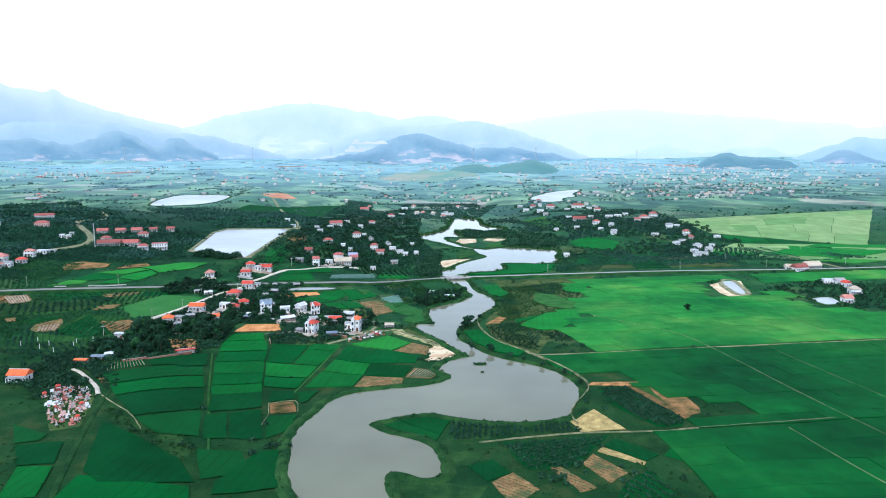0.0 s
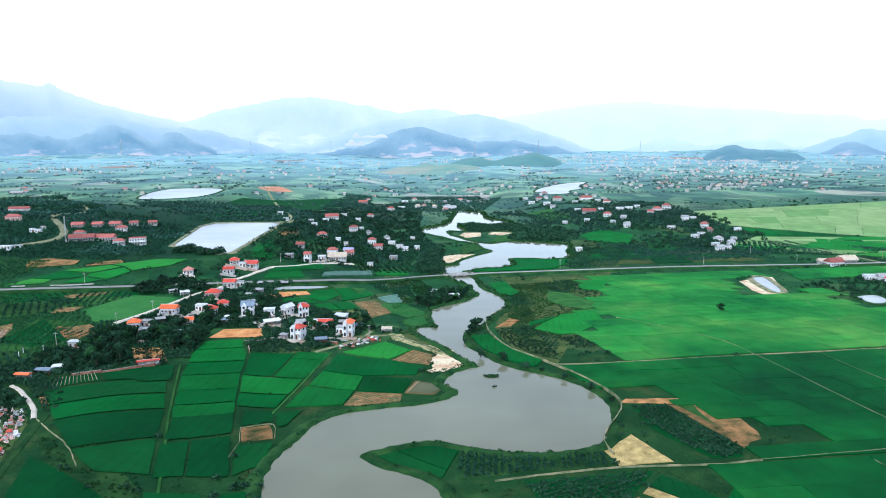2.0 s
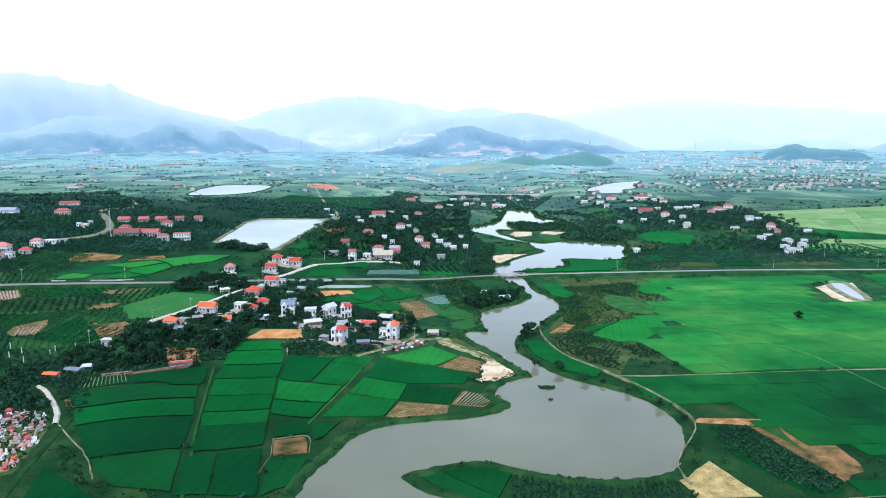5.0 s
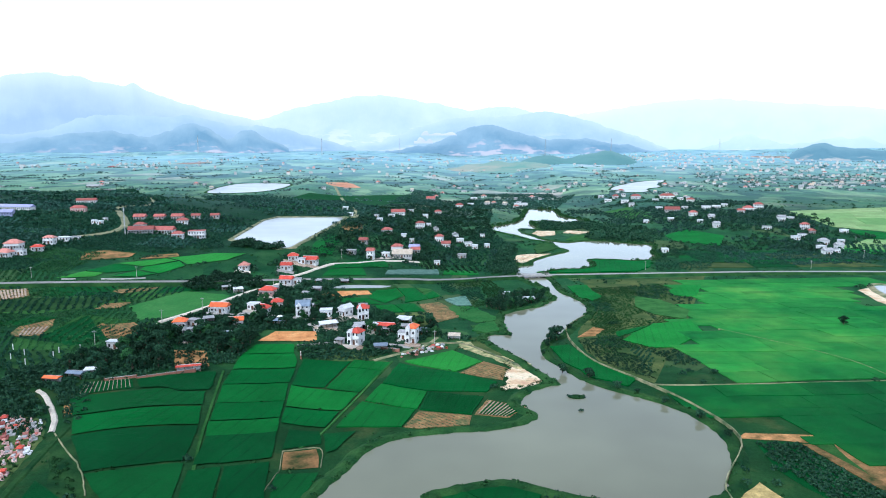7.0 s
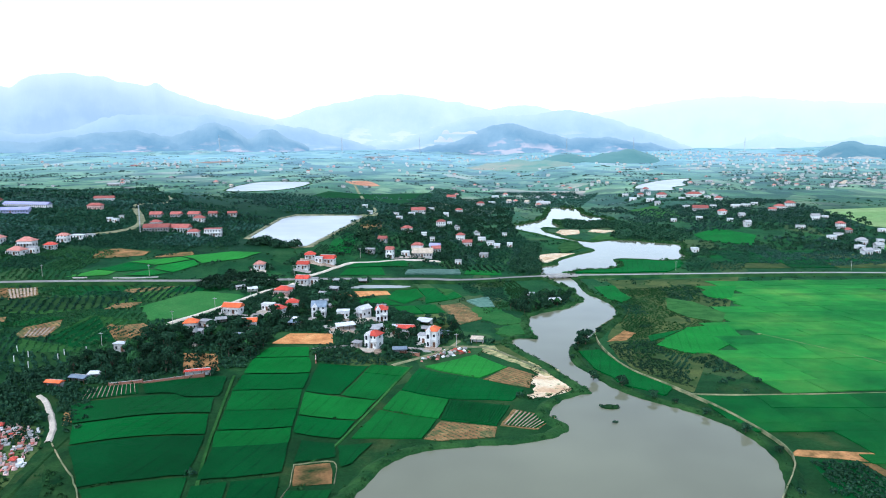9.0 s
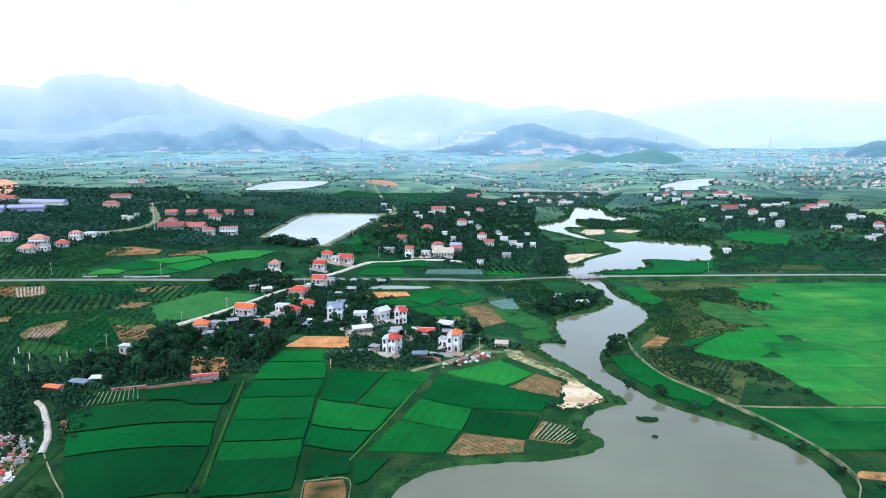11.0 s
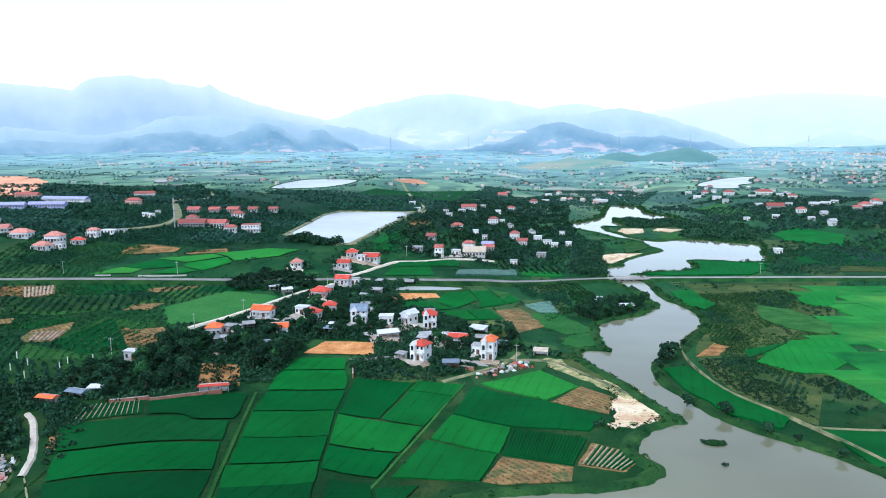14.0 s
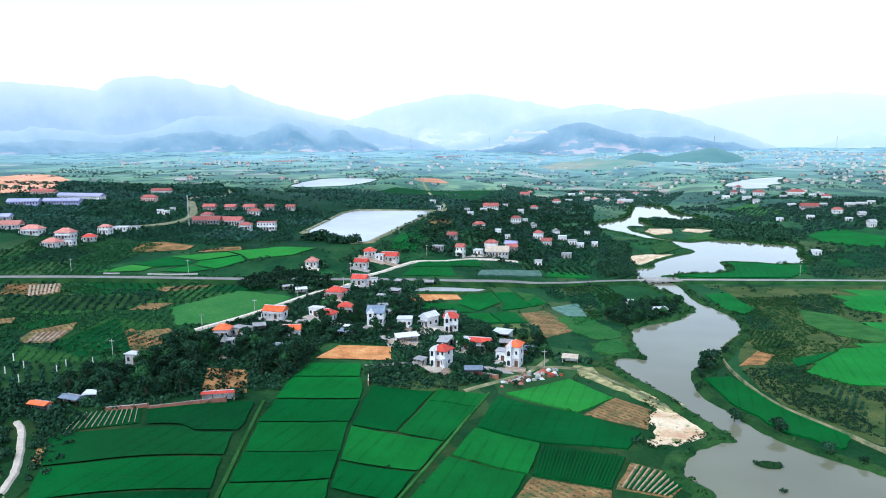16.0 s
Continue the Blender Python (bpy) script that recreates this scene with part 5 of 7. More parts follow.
house(-51, 505, -10, 5.3, 5.3, 2, "gable", "pink", "white")
house(-36, 548, -8, 9.0, 5.6, 1.3, "hip", "red", "white")
house(-24, 566, -11, 8.2, 5.5, 1.2, "gable", "blue", "white")
house(-23, 560, 11, 6.5, 5.5, 0.95, "gable", "red", "grey")
house(-6, 656, -11, 7.4, 5.5, 1.5, "hip", "red", "white")
house(0, 629, -2, 7.8, 5.5, 1, "gable", "red", "white")
house(-25, 704, -7, 9.1, 5.7, 2, "hip", "pink", "white")
house(-50, 620, -7, 10.1, 6.3, 1.1, "hip", "red", "white")
house(-52, 779, 10, 17.2, 9.0, 1.1, "gable", "pink", "white")
house(-11, 911, 11, 8.8, 5.5, 1, "hip", "pink", "white")
house(-25, 1108, -7, 13.7, 8.5, 1, "gable", "pink", "grey")
house(18, 1037, 3, 10.6, 6.6, 1.1, "hip", "red", "white")
house(35, 1065, 2, 9.4, 5.8, 1, "flat", "white", "white")
house(44, 1174, -6, 10.4, 6.5, 1.2, "flat", "white", "white")
house(-64, 701, -5, 6.6, 5.5, 1, "flat", "white", "white")
house(-56, 746, 0, 7.6, 5.5, 1, "flat", "white", "white")
house(-42, 843, 10, 8.3, 5.5, 1, "flat", "grey", "white")
house(-35, 610, 3, 4.7, 5.0, 1.4, "flat", "white", "white")
house(-24, 820, 8, 6.4, 5.5, 1.2, "flat", "white", "white")
house(13, 664, -6, 6.4, 5.5, 1.2, "flat", "white", "white")
house(20, 646, 10, 6.2, 5.5, 1, "flat", "grey", "white")
house(13, 578, -9, 6.2, 5.5, 0.95, "flat", "grey", "grey")
house(-6, 533, -3, 4.3, 5.0, 0.95, "flat", "grey", "white")
house(-31, 529, -3, 15.3, 9.0, 0.95, "gable", "tan", "grey")
house(-61, 548, -9, 7.1, 5.5, 0.95, "gable", "red", "grey")
house(-70, 731, 0, 6.3, 5.5, 1, "flat", "grey", "white")
house(-65, 509, -14, 7.1, 5.5, 0.95, "flat", "grey", "grey")
house(-42, 520, -12, 5.4, 5.4, 0.95, "flat", "white", "white")
house(-18, 744, 2, 5.0, 5.0, 1, "flat", "white", "white")
house(-10, 724, 14, 4.7, 5.0, 1, "gable", "grey", "white")
house(-28, 604, 3, 4.1, 5.0, 1, "flat", "grey", "white")
house(9, 696, 12, 4.8, 5.0, 1.2, "gable", "grey", "white")
house(25, 629, -3, 5.1, 5.1, 1, "flat", "white", "white")
house(35, 702, -2, 4.4, 5.0, 1, "flat", "grey", "white")
house(36, 635, -6, 4.3, 5.0, 1, "flat", "white", "white")
house(-110, 791, -6, 7.3, 5.5, 1, "flat", "white", "white")
house(-95, 721, -3, 6.5, 5.5, 0.95, "flat", "white", "white")
house(108, 1047, 10, 18.5, 9.0, 1.3, "flat", "white", "white")
house(250, 1011, -9, 11.3, 7.0, 1.2, "flat", "white", "white")
house(276, 1050, -3, 15.2, 9.0, 1.3, "hip", "pink", "white")
house(323, 1055, -7, 22.6, 9.0, 1.4, "hip", "red", "white")
house(333, 986, -3, 10.7, 6.6, 1.2, "hip", "pink", "white")
house(267, 855, -6, 18.4, 9.0, 0.95, "gable", "red", "grey")
house(276, 811, -1, 9.6, 6.0, 1.2, "hip", "red", "white")
house(316, 880, -12, 11.4, 7.1, 1.2, "flat", "white", "white")
house(333, 893, -13, 10.7, 6.7, 1, "flat", "white", "white")
house(352, 916, -12, 8.3, 5.5, 1, "flat", "white", "white")
house(338, 832, -5, 8.4, 5.5, 1, "gable", "pink", "white")
house(357, 857, -2, 12.2, 7.6, 1.2, "hip", "pink", "white")
house(378, 878, -9, 11.6, 7.2, 1.9, "hip", "red", "white")
house(262, 891, 12, 7.8, 5.5, 1, "flat", "white", "white")
house(245, 791, -13, 6.7, 5.5, 1, "flat", "white", "white")
house(291, 884, -11, 7.9, 5.5, 1, "flat", "grey", "white")
house(272, 732, 13, 6.3, 5.5, 1.3, "gable", "grey", "white")
house(316, 717, -11, 8.3, 5.5, 1, "flat", "grey", "white")
house(353, 766, 4, 8.4, 5.5, 1.5, "gable", "grey", "white")
house(353, 717, -9, 7.7, 5.5, 1.6, "hip", "red", "white")
house(366, 773, 11, 6.3, 5.5, 1, "flat", "white", "white")
house(330, 675, 2, 6.5, 5.5, 1, "flat", "grey", "white")
house(318, 663, 13, 6.3, 5.5, 1, "flat", "white", "white")
house(330, 638, 0, 7.9, 5.5, 1.2, "hip", "grey", "white")
house(315, 613, 11, 5.8, 5.5, 1, "flat", "white", "white")
house(316, 595, -1, 7.4, 5.5, 1, "flat", "grey", "white")
house(332, 617, 0, 5.9, 5.5, 1, "gable", "grey", "white")
house(348, 643, -11, 5.0, 5.0, 1, "flat", "white", "white")
house(307, 589, 6, 6.7, 5.5, 0.95, "gable", "grey", "white")
house(380, 696, -2, 6.2, 5.5, 1, "flat", "white", "white")
house(221, 800, 5, 5.0, 5.0, 1, "flat", "white", "white")
house(241, 1125, -8, 9.3, 5.7, 1, "flat", "white", "white")
house(237, 1057, -14, 10.5, 6.5, 1.1, "flat", "white", "white")
house(255, 1087, -8, 10.2, 6.3, 1.1, "hip", "pink", "white")
house(246, 960, -6, 7.2, 5.5, 1, "gable", "grey", "white")
house(290, 1003, -2, 8.8, 5.5, 1, "flat", "white", "white")
house(333, 1029, 7, 8.1, 5.5, 1, "flat", "white", "white")
house(290, 1198, -10, 10.2, 6.3, 1.2, "hip", "pink", "white")
house(287, 786, 6, 6.2, 5.5, 1, "gable", "grey", "white")
house(266, 761, -7, 5.8, 5.5, 1, "flat", "white", "white")
house(348, 693, 7, 4.7, 5.0, 1, "gable", "pink", "grey")
house(356, 500, 11, 12.5, 7.7, 1, "gable", "red", "white")
house(373, 509, 4, 13.8, 8.6, 0.95, "gable", "tan", "grey")
house(345, 444, -11, 9.5, 5.9, 1, "flat", "white", "white")
house(349, 439, -4, 6.7, 5.5, 1, "gable", "grey", "white")
house(349, 431, 8, 4.7, 5.0, 1, "gable", "red", "white")
house(350, 506, -10, 7.3, 5.5, 0.95, "gable", "tan", "white")
house(337, 405, -10, 7.2, 5.5, 1.2, "hip", "tan", "white")
house(314, 380, -2, 5.9, 5.5, 1, "gable", "pink", "white")
house(181, 603, 7, 4.8, 5.0, 1, "flat", "white", "white")


# trodden yards in front of the near houses
r = random.Random(205)
for x, y, w, d in list(HOUSES_AT):
    if 300 < y < 480 and -125 < x < 0:
        a, b, c = w * r.uniform(0.5, 0.9), y - d / 2 - r.uniform(2.5, 5.5), r.uniform(-1.5, 1.5)
        ground_patch("yard", [(x - a + c, b), (x + a + c, b + r.uniform(-1, 1)), (x + a, y - d / 2 + 0.5), (x - a, y - d / 2 + 0.5)], r.choice((CONCRETE, PALE_CONCRETE, MULCH)), "pale trodden house yard", 0.25, False)


# sheds, lean-tos and water tanks between the houses
r = random.Random(31)
for k in range(20):
    while True:
        x, y = r.uniform(-118, -8), r.uniform(322, 440)
        if clear_of_houses(x, y, 2.0) and not planted_near(x, y) and not wet(x, y) and not wet(x, y + 4):
            break
    house(x, y, r.uniform(-30, 30), r.uniform(3, 6), r.uniform(2.5, 4), 0.7, "flat" if r.random() < 0.6 else "gable", r.choice(("white", "grey", "slate", "grey", "pink")), "grey" if r.random() < 0.6 else "white")


ground_patch("meadow_ground", [(-89.3, 490), (-92.4, 521.4), (-89.9, 565.8), (-77.4, 559.5), (-77.1, 523.4), (-76, 497)], RICE, "green garden plot beside the fish pond", 0.3, False)
ground_patch("bare_ground", [(-86.3, 608.7), (-88.6, 646), (-77.5, 664.1), (-68, 605.8), (-77.3, 584.2)], BROWN_WEEDS, "dry brown plot beside the fish pond", 0.3, False)
ground_patch("bare_ground", [(-220.7, 446.8), (-226.3, 468), (-217.4, 476.2), (-196.8, 472.3), (-196.2, 461.6), (-212.3, 449.8)], BROWN_WEEDS, "long dry field edge below the orchards", 0.3, False)
ground_patch("bare_ground", [(-188.2, 458.5), (-187.9, 467.8), (-172.9, 478.3), (-167.3, 469.3)], BROWN_WEEDS, "dry weedy strip beside the fields", 0.3, False)
ground_patch("meadow_ground", [(-289.9, 509.4), (-306, 534.5), (-294, 547.4), (-286.4, 529.3)], GRASS, "pale green clearing among dark woods", 0.4, False)
ground_patch("yard", [(-58.9, 346.1), (-56.1, 361.7), (-51.1, 371.1), (-47.3, 363.8), (-51.4, 356.4)], PALE_CONCRETE, "pale concrete yard between houses", 0.3, False)
ground_patch("yard", [(-46.2, 332.2), (-43.5, 329.8), (-37.3, 329.8), (-37.8, 324.3), (-44.2, 325.9)], PALE_CONCRETE, "pale rubble and paving below a white house", 0.3, False)
ground_patch("bare_ground", [(-48.3, 308.6), (-44.9, 319.1), (-35.4, 323), (-28, 318.4), (-32.4, 313.2), (-38.7, 308.2)], SCRUB, "yellowing garden weeds below the village", 0.3, False)
ground_patch("yard", [(-49.1, 504.5), (-41.2, 527.9), (-24.9, 550), (-25.8, 530.8)], PALE_CONCRETE, "pale paved yard beside the village lane", 0.3, False)
ground_patch("meadow_ground", [(212.2, 706.9), (239.6, 733.5), (261.9, 687.5), (240.3, 639.6), (210.7, 668.7)], RICE_MID, "green fields behind the lake woods", 0.5, False)
ground_patch("meadow_ground", [(199.4, 945.9), (240, 958.5), (243.9, 841), (214.2, 830.5)], GRASS, "pale green field below a far village", 0.5, False)
ground_patch("meadow_ground", [(-231.3, 797.4), (-202.4, 1058.2), (-51, 1176.1), (-57.9, 996.9), (-129.4, 755.4), (-187.1, 726.9)], RICE_DARK, "dark green hillside plots above the pond", 0.5, False)
ground_patch("meadow_ground", [(13.5, 363.3), (17.7, 375.9), (29.1, 381.9), (31.1, 365.2), (19.8, 358.4)], LAWN, "yellowing grass point in the river", 0.5, True)
ground_patch("meadow_ground", [(1.9, 409.6), (11.3, 425.4), (27, 390.1), (28.4, 383.5), (17, 378.2), (8.2, 389.6)], LAWN, "rough grass above the river", 0.3, True)
ground_patch("meadow_ground", [(12.2, 350.8), (20.1, 351.6), (22.6, 332.5), (26.3, 320.7), (20.6, 322.6), (13.9, 335.6)], SCRUB, "grassy slope beside the river track", 0.3, True)
BLOCKS = []
BLOCKS.append([(-194.7, 377.7), (-198.7, 387.6), (-171.8, 399.1), (-167.3, 385.2)])
ground_patch("orchard_ground", BLOCKS[-1], GRASS, "tilled ground under orchard rows", 0.1, False)
BLOCKS.append([(-203, 339.2), (-209.4, 359.3), (-181.6, 371.5), (-152, 374.3), (-164, 356.9), (-184.7, 340.8)])
ground_patch("orchard_ground", BLOCKS[-1], GRASS, "tilled ground under orchard rows", 0.1, False)
BLOCKS.append([(-168.2, 319.3), (-164.1, 344), (-141, 340.9), (-145, 325.4), (-150.1, 310.5), (-161.4, 311)])
ground_patch("orchard_ground", BLOCKS[-1], GRASS, "tilled ground under orchard rows", 0.1, False)
BLOCKS.append([(-156.8, 276.9), (-167.9, 293.7), (-149.2, 298.9), (-143.2, 293.2), (-138.7, 280)])
ground_patch("orchard_ground", BLOCKS[-1], GRASS, "tilled ground under orchard rows", 0.1, False)
BLOCKS.append([(-151.4, 317.9), (-151.1, 334.7), (-132.2, 326.7), (-135, 314.3)])
ground_patch("orchard_ground", BLOCKS[-1], BROWN_WEEDS, "tilled ground under orchard rows", 0.1, False)
BLOCKS.append([(-163.7, 380.5), (-166.2, 394.7), (-138.1, 404.8), (-137, 392), (-149.1, 373.5)])
ground_patch("orchard_ground", BLOCKS[-1], GRASS, "tilled ground under orchard rows", 0.1, False)
BLOCKS.append([(-222, 357.9), (-231.5, 372.6), (-224, 378.1), (-210.4, 379.5), (-204.6, 364.6)])
ground_patch("orchard_ground", BLOCKS[-1], BROWN_WEEDS, "tilled ground under orchard rows", 0.1, False)
BLOCKS.append([(-169.6, 297.8), (-176.3, 311.8), (-157.4, 308.1), (-148.8, 308.5), (-147.2, 301.5)])
ground_patch("orchard_ground", BLOCKS[-1], GRASS, "tilled ground under orchard rows", 0.1, False)
BLOCKS.append([(-131, 326.4), (-133.5, 341.2), (-123.2, 338), (-122.7, 328.3)])
ground_patch("orchard_ground", BLOCKS[-1], GRASS, "tilled ground under orchard rows", 0.1, False)
OPEN = [[(-204, 402), (-212, 432), (-177, 470), (-142, 478), (-122, 470), (-143, 420)], [(-151.1, 361.9), (-137, 395), (-113, 394), (-110, 377), (-117.2, 353.6), (-138.1, 342.5)]] + BLOCKS
# ---------------------------------------------------------------- groves, orchards, hedges
grove([(-139.3, 279.9), (-126.2, 327.3), (-108.7, 330.1), (-92.8, 341.4), (-77.8, 322.4), (-81.6, 302.7), (-90.7, 304.9), (-99, 312.1), (-112.1, 311.6), (-103.4, 284.6), (-122.5, 273)], 4.6, 51)
grove([(-62.5, 319.5), (-54.2, 329.9), (-41.6, 324.5), (-25.6, 335.7), (-20.8, 318.3), (-39.1, 311.1), (-55.6, 311)], 5.0, 52, 0.3, 0.55)
grove([(-37.6, 347.3), (-30.0, 378.1), (-5.0, 382.3), (0, 354), (-12.0, 352.4), (-28.4, 341.2)], 5.2, 53, 0.6, 1.0)
stuff("grove", [(-138.8, 404.6), (-139.3, 417.4), (-129.6, 428.6), (-113.6, 432.1), (-104.3, 429.1), (-102.3, 409), (-118.5, 398.9), (-133.9, 398.1)], 4.0, 54, 3.2, 110, 0.16, LEAF, "dense dark grove of broad-leaved trees", "trees", keep=0.95)
grove([(-89.2, 349.3), (-94, 388), (-57, 399), (-51.8, 355.7), (-69.3, 347.4), (-82.2, 340.1)], 5.6, 55, 0.6, 1.0)
stuff("grove", [(-91, 394), (-79, 435), (-58, 441), (-62, 404), (-75, 391)], 4.8, 56, 2.4, 100, 0.165, LEAF, "dense dark grove of broad-leaved trees", "trees", keep=0.9)
stuff("grove", [(-144, 505), (-147, 530), (-128, 520), (-112, 498), (-104, 488), (-120, 490)], 4.2, 57, 4.0, 100, 0.165, LEAF, "dense dark grove of broad-leaved trees", "trees", keep=0.9)
grove([(21, 419), (42, 448), (60, 438), (44, 411), (30, 399)], 3.6, 58, 0.5, 0.9)
stuff("grove", [(-144.1, 240.5), (-130.7, 283.1), (-149.6, 285.9), (-160, 245.9)], 4.2, 59, 2.4, 100, 0.165, LEAF, "dense dark grove of broad-leaved trees", "trees", keep=0.9)
stuff("grove", [(30.5, 533.7), (48.8, 630.1), (58.3, 630.7), (49.4, 513), (37.3, 503.5)], 4.2, 60, 3.0, 100, 0.165, LEAF, "dense dark grove of broad-leaved trees", "trees", keep=0.95)
for x, y, s in ((52, 346, 1.2), (48, 341, 0.8), (47, 299, 0.7), (56, 292, 0.8), (46, 335, 0.6), (-13, 320, 0.4), (197, 371, 0.8), (61, 364, 0.5), (64, 280, 0.6), (70, 275, 0.4), (77, 266, 0.5), (84, 252, 0.6), (88, 238, 0.45), (51, 349, 0.9), (43, 324, 0.4)):
    t = copy_thing(FOREST[2], pose(x, y, rise(x, y) + 0.3, 0, 0, 40 * x))
    t.scale = (s, s, s)

planted_rows("garden_rows", [(-101.6, 474.4), (-101.4, 565.3), (-93.1, 691.9), (-69.7, 748.8), (-58.2, 524.6), (-73.7, 493.6)], 16, 190, 1.0, [LEAF, LEAF_ORCHARD], "dark garden trees in short rows beside the pond", 0.8, 8, (), 0.42)
planted_rows("garden_rows", [(-61.4, 497.9), (-120.9, 1037.3), (78.7, 1210.3), (45.8, 779), (59.1, 630.8), (37, 515.5), (-13.4, 510), (-36.9, 515.6)], 22, 191, 1.2, [LEAF_ORCHARD, LEAF, LEAF_FAR], "dark garden trees in short rows round the village", 0.9, 7, (), 0.5)
planted_rows("garden_rows", [(148.6, 520.9), (160.9, 563.8), (186.6, 625.1), (231.2, 619.6), (187.8, 524.1)], 20, 192, 1.1, [LEAF_ORCHARD, LEAF], "dark garden trees in short rows past the lake", 0.9, 7, (), 0.5)
stuff("village_woods", [(-84, 479), (-86, 589), (-79, 838), (42, 1150), (51, 780), (36, 611), (-29, 512)], 8.5, 61, 3.0, 30, 0.28, LEAF, "dense dark trees around far village houses", "trees", keep=0.75, patchy=-0.02)
stuff("village_woods", [(232, 835), (410, 811), (387, 639), (273, 577), (267, 681)], 9, 62, 3.0, 30, 0.28, LEAF, "dense dark trees around far village houses", "trees", keep=0.75, patchy=-0.02)
stuff("lake_woods", [(159.1, 823.8), (210.2, 768.5), (208, 701.2), (190.4, 663), (165.2, 674.2), (129.8, 685.7), (145.5, 723.2), (145.3, 774)], 6.5, 63, 3.4, 34, 0.28, LEAF, "dark lakeside trees", "trees", keep=0.95)
stuff("lake_woods", [(103.3, 821.8), (113.5, 844.1), (129.9, 812.3), (157.6, 829.1), (150.3, 774.2), (127.3, 759.7), (100.5, 762.9)], 4.2, 64, 2.9, 40, 0.28, LEAF, "dark trees on a wooded lake spit", "trees", keep=0.9)
stuff("orchard", BLOCKS[0], 2.4, 300, 0.59, 14, 0.42, LEAF_BRIGHT, "pale striped rows of young fruit trees", "orchard", lines=131, jitter=0.2)
stuff("orchard", BLOCKS[1], 2.4, 301, 0.81, 14, 0.42, LEAF_ORCHARD, "close dark rows of fruit trees", "orchard", lines=111, jitter=0.2)
stuff("orchard", BLOCKS[2], 2.4, 302, 0.72, 14, 0.42, LEAF_BRIGHT, "even rows of green fruit trees", "orchard", lines=92, jitter=0.2)
stuff("orchard", BLOCKS[3], 2.5, 303, 0.94, 14, 0.42, LEAF_ORCHARD, "trimmed rows of fruit trees between posts", "orchard", lines=126, jitter=0.2)
stuff("orchard", BLOCKS[4], 2.1, 304, 0.59, 14, 0.42, LEAF_ORCHARD, "small rows of fruit trees on brown earth", "orchard", lines=72, jitter=0.2)
stuff("orchard", BLOCKS[5], 2.2, 305, 0.72, 14, 0.42, LEAF_ORCHARD, "dark rows of fruit trees below the road", "orchard", lines=97, jitter=0.2)
stuff("orchard", BLOCKS[6], 2.8, 306, 0.51, 14, 0.42, REED, "thin pale rows on dry earth", "orchard", lines=93, jitter=0.2)
stuff("orchard", BLOCKS[7], 2.0, 307, 0.51, 14, 0.42, LEAF_BRIGHT, "low green rows of crops", "orchard", lines=112, jitter=0.2)
stuff("orchard", BLOCKS[8], 2.1, 308, 0.68, 14, 0.42, LEAF_ORCHARD, "short dark rows of fruit trees", "orchard", lines=92, jitter=0.2)
planted_rows("orchard", [(-290, 470), (-150, 470), (-127.9, 334.9), (-116.8, 293.1), (-129.1, 274.3), (-240, 290)], 24, 65, 0.85, [LEAF_BRIGHT, LEAF_ORCHARD, LEAF_BRIGHT], "rows of low green fruit trees", 0.95, 10, DRY + OPEN, 0.45)
planted_rows("orchard", [(-330, 560), (-190, 520), (-175, 478), (-330, 470)], 26, 66, 0.95, [LEAF_ORCHARD], "rows of dark fruit trees", 0.97, 10, OPEN, 0.46)
planted_rows("orchard", [(-420, 720), (-250, 720), (-165, 640), (-165, 545), (-150, 500), (-290, 470), (-380, 520)], 34, 67, 1.25, [LEAF_ORCHARD, LEAF_FAR], "dense dark fruit orchards", 0.98, 6, (), 0.58)
planted_rows("orchard", [(-330, 960), (-140, 990), (-60, 800), (-100, 712), (-185, 712)], 42, 68, 1.8, [LEAF_FAR], "hillside orchard in rows", 0.95, 6, (), 0.56)
planted_rows("orchard", [(-640, 1000), (-500, 1140), (-270, 730), (-400, 620)], 45, 69, 2.3, [LEAF_FAR, LEAF_ORCHARD], "dark plantation woodland", 0.95, 6, (), 0.58)
planted_rows("orchard", [(84, 460), (140, 476), (120, 420), (92, 330), (82, 300), (70, 330), (74, 380)], 17, 171, 0.6, [REED, LEAF_ORCHARD], "rows of low crops on rough land", 0.6, 14, [q for q in PLOTS if 60 < q[0][0] < 240 and 280 < q[0][1] < 500])
planted_rows("orchard", [(190, 640), (420, 640), (470, 560), (250, 540), (180, 560)], 30, 172, 1.3, [LEAF_ORCHARD, LEAF_FAR], "rows of low trees past the road", 0.7)
planted_rows("orchard", [(-40, 460), (30, 500), (40, 440), (10, 400), (-4, 470)], 15, 173, 0.7, [LEAF_ORCHARD, REED], "garden rows near the bridge", 0.7)
planted_rows("orchard", [(150, 1000), (420, 1010), (380, 720), (200, 720)], 45, 174, 1.9, [LEAF_FAR], "rows of trees around a far village", 0.75, 9, (), 0.45)
planted_rows("orchard", [(-60, 1300), (240, 1300), (150, 1000), (-80, 1000)], 50, 175, 2.0, [LEAF_FAR], "rows of trees on the far plain", 0.75, 8, (), 0.46)
stuff("orchard", [(27, 206.8), (37.1, 201.4), (54, 197.3), (53, 188.1), (24.6, 184.9)], 1.45, 70, 0.8, 24, 0.3, LEAF_ORCHARD, "dark rows of young fruit trees on the spit", "orchard", lines=80, jitter=0.25)
stuff("orchard", [(56.6, 197), (70.4, 197.8), (72.1, 188.6), (55.7, 187.8)], 1.4, 186, 0.8, 24, 0.3, LEAF_ORCHARD, "dark rows of young fruit trees on the spit", "orchard", lines=80, jitter=0.25)
stuff("orchard", [(43.2, 180.1), (81.3, 183), (69.8, 169.4), (60.1, 159.3), (47.6, 160.6), (45.1, 170.5)], 1.45, 71, 0.8, 24, 0.3, LEAF, "close dark rows of fruit trees", "orchard", lines=25, jitter=0.25)
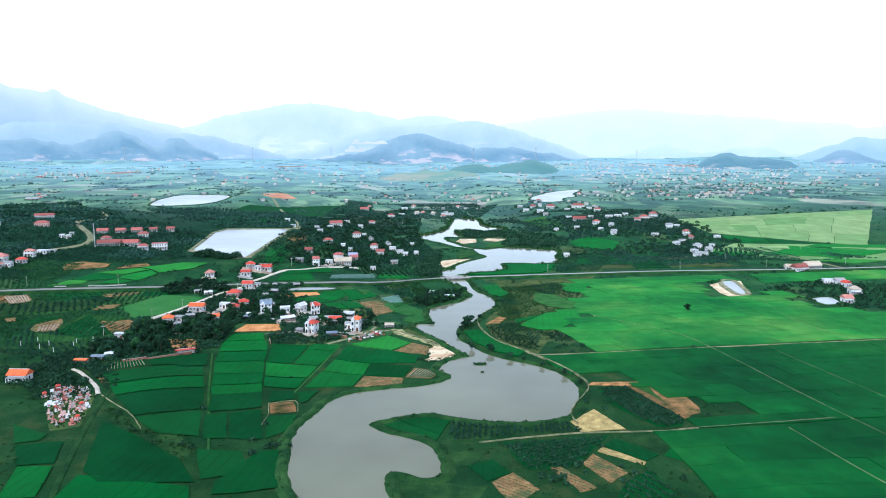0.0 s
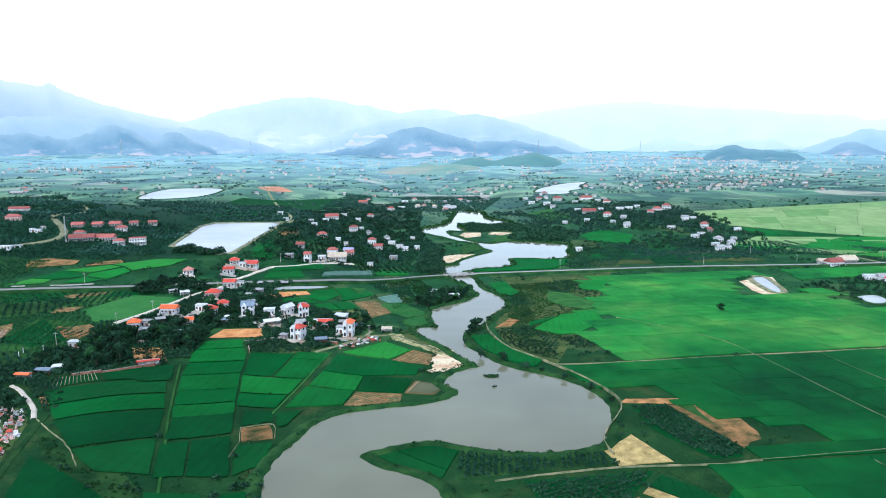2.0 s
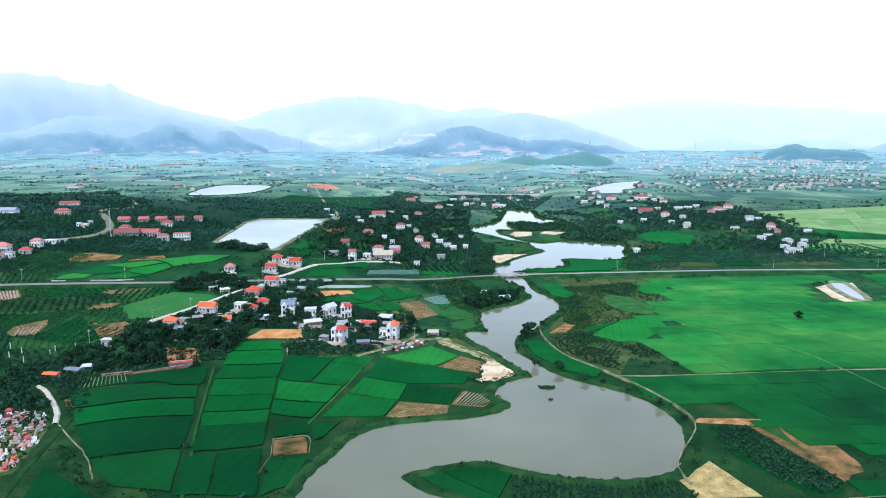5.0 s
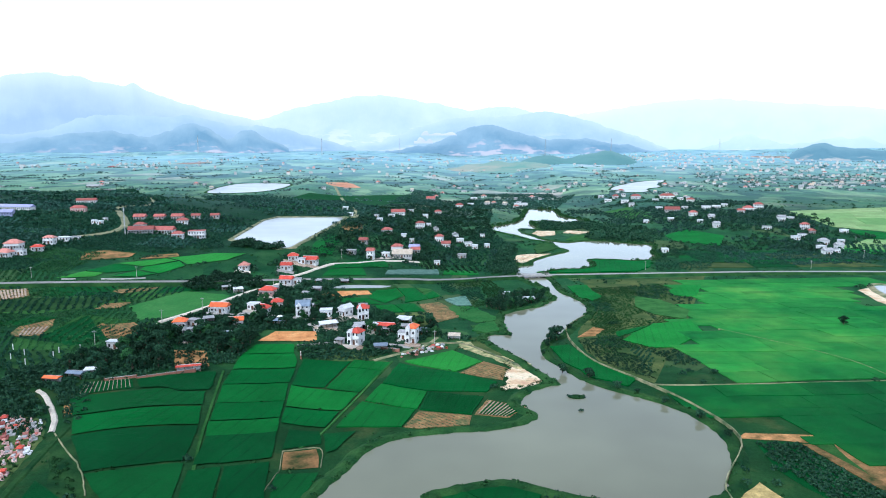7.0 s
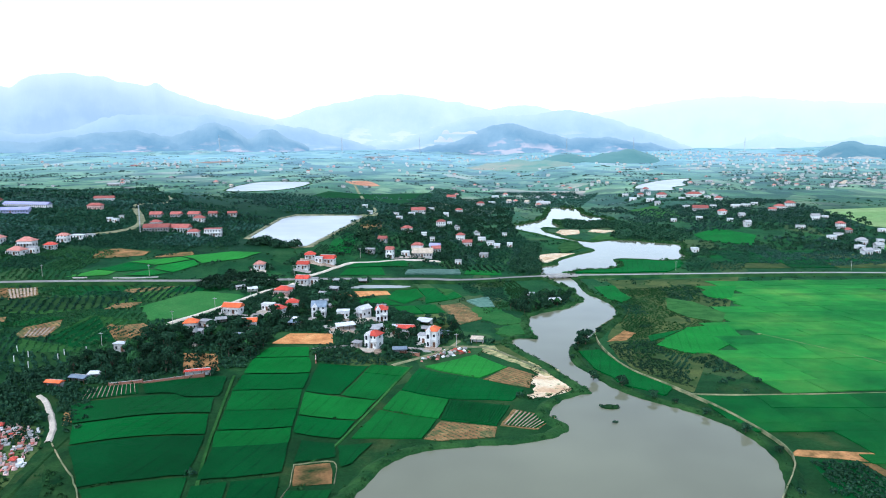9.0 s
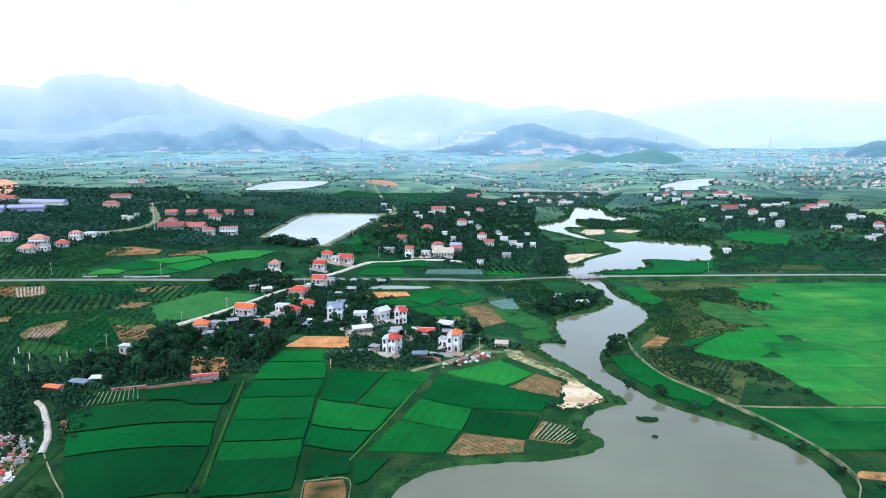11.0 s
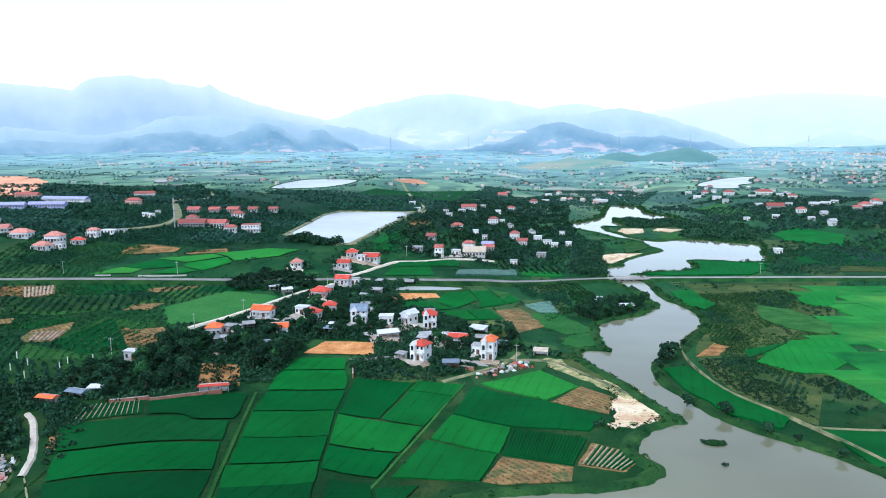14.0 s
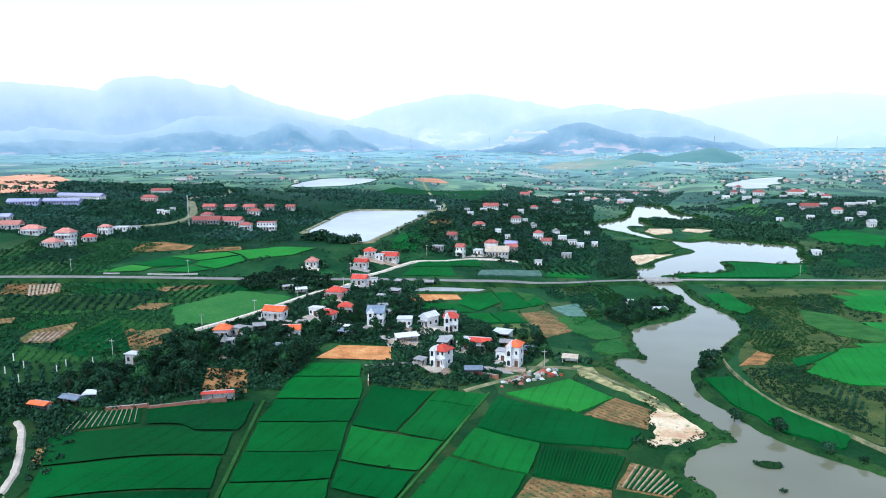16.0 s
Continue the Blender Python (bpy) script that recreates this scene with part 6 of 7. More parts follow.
stuff("orchard", [(94.9, 234.4), (106.2, 233.2), (115.3, 194.9), (112.7, 190.5), (103.9, 190.6), (96.3, 208.4), (93.5, 217.9)], 1.75, 72, 1.0, 36, 0.28, LEAF, "dark rows of fruit bushes", "orchard", lines=103, jitter=0.18)
stuff("orchard", [(76, 148), (87, 156), (88, 137), (70, 139)], 2.0, 176, 0.8, 30, 0.3, LEAF, "close dark rows of fruit trees", "orchard", lines=110, jitter=0.25)
stuff("grove", [(-125.6, 325), (-117, 374), (-100, 424), (-83, 410), (-70, 349), (-84, 338)], 4.4, 178, 2.0, 95, 0.175, LEAF, "dense dark village trees between houses", "trees", keep=0.8)
stuff("grove", [(-82, 387), (-62, 409), (-42, 391), (-10, 378), (-4, 350), (-22, 338), (-53, 336), (-67, 342)], 4.6, 179, 1.9, 95, 0.175, LEAF, "dense dark village trees between houses", "trees", keep=0.75)
stuff("grove", [(-158.4, 246.8), (-144.9, 283.5), (-123.1, 280.5), (-114.9, 245.9), (-137.1, 227.3)], 4.2, 180, 2.1, 95, 0.175, LEAF, "dense dark trees above the cemetery", "trees", keep=0.85)
stuff("scrub", [(112.5, 462.5), (132.8, 480.8), (140.8, 441.7), (154.8, 423.5), (133.3, 406.4), (113.9, 423.6)], 2.5, 181, 1.0, 24, 0.3, LEAF, "dark low bushes on waste ground", "bushes", keep=0.6, patchy=-0.1)
stuff("scrub", [(89.8, 325.5), (104.5, 333.3), (113.1, 313.5), (95.7, 308.6)], 1.9, 182, 0.8, 26, 0.3, LEAF, "dark low bushes at the field edge", "bushes", keep=0.9)
stuff("scrub", [(83, 455), (143, 476), (124, 416), (117, 364), (86, 318), (68, 325), (74, 377), (86, 410)], 1.6, 73, 0.6, 14, 0.36, REED, "rough low bushes on waste ground", "bushes", keep=0.85, patchy=-0.35)
stuff("scrub", [(61.5, 346.4), (79.3, 351.3), (83.5, 342.8), (88.6, 329.9), (97.5, 325.9), (81.8, 291.3), (73.4, 299.5), (66.5, 313.2), (62.9, 327.1)], 1.35, 183, 0.62, 16, 0.36, LEAF, "dense dark bushes along the river path", "bushes", keep=0.85, patchy=-0.3)
stuff("scrub", [(93.1, 473), (149.2, 492.2), (130.6, 444.8), (113.3, 437.6), (91.7, 388), (66, 356.3), (72.3, 386.1), (89.9, 424.6)], 2.2, 184, 0.7, 20, 0.34, LEAF_BRIGHT, "dark bushes on waste ground", "bushes", keep=0.45, patchy=0.12)
stuff("undergrowth", [(-146, 277.3), (-148.9, 246.6), (-134.7, 220.1), (-118.5, 224.1), (-108.6, 228.1), (-108.4, 236.7), (-113.9, 252.9), (-125.6, 263), (-133.8, 273.2)], 1.9, 185, 0.9, 22, 0.33, LEAF, "dark shrubs crowding the lane", "bushes", keep=0.8)
stuff("scrub", [(-101.6, 227.4), (-84, 204.5), (-63, 180.6), (-67.2, 163.9), (-91.3, 187.9), (-106.2, 213.5)], 1.8, 74, 0.6, 26, 0.3, REED, "weeds beside a footpath", "bushes", keep=0.6)
stuff("scrub", [(16, 348), (31, 325), (40, 306), (36, 304), (23, 322), (10, 341)], 2.0, 75, 0.8, 30, 0.3, LEAF_BRIGHT, "leafy shrubs above the river", "bushes", keep=0.7)
stuff("scrub", [(198, 369), (224, 369), (239, 341), (228, 333), (213, 346)], 2.2, 76, 0.7, 26, 0.3, LEAF, "dark weeds in the rice plain", "bushes", keep=0.8)
stuff("scrub", [(278, 429), (325, 455), (429, 429), (390, 351), (302, 364)], 4.5, 77, 1.6, 26, 0.3, LEAF, "dark bushes round farmsteads", "bushes", keep=0.7)
stuff("scrub", [(169, 572), (207, 674), (334, 644), (299, 546)], 5.5, 78, 1.8, 24, 0.3, LEAF, "dark bushes by the lake", "bushes", keep=0.6)

# reeds and bushes along the shores
for line, seed in ((left_shore, 81), (right_shore, 82)):
    r = random.Random(seed)
    pts, sizes = [], []
    for i in range(len(line) - 1):
        (ax, ay), (bx, by) = line[i], line[i + 1]
        d = math.hypot(bx - ax, by - ay)
        if d > 60 or d < 0.01 or 560 < ay < 800 and ax < 140:
            continue
        nx, ny = (ay - by) / d, (bx - ax) / d
        for k in range(max(1, int(d / 0.8))):
            if r.random() < 0.6:
                s, o = r.random(), r.uniform(0.2, 3.2)
                pts.append((ax + (bx - ax) * s + nx * o, ay + (by - ay) * s + ny * o, 0.5))
                sizes.append(r.choice((0.35, 0.45, 0.55, 0.9)) * (1 + max(ay - 250, 0) / 350))
    tagged(new("shore_reeds", leaf_mesh("shore_reeds", pts, sizes, 18, 0.32, seed, REED)), "reeds and low bushes lining the river", "reeds", kind="stuff")

# weeds, hedges and single bushes over all land that is not planted
BOXES = [(min(p[0] for p in q), max(p[0] for p in q), min(p[1] for p in q), max(p[1] for p in q), q) for q in PLOTS]


def planted(x, y):
    return any(a < x < b and c < y < d and inside(x, y, q) for a, b, c, d, q in BOXES)


r = random.Random(87)
weeds, bushes = [], []
for k in range(15000):
    y = 110 + 900 * r.random() ** 1.3
    x = r.uniform(-0.75, 0.8) * (y + 60)
    clump = noise.noise((x / 28, y / 28, 4))
    if clump > -0.05 and not planted(x, y) and not wet(x, y) and clear_of_houses(x, y, 0.5):
        (bushes if clump > 0.3 and r.random() < 0.5 else weeds).append((x, y, rise(x, y)))
tagged(new("weeds", leaf_mesh("weeds", weeds, [0.35 + 0.35 * r.random() + p[1] / 1500 for p in weeds], 9, 0.38, 88, REED, 0.5)), "tufts of weeds and tall grass on fallow land", "weeds", kind="stuff")
tagged(new("bushes", leaf_mesh("bushes", bushes, [0.8 + 0.7 * r.random() + p[1] / 900 for p in bushes], 30, 0.27, 89, LEAF)), "scattered dark bushes on fallow land", "bushes", kind="stuff")

r = random.Random(141)
VILLAGE = [(-125.6, 325), (-117, 374), (-100, 424), (-60, 440), (-42, 391), (-5, 382), (0, 354), (-14, 346), (-22, 318), (-27, 314), (-48.9, 307.7), (-56.8, 310.3), (-61.9, 322.6), (-56, 330.9), (-57, 345), (-80, 342), (-81.2, 294.6), (-89.2, 288.3), (-102.8, 281.3), (-107.8, 273.8), (-124.6, 269.2), (-144.2, 278.5)]
under = [(x, y, rise(x, y)) for x, y in scatter(VILLAGE, 2.1, 142) if clear_of_houses(x, y, 0.4) and not planted(x, y)]
tagged(new("undergrowth", leaf_mesh("undergrowth", under, [r.choice((0.8, 1.0, 1.2, 1.5)) for _ in under], 20, 0.32, 143, LEAF)), "dark shrubs and saplings under the village trees", "bushes", kind="stuff")
terrace = [(x, y, rise(x, y)) for x, y in scatter([(-107.1, 304.4), (-95.5, 306.9), (-88.4, 289.7), (-99.3, 285.1)], 2.3, 144) if r.random() < 0.7]
tagged(new("terrace_shrubs", leaf_mesh("terrace_shrubs", terrace, [r.choice((0.5, 0.8, 1.1, 1.4)) for _ in terrace], 26, 0.3, 145, LEAF)), "round shrubs planted on an orange terrace", "bushes", kind="stuff")


def hugging(houses, seed, count, material):
    """Garden trees close round each house, lower towards its front."""
    r = random.Random(seed)
    pts, sizes = [], []
    for x, y, w, d in houses:
        big = 1.3 + min(y, 900) / 480
        for k in range(12):
            a = r.uniform(0, 6.28)
            px, py = x + (w / 2 + big * r.uniform(0.5, 1.6)) * math.cos(a), y + (d / 2 + big * r.uniform(0.6, 1.8)) * math.sin(a)
            if not wet(px, py) and not planted(px, py) and not on_lane(px, py) and clear_of_houses(px, py, -0.6):
                pts.append((px, py, rise(px, py)))
                sizes.append(big * r.uniform(0.6, 1.0) * (0.6 if py < y else 1.1))
    return pts, leaf_mesh("garden_trees", pts, sizes, count, 0.36, seed, material)


spit = [(21.6, 281.8), (24.8, 290.3), (24.5, 298), (27.6, 308.1), (25.8, 315.3), (29, 316.6), (33.8, 307.5), (36.5, 301.4), (40.3, 295.1), (35.8, 287.9), (29.8, 282.7), (23.7, 279.7)]
fringe = []
for k in range(220):
    i = r.randrange(len(spit))
    x, y = lerp(spit[i], spit[(i + 1) % len(spit)], r.random())
    x, y = x + r.gauss(0, 1.1), y + r.gauss(0, 1.1)
    fringe.append((x, y, rise(x, y) + 0.1))
tagged(new("bank_weeds", leaf_mesh("bank_weeds", fringe, [r.uniform(0.2, 0.45) for _ in fringe], 16, 0.34, 147, REED)), "weeds and tufts creeping over the sand", "weeds", kind="stuff")
pts, me = hugging(HOUSES_AT, 151, 16, LEAF)
tagged(new("garden_trees", me), "dark garden trees and shrubs close round houses", "trees", kind="stuff")

# far hedges and woods over the plain, with gaps
r = random.Random(90)
hedges = {"near": ([], []), "far": ([], [])}
for k in range(900):
    y = 620 + 3900 * r.random() ** 1.45
    x = r.uniform(-0.75, 0.85) * y
    a, n = r.uniform(-0.5, 0.5) + (1.57 if r.random() < 0.25 else 0), r.randint(4, 16)
    for j in range(n):
        px, py = x + math.cos(a) * j * 6 + r.uniform(-4, 4), y + math.sin(a) * j * 6 + r.uniform(-5, 5)
        if not wet(px, py) and not (360 < px < 900 and 620 < py < 1190) and not (40 < px < 260 and 520 < py < 900) and py > 560:
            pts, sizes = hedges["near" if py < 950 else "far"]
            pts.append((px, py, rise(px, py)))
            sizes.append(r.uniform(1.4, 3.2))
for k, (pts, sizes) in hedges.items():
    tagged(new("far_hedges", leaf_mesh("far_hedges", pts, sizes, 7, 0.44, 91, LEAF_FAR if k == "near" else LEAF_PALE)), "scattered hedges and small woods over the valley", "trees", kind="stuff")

# ---------------------------------------------------------------- far villages
KINDS = []
for w, d, s, kind, rc, wc in ((11, 9, 1.3, "hip", "pink", "white"), (9, 8, 1.7, "gable", "tan", "white"), (12, 8, 1.0, "flat", "white", "white"), (9, 9, 2.0, "flat", "grey", "white"), (13, 8, 1.0, "gable", "grey", "white")):
    word = "two-storey" if s > 1.5 else "single-storey"
    t = thing("farmhouse", f"far {word} white farmhouse with {ROOF_WORDS[rc]} {KIND_WORDS[kind]}", "house", "far village houses")
    h = 3.3 * s + 0.3
    part("wall", boxed(-w / 2, w / 2, -d / 2, d / 2, -0.5, h), FAR_PAINT, t)
    part("roof", roof_mesh(w, d, kind, h), ROOF[rc], t)
    for k in (-1, 1):
        part("window", boxed(k * w / 4 - 0.8, k * w / 4 + 0.8, -d / 2 - 0.06, -d / 2, h - 2.4, h - 0.9), GLASS, t)
    t.matrix_world = pose(300 + 32 * len(KINDS), 985, 0)
    KINDS.append(t)
HAMLETS = [(620, 1380, 260, 130, 75), (130, 1430, 230, 160, 26), (360, 1130, 120, 90, 22), (860, 1650, 330, 200, 80), (-460, 1250, 260, 160, 14), (80, 1120, 60, 90, 10)]
r = random.Random(95)
for cx, cy, sx, sy, n in HAMLETS:
    for k in range(n):
        x, y = cx + r.gauss(0, sx * 0.6), cy + r.gauss(0, sy * 0.6)
        if y > 600 and not wet(x, y) and not wet(x, y + 14) and not (360 < x < 900 and 620 < y < 1190) and clear_of_houses(x, y, 3):
            t = copy_thing(r.choice(KINDS), pose(x, y, rise(x, y), 0, 0, r.uniform(-40, 40)))
            k = r.uniform(0.5, 0.72)
            t.scale = (k, k, k * r.uniform(0.9, 1.15))
            HOUSES_AT.append((x, y, 9, 8))

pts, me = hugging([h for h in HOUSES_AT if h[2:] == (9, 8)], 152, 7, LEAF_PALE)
tagged(new("garden_trees", me), "haze-paled trees close round far farmhouses", "trees", kind="stuff")

# the farthest hamlets: too many and too small to tell one by one
bm, walls = bmesh.new(), 0
for cx, cy, sx, sy, n in ((1100, 2150, 520, 330, 130), (1500, 2900, 560, 400, 130), (-260, 2200, 620, 350, 60), (330, 3100, 900, 420, 110), (-1100, 2300, 400, 400, 50), (900, 3300, 700, 300, 130)):
    for k in range(n):
        x, y = cx + r.gauss(0, sx * 0.6), cy + r.gauss(0, sy * 0.6)
        if not 1600 < y < 4300:
            continue
        w, d, h, z, turn = r.uniform(2.2, 4.6), r.uniform(2.2, 3.6), r.uniform(3, 6), rise(x, y), r.uniform(-0.6, 0.6)
        m = Matrix.Translation((x, y, z)) @ Matrix.Rotation(turn, 4, "Z")
        body = [bm.verts.new(m @ Vector(p)) for p in ((-w, -d, -1), (w, -d, -1), (w, d, -1), (-w, d, -1), (-w, -d, h), (w, -d, h), (w, d, h), (-w, d, h), (-w * 0.9, 0, h + 1.6), (w * 0.9, 0, h + 1.6))]
        for f in ((0, 1, 5, 4), (1, 2, 6, 5), (2, 3, 7, 6), (3, 0, 4, 7)):
            bm.faces.new([body[i] for i in f])
        slot = 1 if r.random() < 0.15 else 2
        for f in ((4, 5, 9, 8), (5, 6, 9), (6, 7, 8, 9), (7, 4, 8)):
            bm.faces.new([body[i] for i in f]).material_index = slot
me = mesh_of(bm, "far_houses", FAR_PAINT)
me.materials.append(ROOF["pink"])
me.materials.append(CONCRETE)
tagged(new("far_houses", me), "tiny white houses of far hamlets over the plain", "houses", kind="stuff")

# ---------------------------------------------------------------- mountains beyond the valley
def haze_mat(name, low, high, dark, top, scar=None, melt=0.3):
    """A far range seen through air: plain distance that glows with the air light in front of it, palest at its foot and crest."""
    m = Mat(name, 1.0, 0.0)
    # slopes turned to the sun are painted slightly lighter in the glow
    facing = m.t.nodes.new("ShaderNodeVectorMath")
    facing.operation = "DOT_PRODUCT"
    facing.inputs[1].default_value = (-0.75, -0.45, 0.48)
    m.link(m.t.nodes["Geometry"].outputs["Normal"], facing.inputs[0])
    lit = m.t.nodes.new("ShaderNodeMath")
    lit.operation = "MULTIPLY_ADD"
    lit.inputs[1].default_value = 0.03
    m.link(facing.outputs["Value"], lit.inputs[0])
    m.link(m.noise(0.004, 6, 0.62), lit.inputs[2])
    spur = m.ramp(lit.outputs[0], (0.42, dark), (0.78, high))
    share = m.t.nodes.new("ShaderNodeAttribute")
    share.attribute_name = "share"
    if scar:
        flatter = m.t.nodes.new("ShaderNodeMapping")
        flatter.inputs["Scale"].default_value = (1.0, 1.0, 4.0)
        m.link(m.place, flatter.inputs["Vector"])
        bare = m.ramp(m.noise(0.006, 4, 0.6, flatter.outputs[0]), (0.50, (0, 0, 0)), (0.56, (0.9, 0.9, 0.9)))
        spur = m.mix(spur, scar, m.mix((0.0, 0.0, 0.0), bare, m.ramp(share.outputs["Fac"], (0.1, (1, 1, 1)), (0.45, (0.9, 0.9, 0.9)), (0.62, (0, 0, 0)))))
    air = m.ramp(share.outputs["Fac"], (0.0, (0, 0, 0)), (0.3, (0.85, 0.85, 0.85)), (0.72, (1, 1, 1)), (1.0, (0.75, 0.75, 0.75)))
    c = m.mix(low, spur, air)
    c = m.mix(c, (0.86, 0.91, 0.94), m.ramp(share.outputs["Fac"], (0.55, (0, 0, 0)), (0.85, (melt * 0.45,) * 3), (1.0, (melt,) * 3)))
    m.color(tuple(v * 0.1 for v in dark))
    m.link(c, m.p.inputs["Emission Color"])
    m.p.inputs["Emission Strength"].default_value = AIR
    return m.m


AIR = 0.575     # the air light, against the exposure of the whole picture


def ridge(name, points, depth, material, label, rough=12, base=0):
    """A range of hills: crest heights along bearings, falling to the plain in spurs towards the viewer."""
    bm, rows, shares = bmesh.new(), [], []
    crest = spline(points, 18)
    for i, (bearing, high) in enumerate(crest):
        row = []
        a = radians(bearing)
        for k in range(25):
            f = k / 24
            dist = depth - 700 * (1 - f) * (0.6 if depth < 4300 else 0.4)
            n = noise.fractal((90 + bearing * 0.55 + 0.7 * f, f * 1.6, depth * 0.01), 0.8, 2.0, 5)
            z = base + (high - base) * f ** 1.15 * (1 + (0.7 if depth < 4500 else 0.22) * n * (1 - f)) + rough * noise.fractal((90 + bearing * 0.9, f * 2, depth * 0.013), 0.9, 2.0, 5) * f
            row.append(bm.verts.new((dist * math.sin(a), dist * math.cos(a), z if k else base - (20 if base < 50 else 0))))
        rows.append(row)
        shares += [k / 24 for k in range(25)]
    for a, b in zip(rows, rows[1:]):
        for k in range(24):
            bm.faces.new((a[k], b[k], b[k + 1], a[k + 1]))
    for f in bm.faces:
        f.smooth = True
    me = mesh_of(bm, name, material)
    me.attributes.new("share", "FLOAT", "POINT").data.foreach_set("value", shares)
    return tagged(new(name, me), label, "mountains", kind="structure")


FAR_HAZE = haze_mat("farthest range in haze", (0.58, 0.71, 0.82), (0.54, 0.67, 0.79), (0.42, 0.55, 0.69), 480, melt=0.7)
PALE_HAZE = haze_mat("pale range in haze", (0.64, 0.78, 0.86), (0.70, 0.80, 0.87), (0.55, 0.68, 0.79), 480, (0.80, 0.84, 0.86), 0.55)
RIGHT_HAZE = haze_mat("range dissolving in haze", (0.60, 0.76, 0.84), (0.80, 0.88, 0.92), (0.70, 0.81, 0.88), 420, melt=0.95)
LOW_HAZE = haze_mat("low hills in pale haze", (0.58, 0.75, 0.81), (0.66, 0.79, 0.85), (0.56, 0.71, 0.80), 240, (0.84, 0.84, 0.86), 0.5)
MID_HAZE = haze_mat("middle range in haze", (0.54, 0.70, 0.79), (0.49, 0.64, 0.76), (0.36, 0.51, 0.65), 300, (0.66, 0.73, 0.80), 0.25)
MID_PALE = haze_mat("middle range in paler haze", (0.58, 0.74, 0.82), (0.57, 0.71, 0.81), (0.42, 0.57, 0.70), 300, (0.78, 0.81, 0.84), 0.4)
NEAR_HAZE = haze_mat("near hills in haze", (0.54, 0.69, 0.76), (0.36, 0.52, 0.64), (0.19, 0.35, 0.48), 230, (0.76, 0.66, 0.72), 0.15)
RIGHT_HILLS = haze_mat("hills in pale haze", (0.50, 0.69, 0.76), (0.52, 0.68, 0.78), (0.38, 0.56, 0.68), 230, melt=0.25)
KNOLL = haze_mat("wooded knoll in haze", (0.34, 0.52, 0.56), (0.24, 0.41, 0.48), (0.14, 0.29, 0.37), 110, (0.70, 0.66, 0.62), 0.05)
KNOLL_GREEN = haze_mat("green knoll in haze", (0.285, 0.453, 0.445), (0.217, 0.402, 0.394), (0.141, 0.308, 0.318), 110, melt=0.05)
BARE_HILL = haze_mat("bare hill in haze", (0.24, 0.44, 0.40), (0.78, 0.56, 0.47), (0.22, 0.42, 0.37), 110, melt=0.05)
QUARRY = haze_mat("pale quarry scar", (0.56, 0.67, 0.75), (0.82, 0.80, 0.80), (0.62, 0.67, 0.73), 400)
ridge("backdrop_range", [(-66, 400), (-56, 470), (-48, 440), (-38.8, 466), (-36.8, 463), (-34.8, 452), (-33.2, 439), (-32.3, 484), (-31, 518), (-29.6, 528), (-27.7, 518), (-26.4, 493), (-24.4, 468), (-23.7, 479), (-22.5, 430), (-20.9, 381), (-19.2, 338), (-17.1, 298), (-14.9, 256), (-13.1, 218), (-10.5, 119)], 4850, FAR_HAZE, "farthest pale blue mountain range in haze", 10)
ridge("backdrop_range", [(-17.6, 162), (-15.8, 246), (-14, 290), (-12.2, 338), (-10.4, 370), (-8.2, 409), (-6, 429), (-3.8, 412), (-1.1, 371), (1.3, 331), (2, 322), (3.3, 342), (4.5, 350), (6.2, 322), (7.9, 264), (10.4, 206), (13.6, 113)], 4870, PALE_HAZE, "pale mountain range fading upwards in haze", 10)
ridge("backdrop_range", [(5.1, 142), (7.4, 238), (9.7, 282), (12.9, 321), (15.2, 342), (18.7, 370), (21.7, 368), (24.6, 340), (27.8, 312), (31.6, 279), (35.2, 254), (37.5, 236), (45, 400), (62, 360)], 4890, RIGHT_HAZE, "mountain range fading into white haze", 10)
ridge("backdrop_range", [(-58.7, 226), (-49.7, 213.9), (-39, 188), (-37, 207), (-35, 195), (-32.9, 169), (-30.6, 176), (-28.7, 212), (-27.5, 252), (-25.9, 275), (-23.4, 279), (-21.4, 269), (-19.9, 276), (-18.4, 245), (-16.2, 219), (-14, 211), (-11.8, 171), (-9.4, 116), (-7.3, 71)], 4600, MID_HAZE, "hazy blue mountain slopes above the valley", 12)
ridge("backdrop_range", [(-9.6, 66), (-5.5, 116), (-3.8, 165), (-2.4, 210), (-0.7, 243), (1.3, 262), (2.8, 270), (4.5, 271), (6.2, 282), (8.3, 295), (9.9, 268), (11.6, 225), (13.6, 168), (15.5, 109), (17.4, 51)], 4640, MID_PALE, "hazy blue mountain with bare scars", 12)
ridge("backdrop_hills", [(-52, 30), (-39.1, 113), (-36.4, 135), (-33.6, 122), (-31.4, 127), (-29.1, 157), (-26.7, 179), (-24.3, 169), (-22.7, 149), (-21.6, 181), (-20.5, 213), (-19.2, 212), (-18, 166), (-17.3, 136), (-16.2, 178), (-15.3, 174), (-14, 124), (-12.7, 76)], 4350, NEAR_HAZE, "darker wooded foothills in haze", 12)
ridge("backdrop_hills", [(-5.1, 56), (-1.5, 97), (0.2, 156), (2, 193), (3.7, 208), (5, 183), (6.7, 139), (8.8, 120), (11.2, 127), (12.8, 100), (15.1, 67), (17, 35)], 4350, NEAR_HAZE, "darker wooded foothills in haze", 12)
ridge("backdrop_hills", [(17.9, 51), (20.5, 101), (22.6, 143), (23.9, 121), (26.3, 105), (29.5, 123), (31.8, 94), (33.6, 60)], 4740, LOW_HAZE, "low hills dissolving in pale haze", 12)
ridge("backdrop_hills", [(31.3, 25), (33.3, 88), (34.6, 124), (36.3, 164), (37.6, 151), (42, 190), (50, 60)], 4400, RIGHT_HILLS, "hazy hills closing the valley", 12)
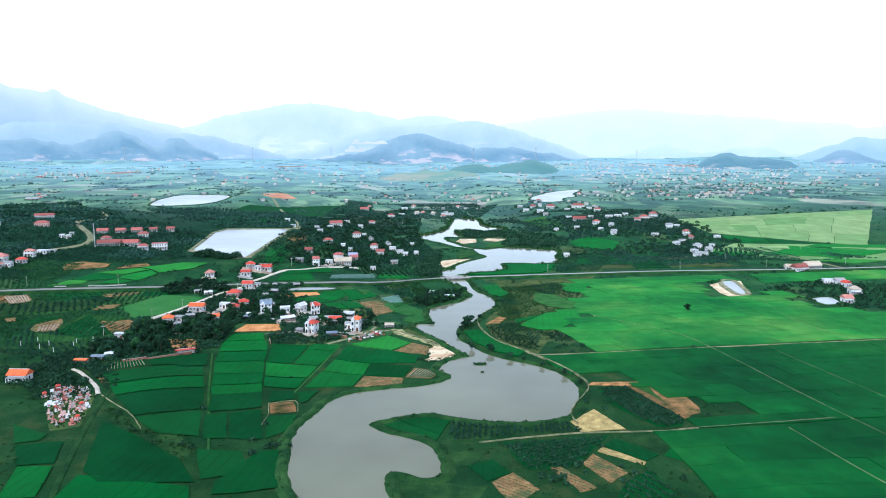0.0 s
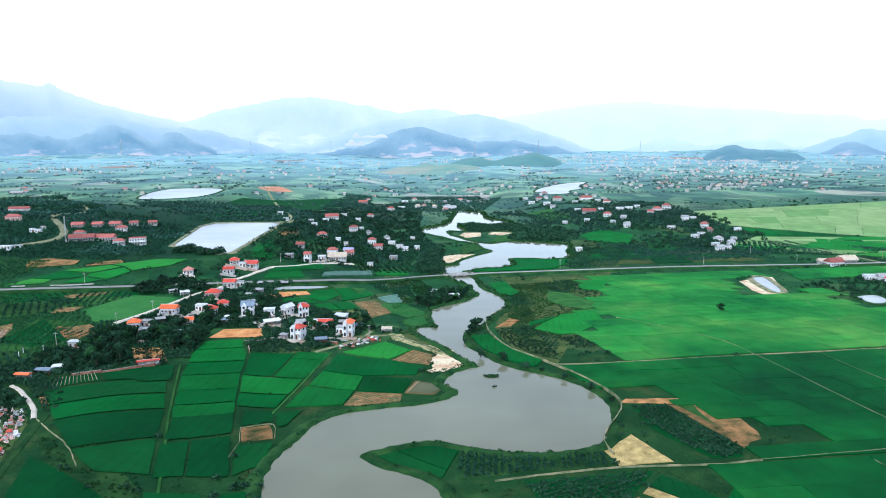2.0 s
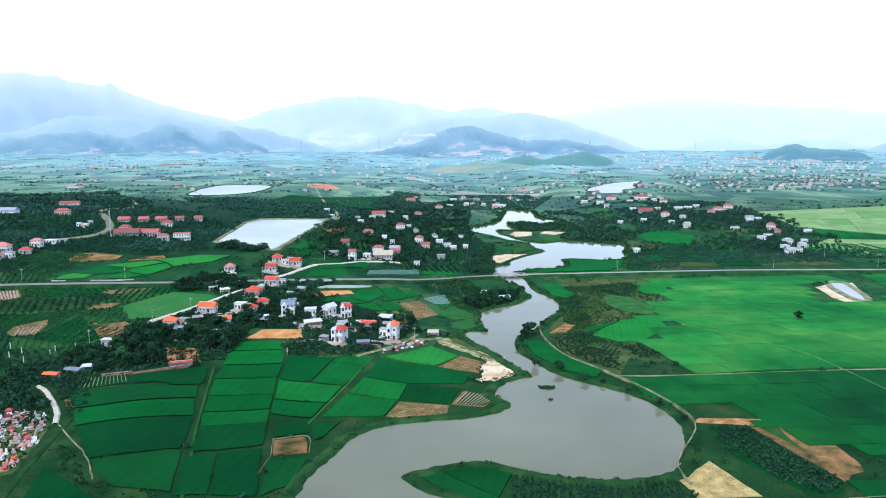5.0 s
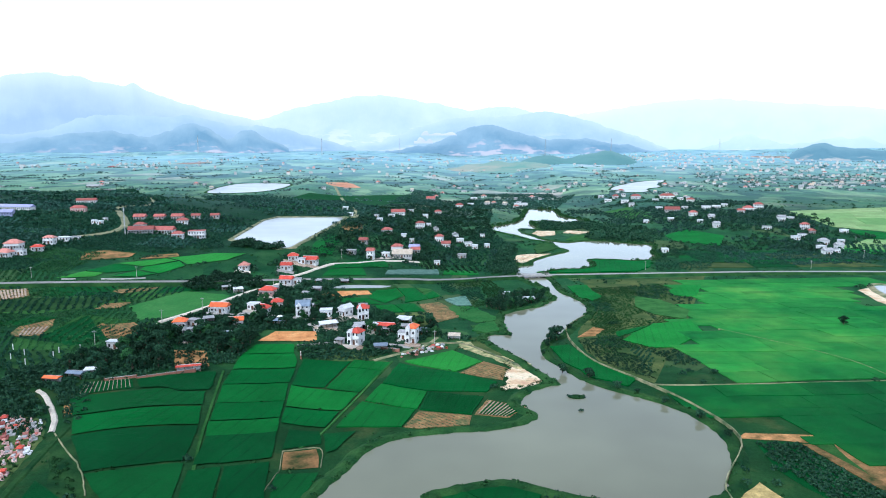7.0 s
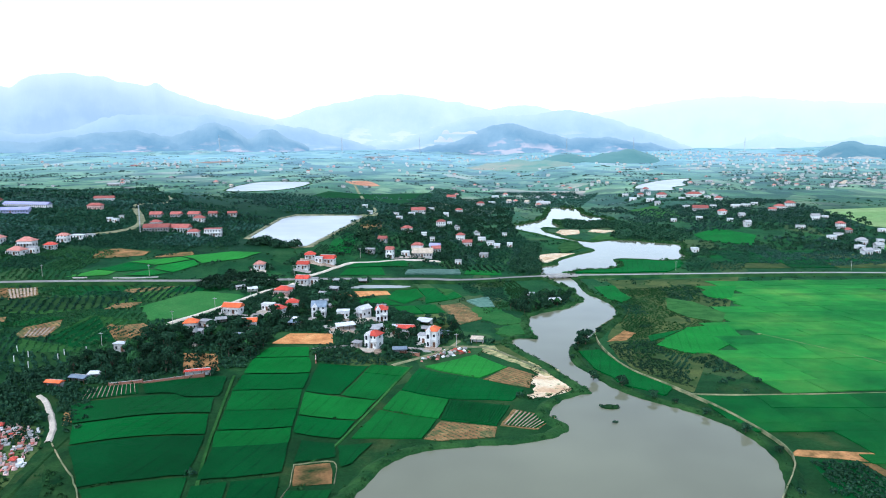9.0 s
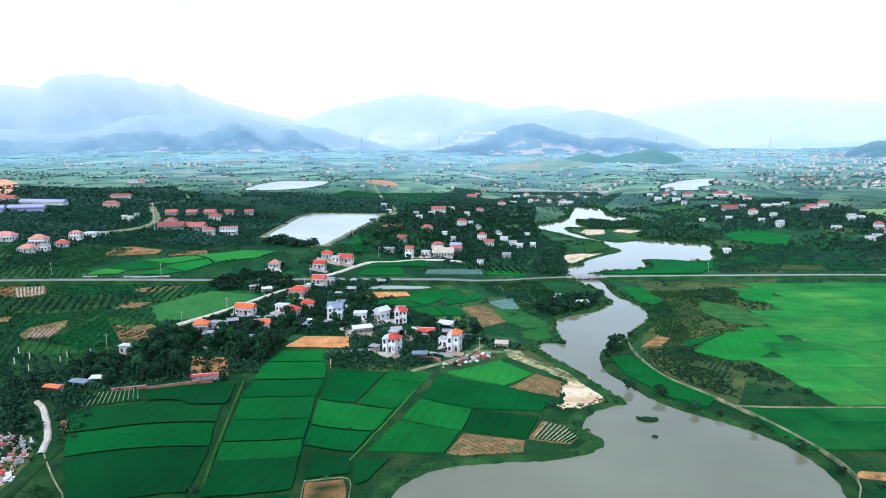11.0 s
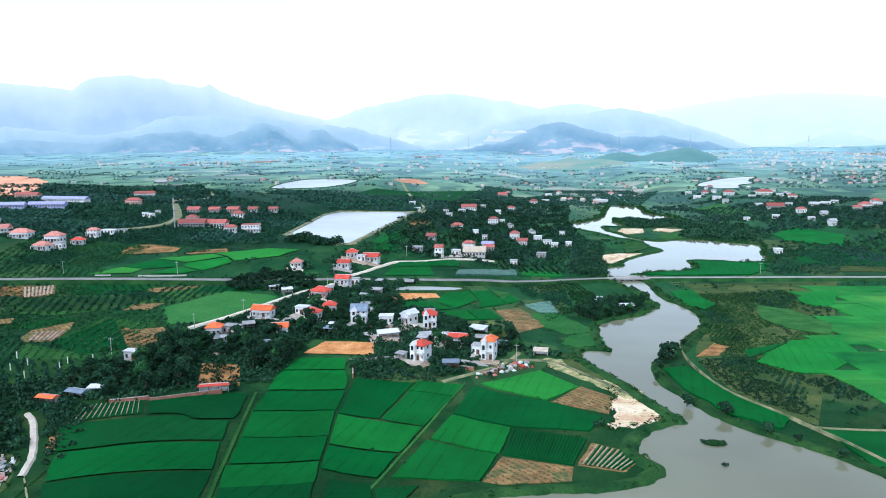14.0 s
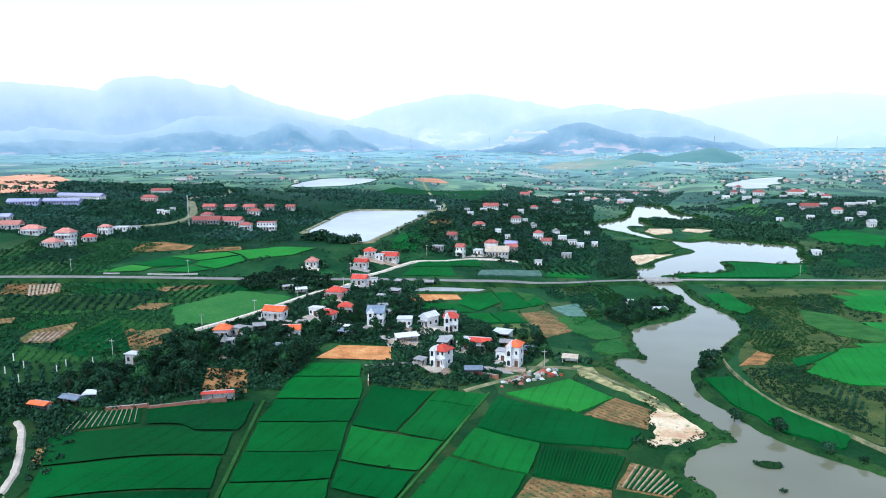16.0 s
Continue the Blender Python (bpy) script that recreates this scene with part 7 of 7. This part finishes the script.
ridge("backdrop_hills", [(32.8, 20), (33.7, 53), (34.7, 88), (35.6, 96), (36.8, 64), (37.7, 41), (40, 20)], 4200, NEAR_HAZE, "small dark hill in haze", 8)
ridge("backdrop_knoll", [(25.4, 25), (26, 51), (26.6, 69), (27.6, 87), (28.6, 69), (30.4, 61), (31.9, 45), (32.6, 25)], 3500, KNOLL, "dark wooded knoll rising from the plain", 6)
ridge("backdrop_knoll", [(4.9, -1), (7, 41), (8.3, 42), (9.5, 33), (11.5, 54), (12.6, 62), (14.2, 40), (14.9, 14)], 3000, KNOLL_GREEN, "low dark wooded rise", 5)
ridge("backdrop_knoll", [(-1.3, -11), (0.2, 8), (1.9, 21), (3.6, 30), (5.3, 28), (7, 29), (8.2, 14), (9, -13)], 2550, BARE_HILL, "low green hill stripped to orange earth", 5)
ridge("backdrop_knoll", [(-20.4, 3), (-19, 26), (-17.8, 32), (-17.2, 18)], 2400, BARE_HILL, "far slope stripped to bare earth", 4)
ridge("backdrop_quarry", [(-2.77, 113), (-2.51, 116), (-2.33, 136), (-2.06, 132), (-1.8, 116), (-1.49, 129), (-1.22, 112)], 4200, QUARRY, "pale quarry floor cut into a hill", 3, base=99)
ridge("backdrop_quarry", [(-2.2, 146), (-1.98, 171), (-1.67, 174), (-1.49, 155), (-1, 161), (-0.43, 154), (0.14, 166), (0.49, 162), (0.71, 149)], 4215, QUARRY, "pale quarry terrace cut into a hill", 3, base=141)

# ---------------------------------------------------------------- small things
def mast(x, y, high):
    t = thing("radio_mast", "slender grey lattice radio mast", "mast", m=pose(x, y, rise(x, y)))
    for k in range(8):
        z0, z1 = high * k / 8, high * (k + 1) / 8
        bm = bmesh.new()
        for a in range(3):
            c, s = math.cos(a * 2.094), math.sin(a * 2.094)
            box(bm, 0.35 * c - 0.07, 0.35 * c + 0.07, 0.35 * s - 0.07, 0.35 * s + 0.07, z0, z1)
        for j in range(3):
            z = z0 + (z1 - z0) * j / 3
            box(bm, -0.38, 0.38, -0.38, 0.38, z, z + 0.08)
        part("mast_section", bm, STEEL, t)
    return t


mast(-229, 528, 20)


def pylon(x, y, z, high):
    t = thing("power_pylon", "grey lattice power pylon with cross arms", "pylon", "pylons across the valley", m=pose(x, y, z))
    bm = bmesh.new()
    for sx in (-1, 1):
        for sy in (-1, 1):
            v = Vector((-sx * 2.6, -sy * 2.6, high))
            m = Matrix.Translation(Vector((sx * 3, sy * 3, 0)) + v / 2) @ v.to_track_quat("Z", "Y").to_matrix().to_4x4() @ Matrix.Diagonal((0.5, 0.5, v.length, 1))
            bmesh.ops.create_cube(bm, size=1, matrix=m)
    part("tower_leg", bm, STEEL, t)
    for k in range(3):
        part("cross_arm", boxed(-6 + k, 6 - k, -0.3, 0.3, high * (0.68 + 0.12 * k), high * (0.68 + 0.12 * k) + 0.7), STEEL, t)


for x, y, h in ((-1290, 3650, 92), (-660, 3700, 88), (-260, 3800, 92), (520, 3800, 90), (860, 3750, 85), (1450, 3800, 80)):
    pylon(x, y, rise(x, y), h)


def pole(x, y, high=6.5):
    t = thing("utility_pole", "concrete utility pole with a short cross arm", "pole", "poles along the lanes", m=pose(x, y, rise(x, y)))
    bm = bmesh.new()
    bmesh.ops.create_cone(bm, segments=8, radius1=0.13, radius2=0.08, depth=high, matrix=Matrix.Translation((0, 0, high / 2)))
    part("shaft", bm, CONCRETE, t)
    part("cross_arm", boxed(-0.9, 0.9, -0.08, 0.08, high - 0.7, high - 0.55), STEEL, t)


for x, y in ((-140.4, 307), (-126.5, 339.5), (-116.7, 363.7), (-108, 389), (-94, 411), (-98, 438), (-4, 341), (-88, 461), (-69, 495), (260, 525), (338, 524), (416, 530), (143, 526), (-172, 417), (-222, 402), (360, 644), (325, 572)):
    pole(x, y)

# graves and their small shrines
r = random.Random(99)
CEMETERY = [(-114.8, 190.6), (-137.1, 234.4), (-126.7, 236.7), (-118.2, 232.3), (-112.8, 221.8), (-106.7, 193.8)]
for k, (x, y) in enumerate(scatter(CEMETERY, 3.1, 98)):
    if on_lane(x, y):
        continue
    big = r.random() < 0.4
    t = thing("tomb", "large pale plastered family tomb" if big else "small plastered tomb with a headstone", "tomb", "tombs in the cemetery", m=pose(x, y, rise(x, y), 0, 0, 24 + r.uniform(-12, 12)))
    w, d = (r.uniform(1.0, 1.7), r.uniform(1.0, 1.8)) if big else (r.uniform(0.4, 0.7), r.uniform(0.5, 0.9))
    paint = r.choice((PAINT["grey"], PAINT["pink"], PAINT["pink"], ROOF["dusty"], ROOF["pink"], PAINT["white"]))
    part("plinth", boxed(-w, w, -d, d, -0.2, r.uniform(0.25, 0.55), bevel=0.05), paint, t)
    part("coffer", boxed(-w * 0.45, w * 0.45, -d * 0.6, d * 0.5, 0.25, r.uniform(0.6, 0.9), bevel=0.06), r.choice((paint, ROOF["dusty"], PAINT["grey"])), t)
    part("headstone", boxed(-w * 0.5, w * 0.5, d - 0.3, d - 0.05, 0.2, r.uniform(1.0, 1.7), bevel=0.05), paint, t)
    if k % 9 == 0:
        part("canopy", roof_mesh(1.1 * w, 1.1 * d, "hip", 1.5, 0.15), ROOF["red" if k % 12 else "pink"], t)
stuff("cemetery_weeds", CEMETERY, 1.7, 130, 0.5, 24, 0.3, REED, "dark weeds and shrubs between tombs", "bushes", keep=0.7)
ground_patch("cemetery_ground", [(-114, 188.9), (-138.3, 236.8), (-127.9, 239.2), (-118.1, 233.5), (-111.7, 220.6), (-105.6, 192.1)], SCRUB, "weedy earth of a village cemetery", 0.06)

# islet with reeds in the river
for x, y, s in ((48, 273, 2.0), (47, 260, 0.5)):
    bm = bmesh.new()
    bmesh.ops.create_icosphere(bm, subdivisions=2, radius=1, matrix=Matrix.Translation((x, y, 0.05)) @ Matrix.Diagonal((1.6 * s, 0.9 * s, 0.4 * s, 1)))
    for v in bm.verts:
        v.co += Vector((0.7 * noise.noise(v.co * 0.9), 0.6 * noise.noise(v.co * 1.1 + Vector((9, 0, 0))), 0.35 * noise.noise(v.co * 1.3)))
    islet = tagged(new("islet", mesh_of(bm, "islet", BANK)), "tiny weedy islet in the river", "islet", kind="structure")
    g = random.Random(112)
    spots = [(x + 1.5 * s * g.uniform(-1, 1), y + 0.7 * s * g.uniform(-1, 1), 0.25) for _ in range(int(16 * s))]
    tagged(new("islet_weeds", leaf_mesh("islet_weeds", spots, [g.uniform(0.25, 0.6) for _ in spots], 20, 0.34, 110, LEAF)), "weeds on a river islet", "reeds", kind="stuff")


def garden_wall(a, b, high, material, label):
    """A low masonry garden wall with coping and piers."""
    d = math.hypot(b[0] - a[0], b[1] - a[1])
    t = thing("garden_wall", label, "wall", "walls round the plots", m=pose(a[0], a[1], rise((a[0] + b[0]) / 2, (a[1] + b[1]) / 2), 0, 0, math.degrees(math.atan2(b[1] - a[1], b[0] - a[0]))))
    part("wall_panel", boxed(0, d, -0.1, 0.1, -0.9, high), material, t)
    part("coping", boxed(-0.05, d + 0.05, -0.16, 0.16, high, high + 0.1), CONCRETE, t)
    for k in range(int(d / 3) + 1):
        x = d * k / max(1, int(d / 3))
        part("pier", boxed(x - 0.18, x + 0.18, -0.18, 0.18, -0.9, high + 0.25), material, t)


garden_wall((-118.3, 269.5), (-108.7, 273.3), 0.9, BRICK, "long low brick garden wall by the paddies")
garden_wall((-108.2, 272.4), (-90.6, 281.3), 0.9, BRICK, "long low brick garden wall by the paddies")
garden_wall((-59, 314.4), (-57.5, 307.9), 1.1, BRICK, "curved brick wall end beside a plot")
garden_wall((-62.3, 323.8), (-44.3, 329.8), 0.8, CONCRETE, "low pale wall edging the bare plot")
garden_wall((-27.5, 328.8), (-18.9, 325.4), 1.1, BRICK, "brick wall in front of a garden")


def rows_of(name, corners, count, material, label, category, high, wide):
    """Parallel garden rows across a plot."""
    a, b, c, d = corners
    bm = bmesh.new()
    for k in range(count):
        p, q = lerp(a, b, (k + 0.5) / count), lerp(d, c, (k + 0.5) / count)
        strip([lerp(p, q, j / 6) for j in range(7)], [(-wide, 0.1), (-wide * 0.6, high), (wide * 0.6, high), (wide, 0.1)], bm)
    return tagged(new(name, mesh_of(bm, name, material)), label, category, kind="stuff")


rows_of("mulch_rows", [(16.5, 270), (28, 263.6), (21.6, 255.4), (11.8, 258)], 9, MULCH, "pale mulched rows across a garden plot", "rows", 0.3, 0.22)
rows_of("crop_rows", [(17.3, 269.4), (28.6, 263), (22, 255), (12.4, 257.6)], 9, RICE, "green crop rows across a garden plot", "rows", 0.5, 0.25)
rows_of("crop_rows", [(-5, 278), (14, 273), (9.6, 258), (-7, 262)], 22, RICE_DARK, "close dark green crop rows", "rows", 0.6, 0.22)
rows_of("mulch_rows", [(-123.6, 266.2), (-109.9, 271.3), (-105.5, 262.9), (-120.4, 255.5)], 12, MULCH, "pale staked rows of a garden", "rows", 0.5, 0.1)
rows_of("mulch_rows", [(-222, 374), (-212, 381), (-204, 368), (-211, 359)], 8, MULCH, "pale strips between rows", "rows", 0.4, 0.5)
rows_of("mulch_rows", [(-178.8, 322), (-169.9, 326.7), (-168.1, 316.9), (-176, 313.7)], 6, MULCH, "pale sandy rows", "rows", 0.4, 0.5)

# heaps of bricks, sand and timber beside the lane
r = random.Random(123)
for k, (x, y) in enumerate(scatter([(-19, 318), (-10, 325), (3, 334), (0, 340), (-10, 337), (-17, 325)], 2.2, 124)):
    w, d, h = r.uniform(0.4, 1.1), r.uniform(0.3, 0.8), r.uniform(0.2, 0.6)
    t = thing("rubble_heap", "heap of red brick and pale rubble beside the lane", "rubble", "building rubble", m=pose(x, y, rise(x, y), 0, 0, r.uniform(0, 180)))
    mat = r.choice((ROOF["pink"], PAINT["white"], ROOF["red"], CONCRETE, PAINT["grey"], WOOD))
    part("lower_block", boxed(-w, w, -d, d, -0.05, h, bevel=0.06), mat, t)
    part("upper_block", boxed(-w * 0.6, w * 0.5, -d * 0.7, d * 0.6, h, h + 0.25, bevel=0.05), mat, t)

for x, y in ((-163.3, 288.9), (-161.1, 293.8), (-154.7, 283.7), (-149.1, 292.4), (-149.7, 297.4), (-143.3, 301.1), (-168.6, 298.9), (-173.7, 292.7)):
    t = thing("orchard_post", "white concrete post among orchard rows", "post", "posts in the orchard", m=pose(x, y, rise(x, y)))
    part("shaft", boxed(-0.12, 0.12, -0.12, 0.12, -0.3, 2.4, bevel=0.02), PAINT["white"], t)
    part("cap", boxed(-0.16, 0.16, -0.16, 0.16, 2.4, 2.5), CONCRETE, t)
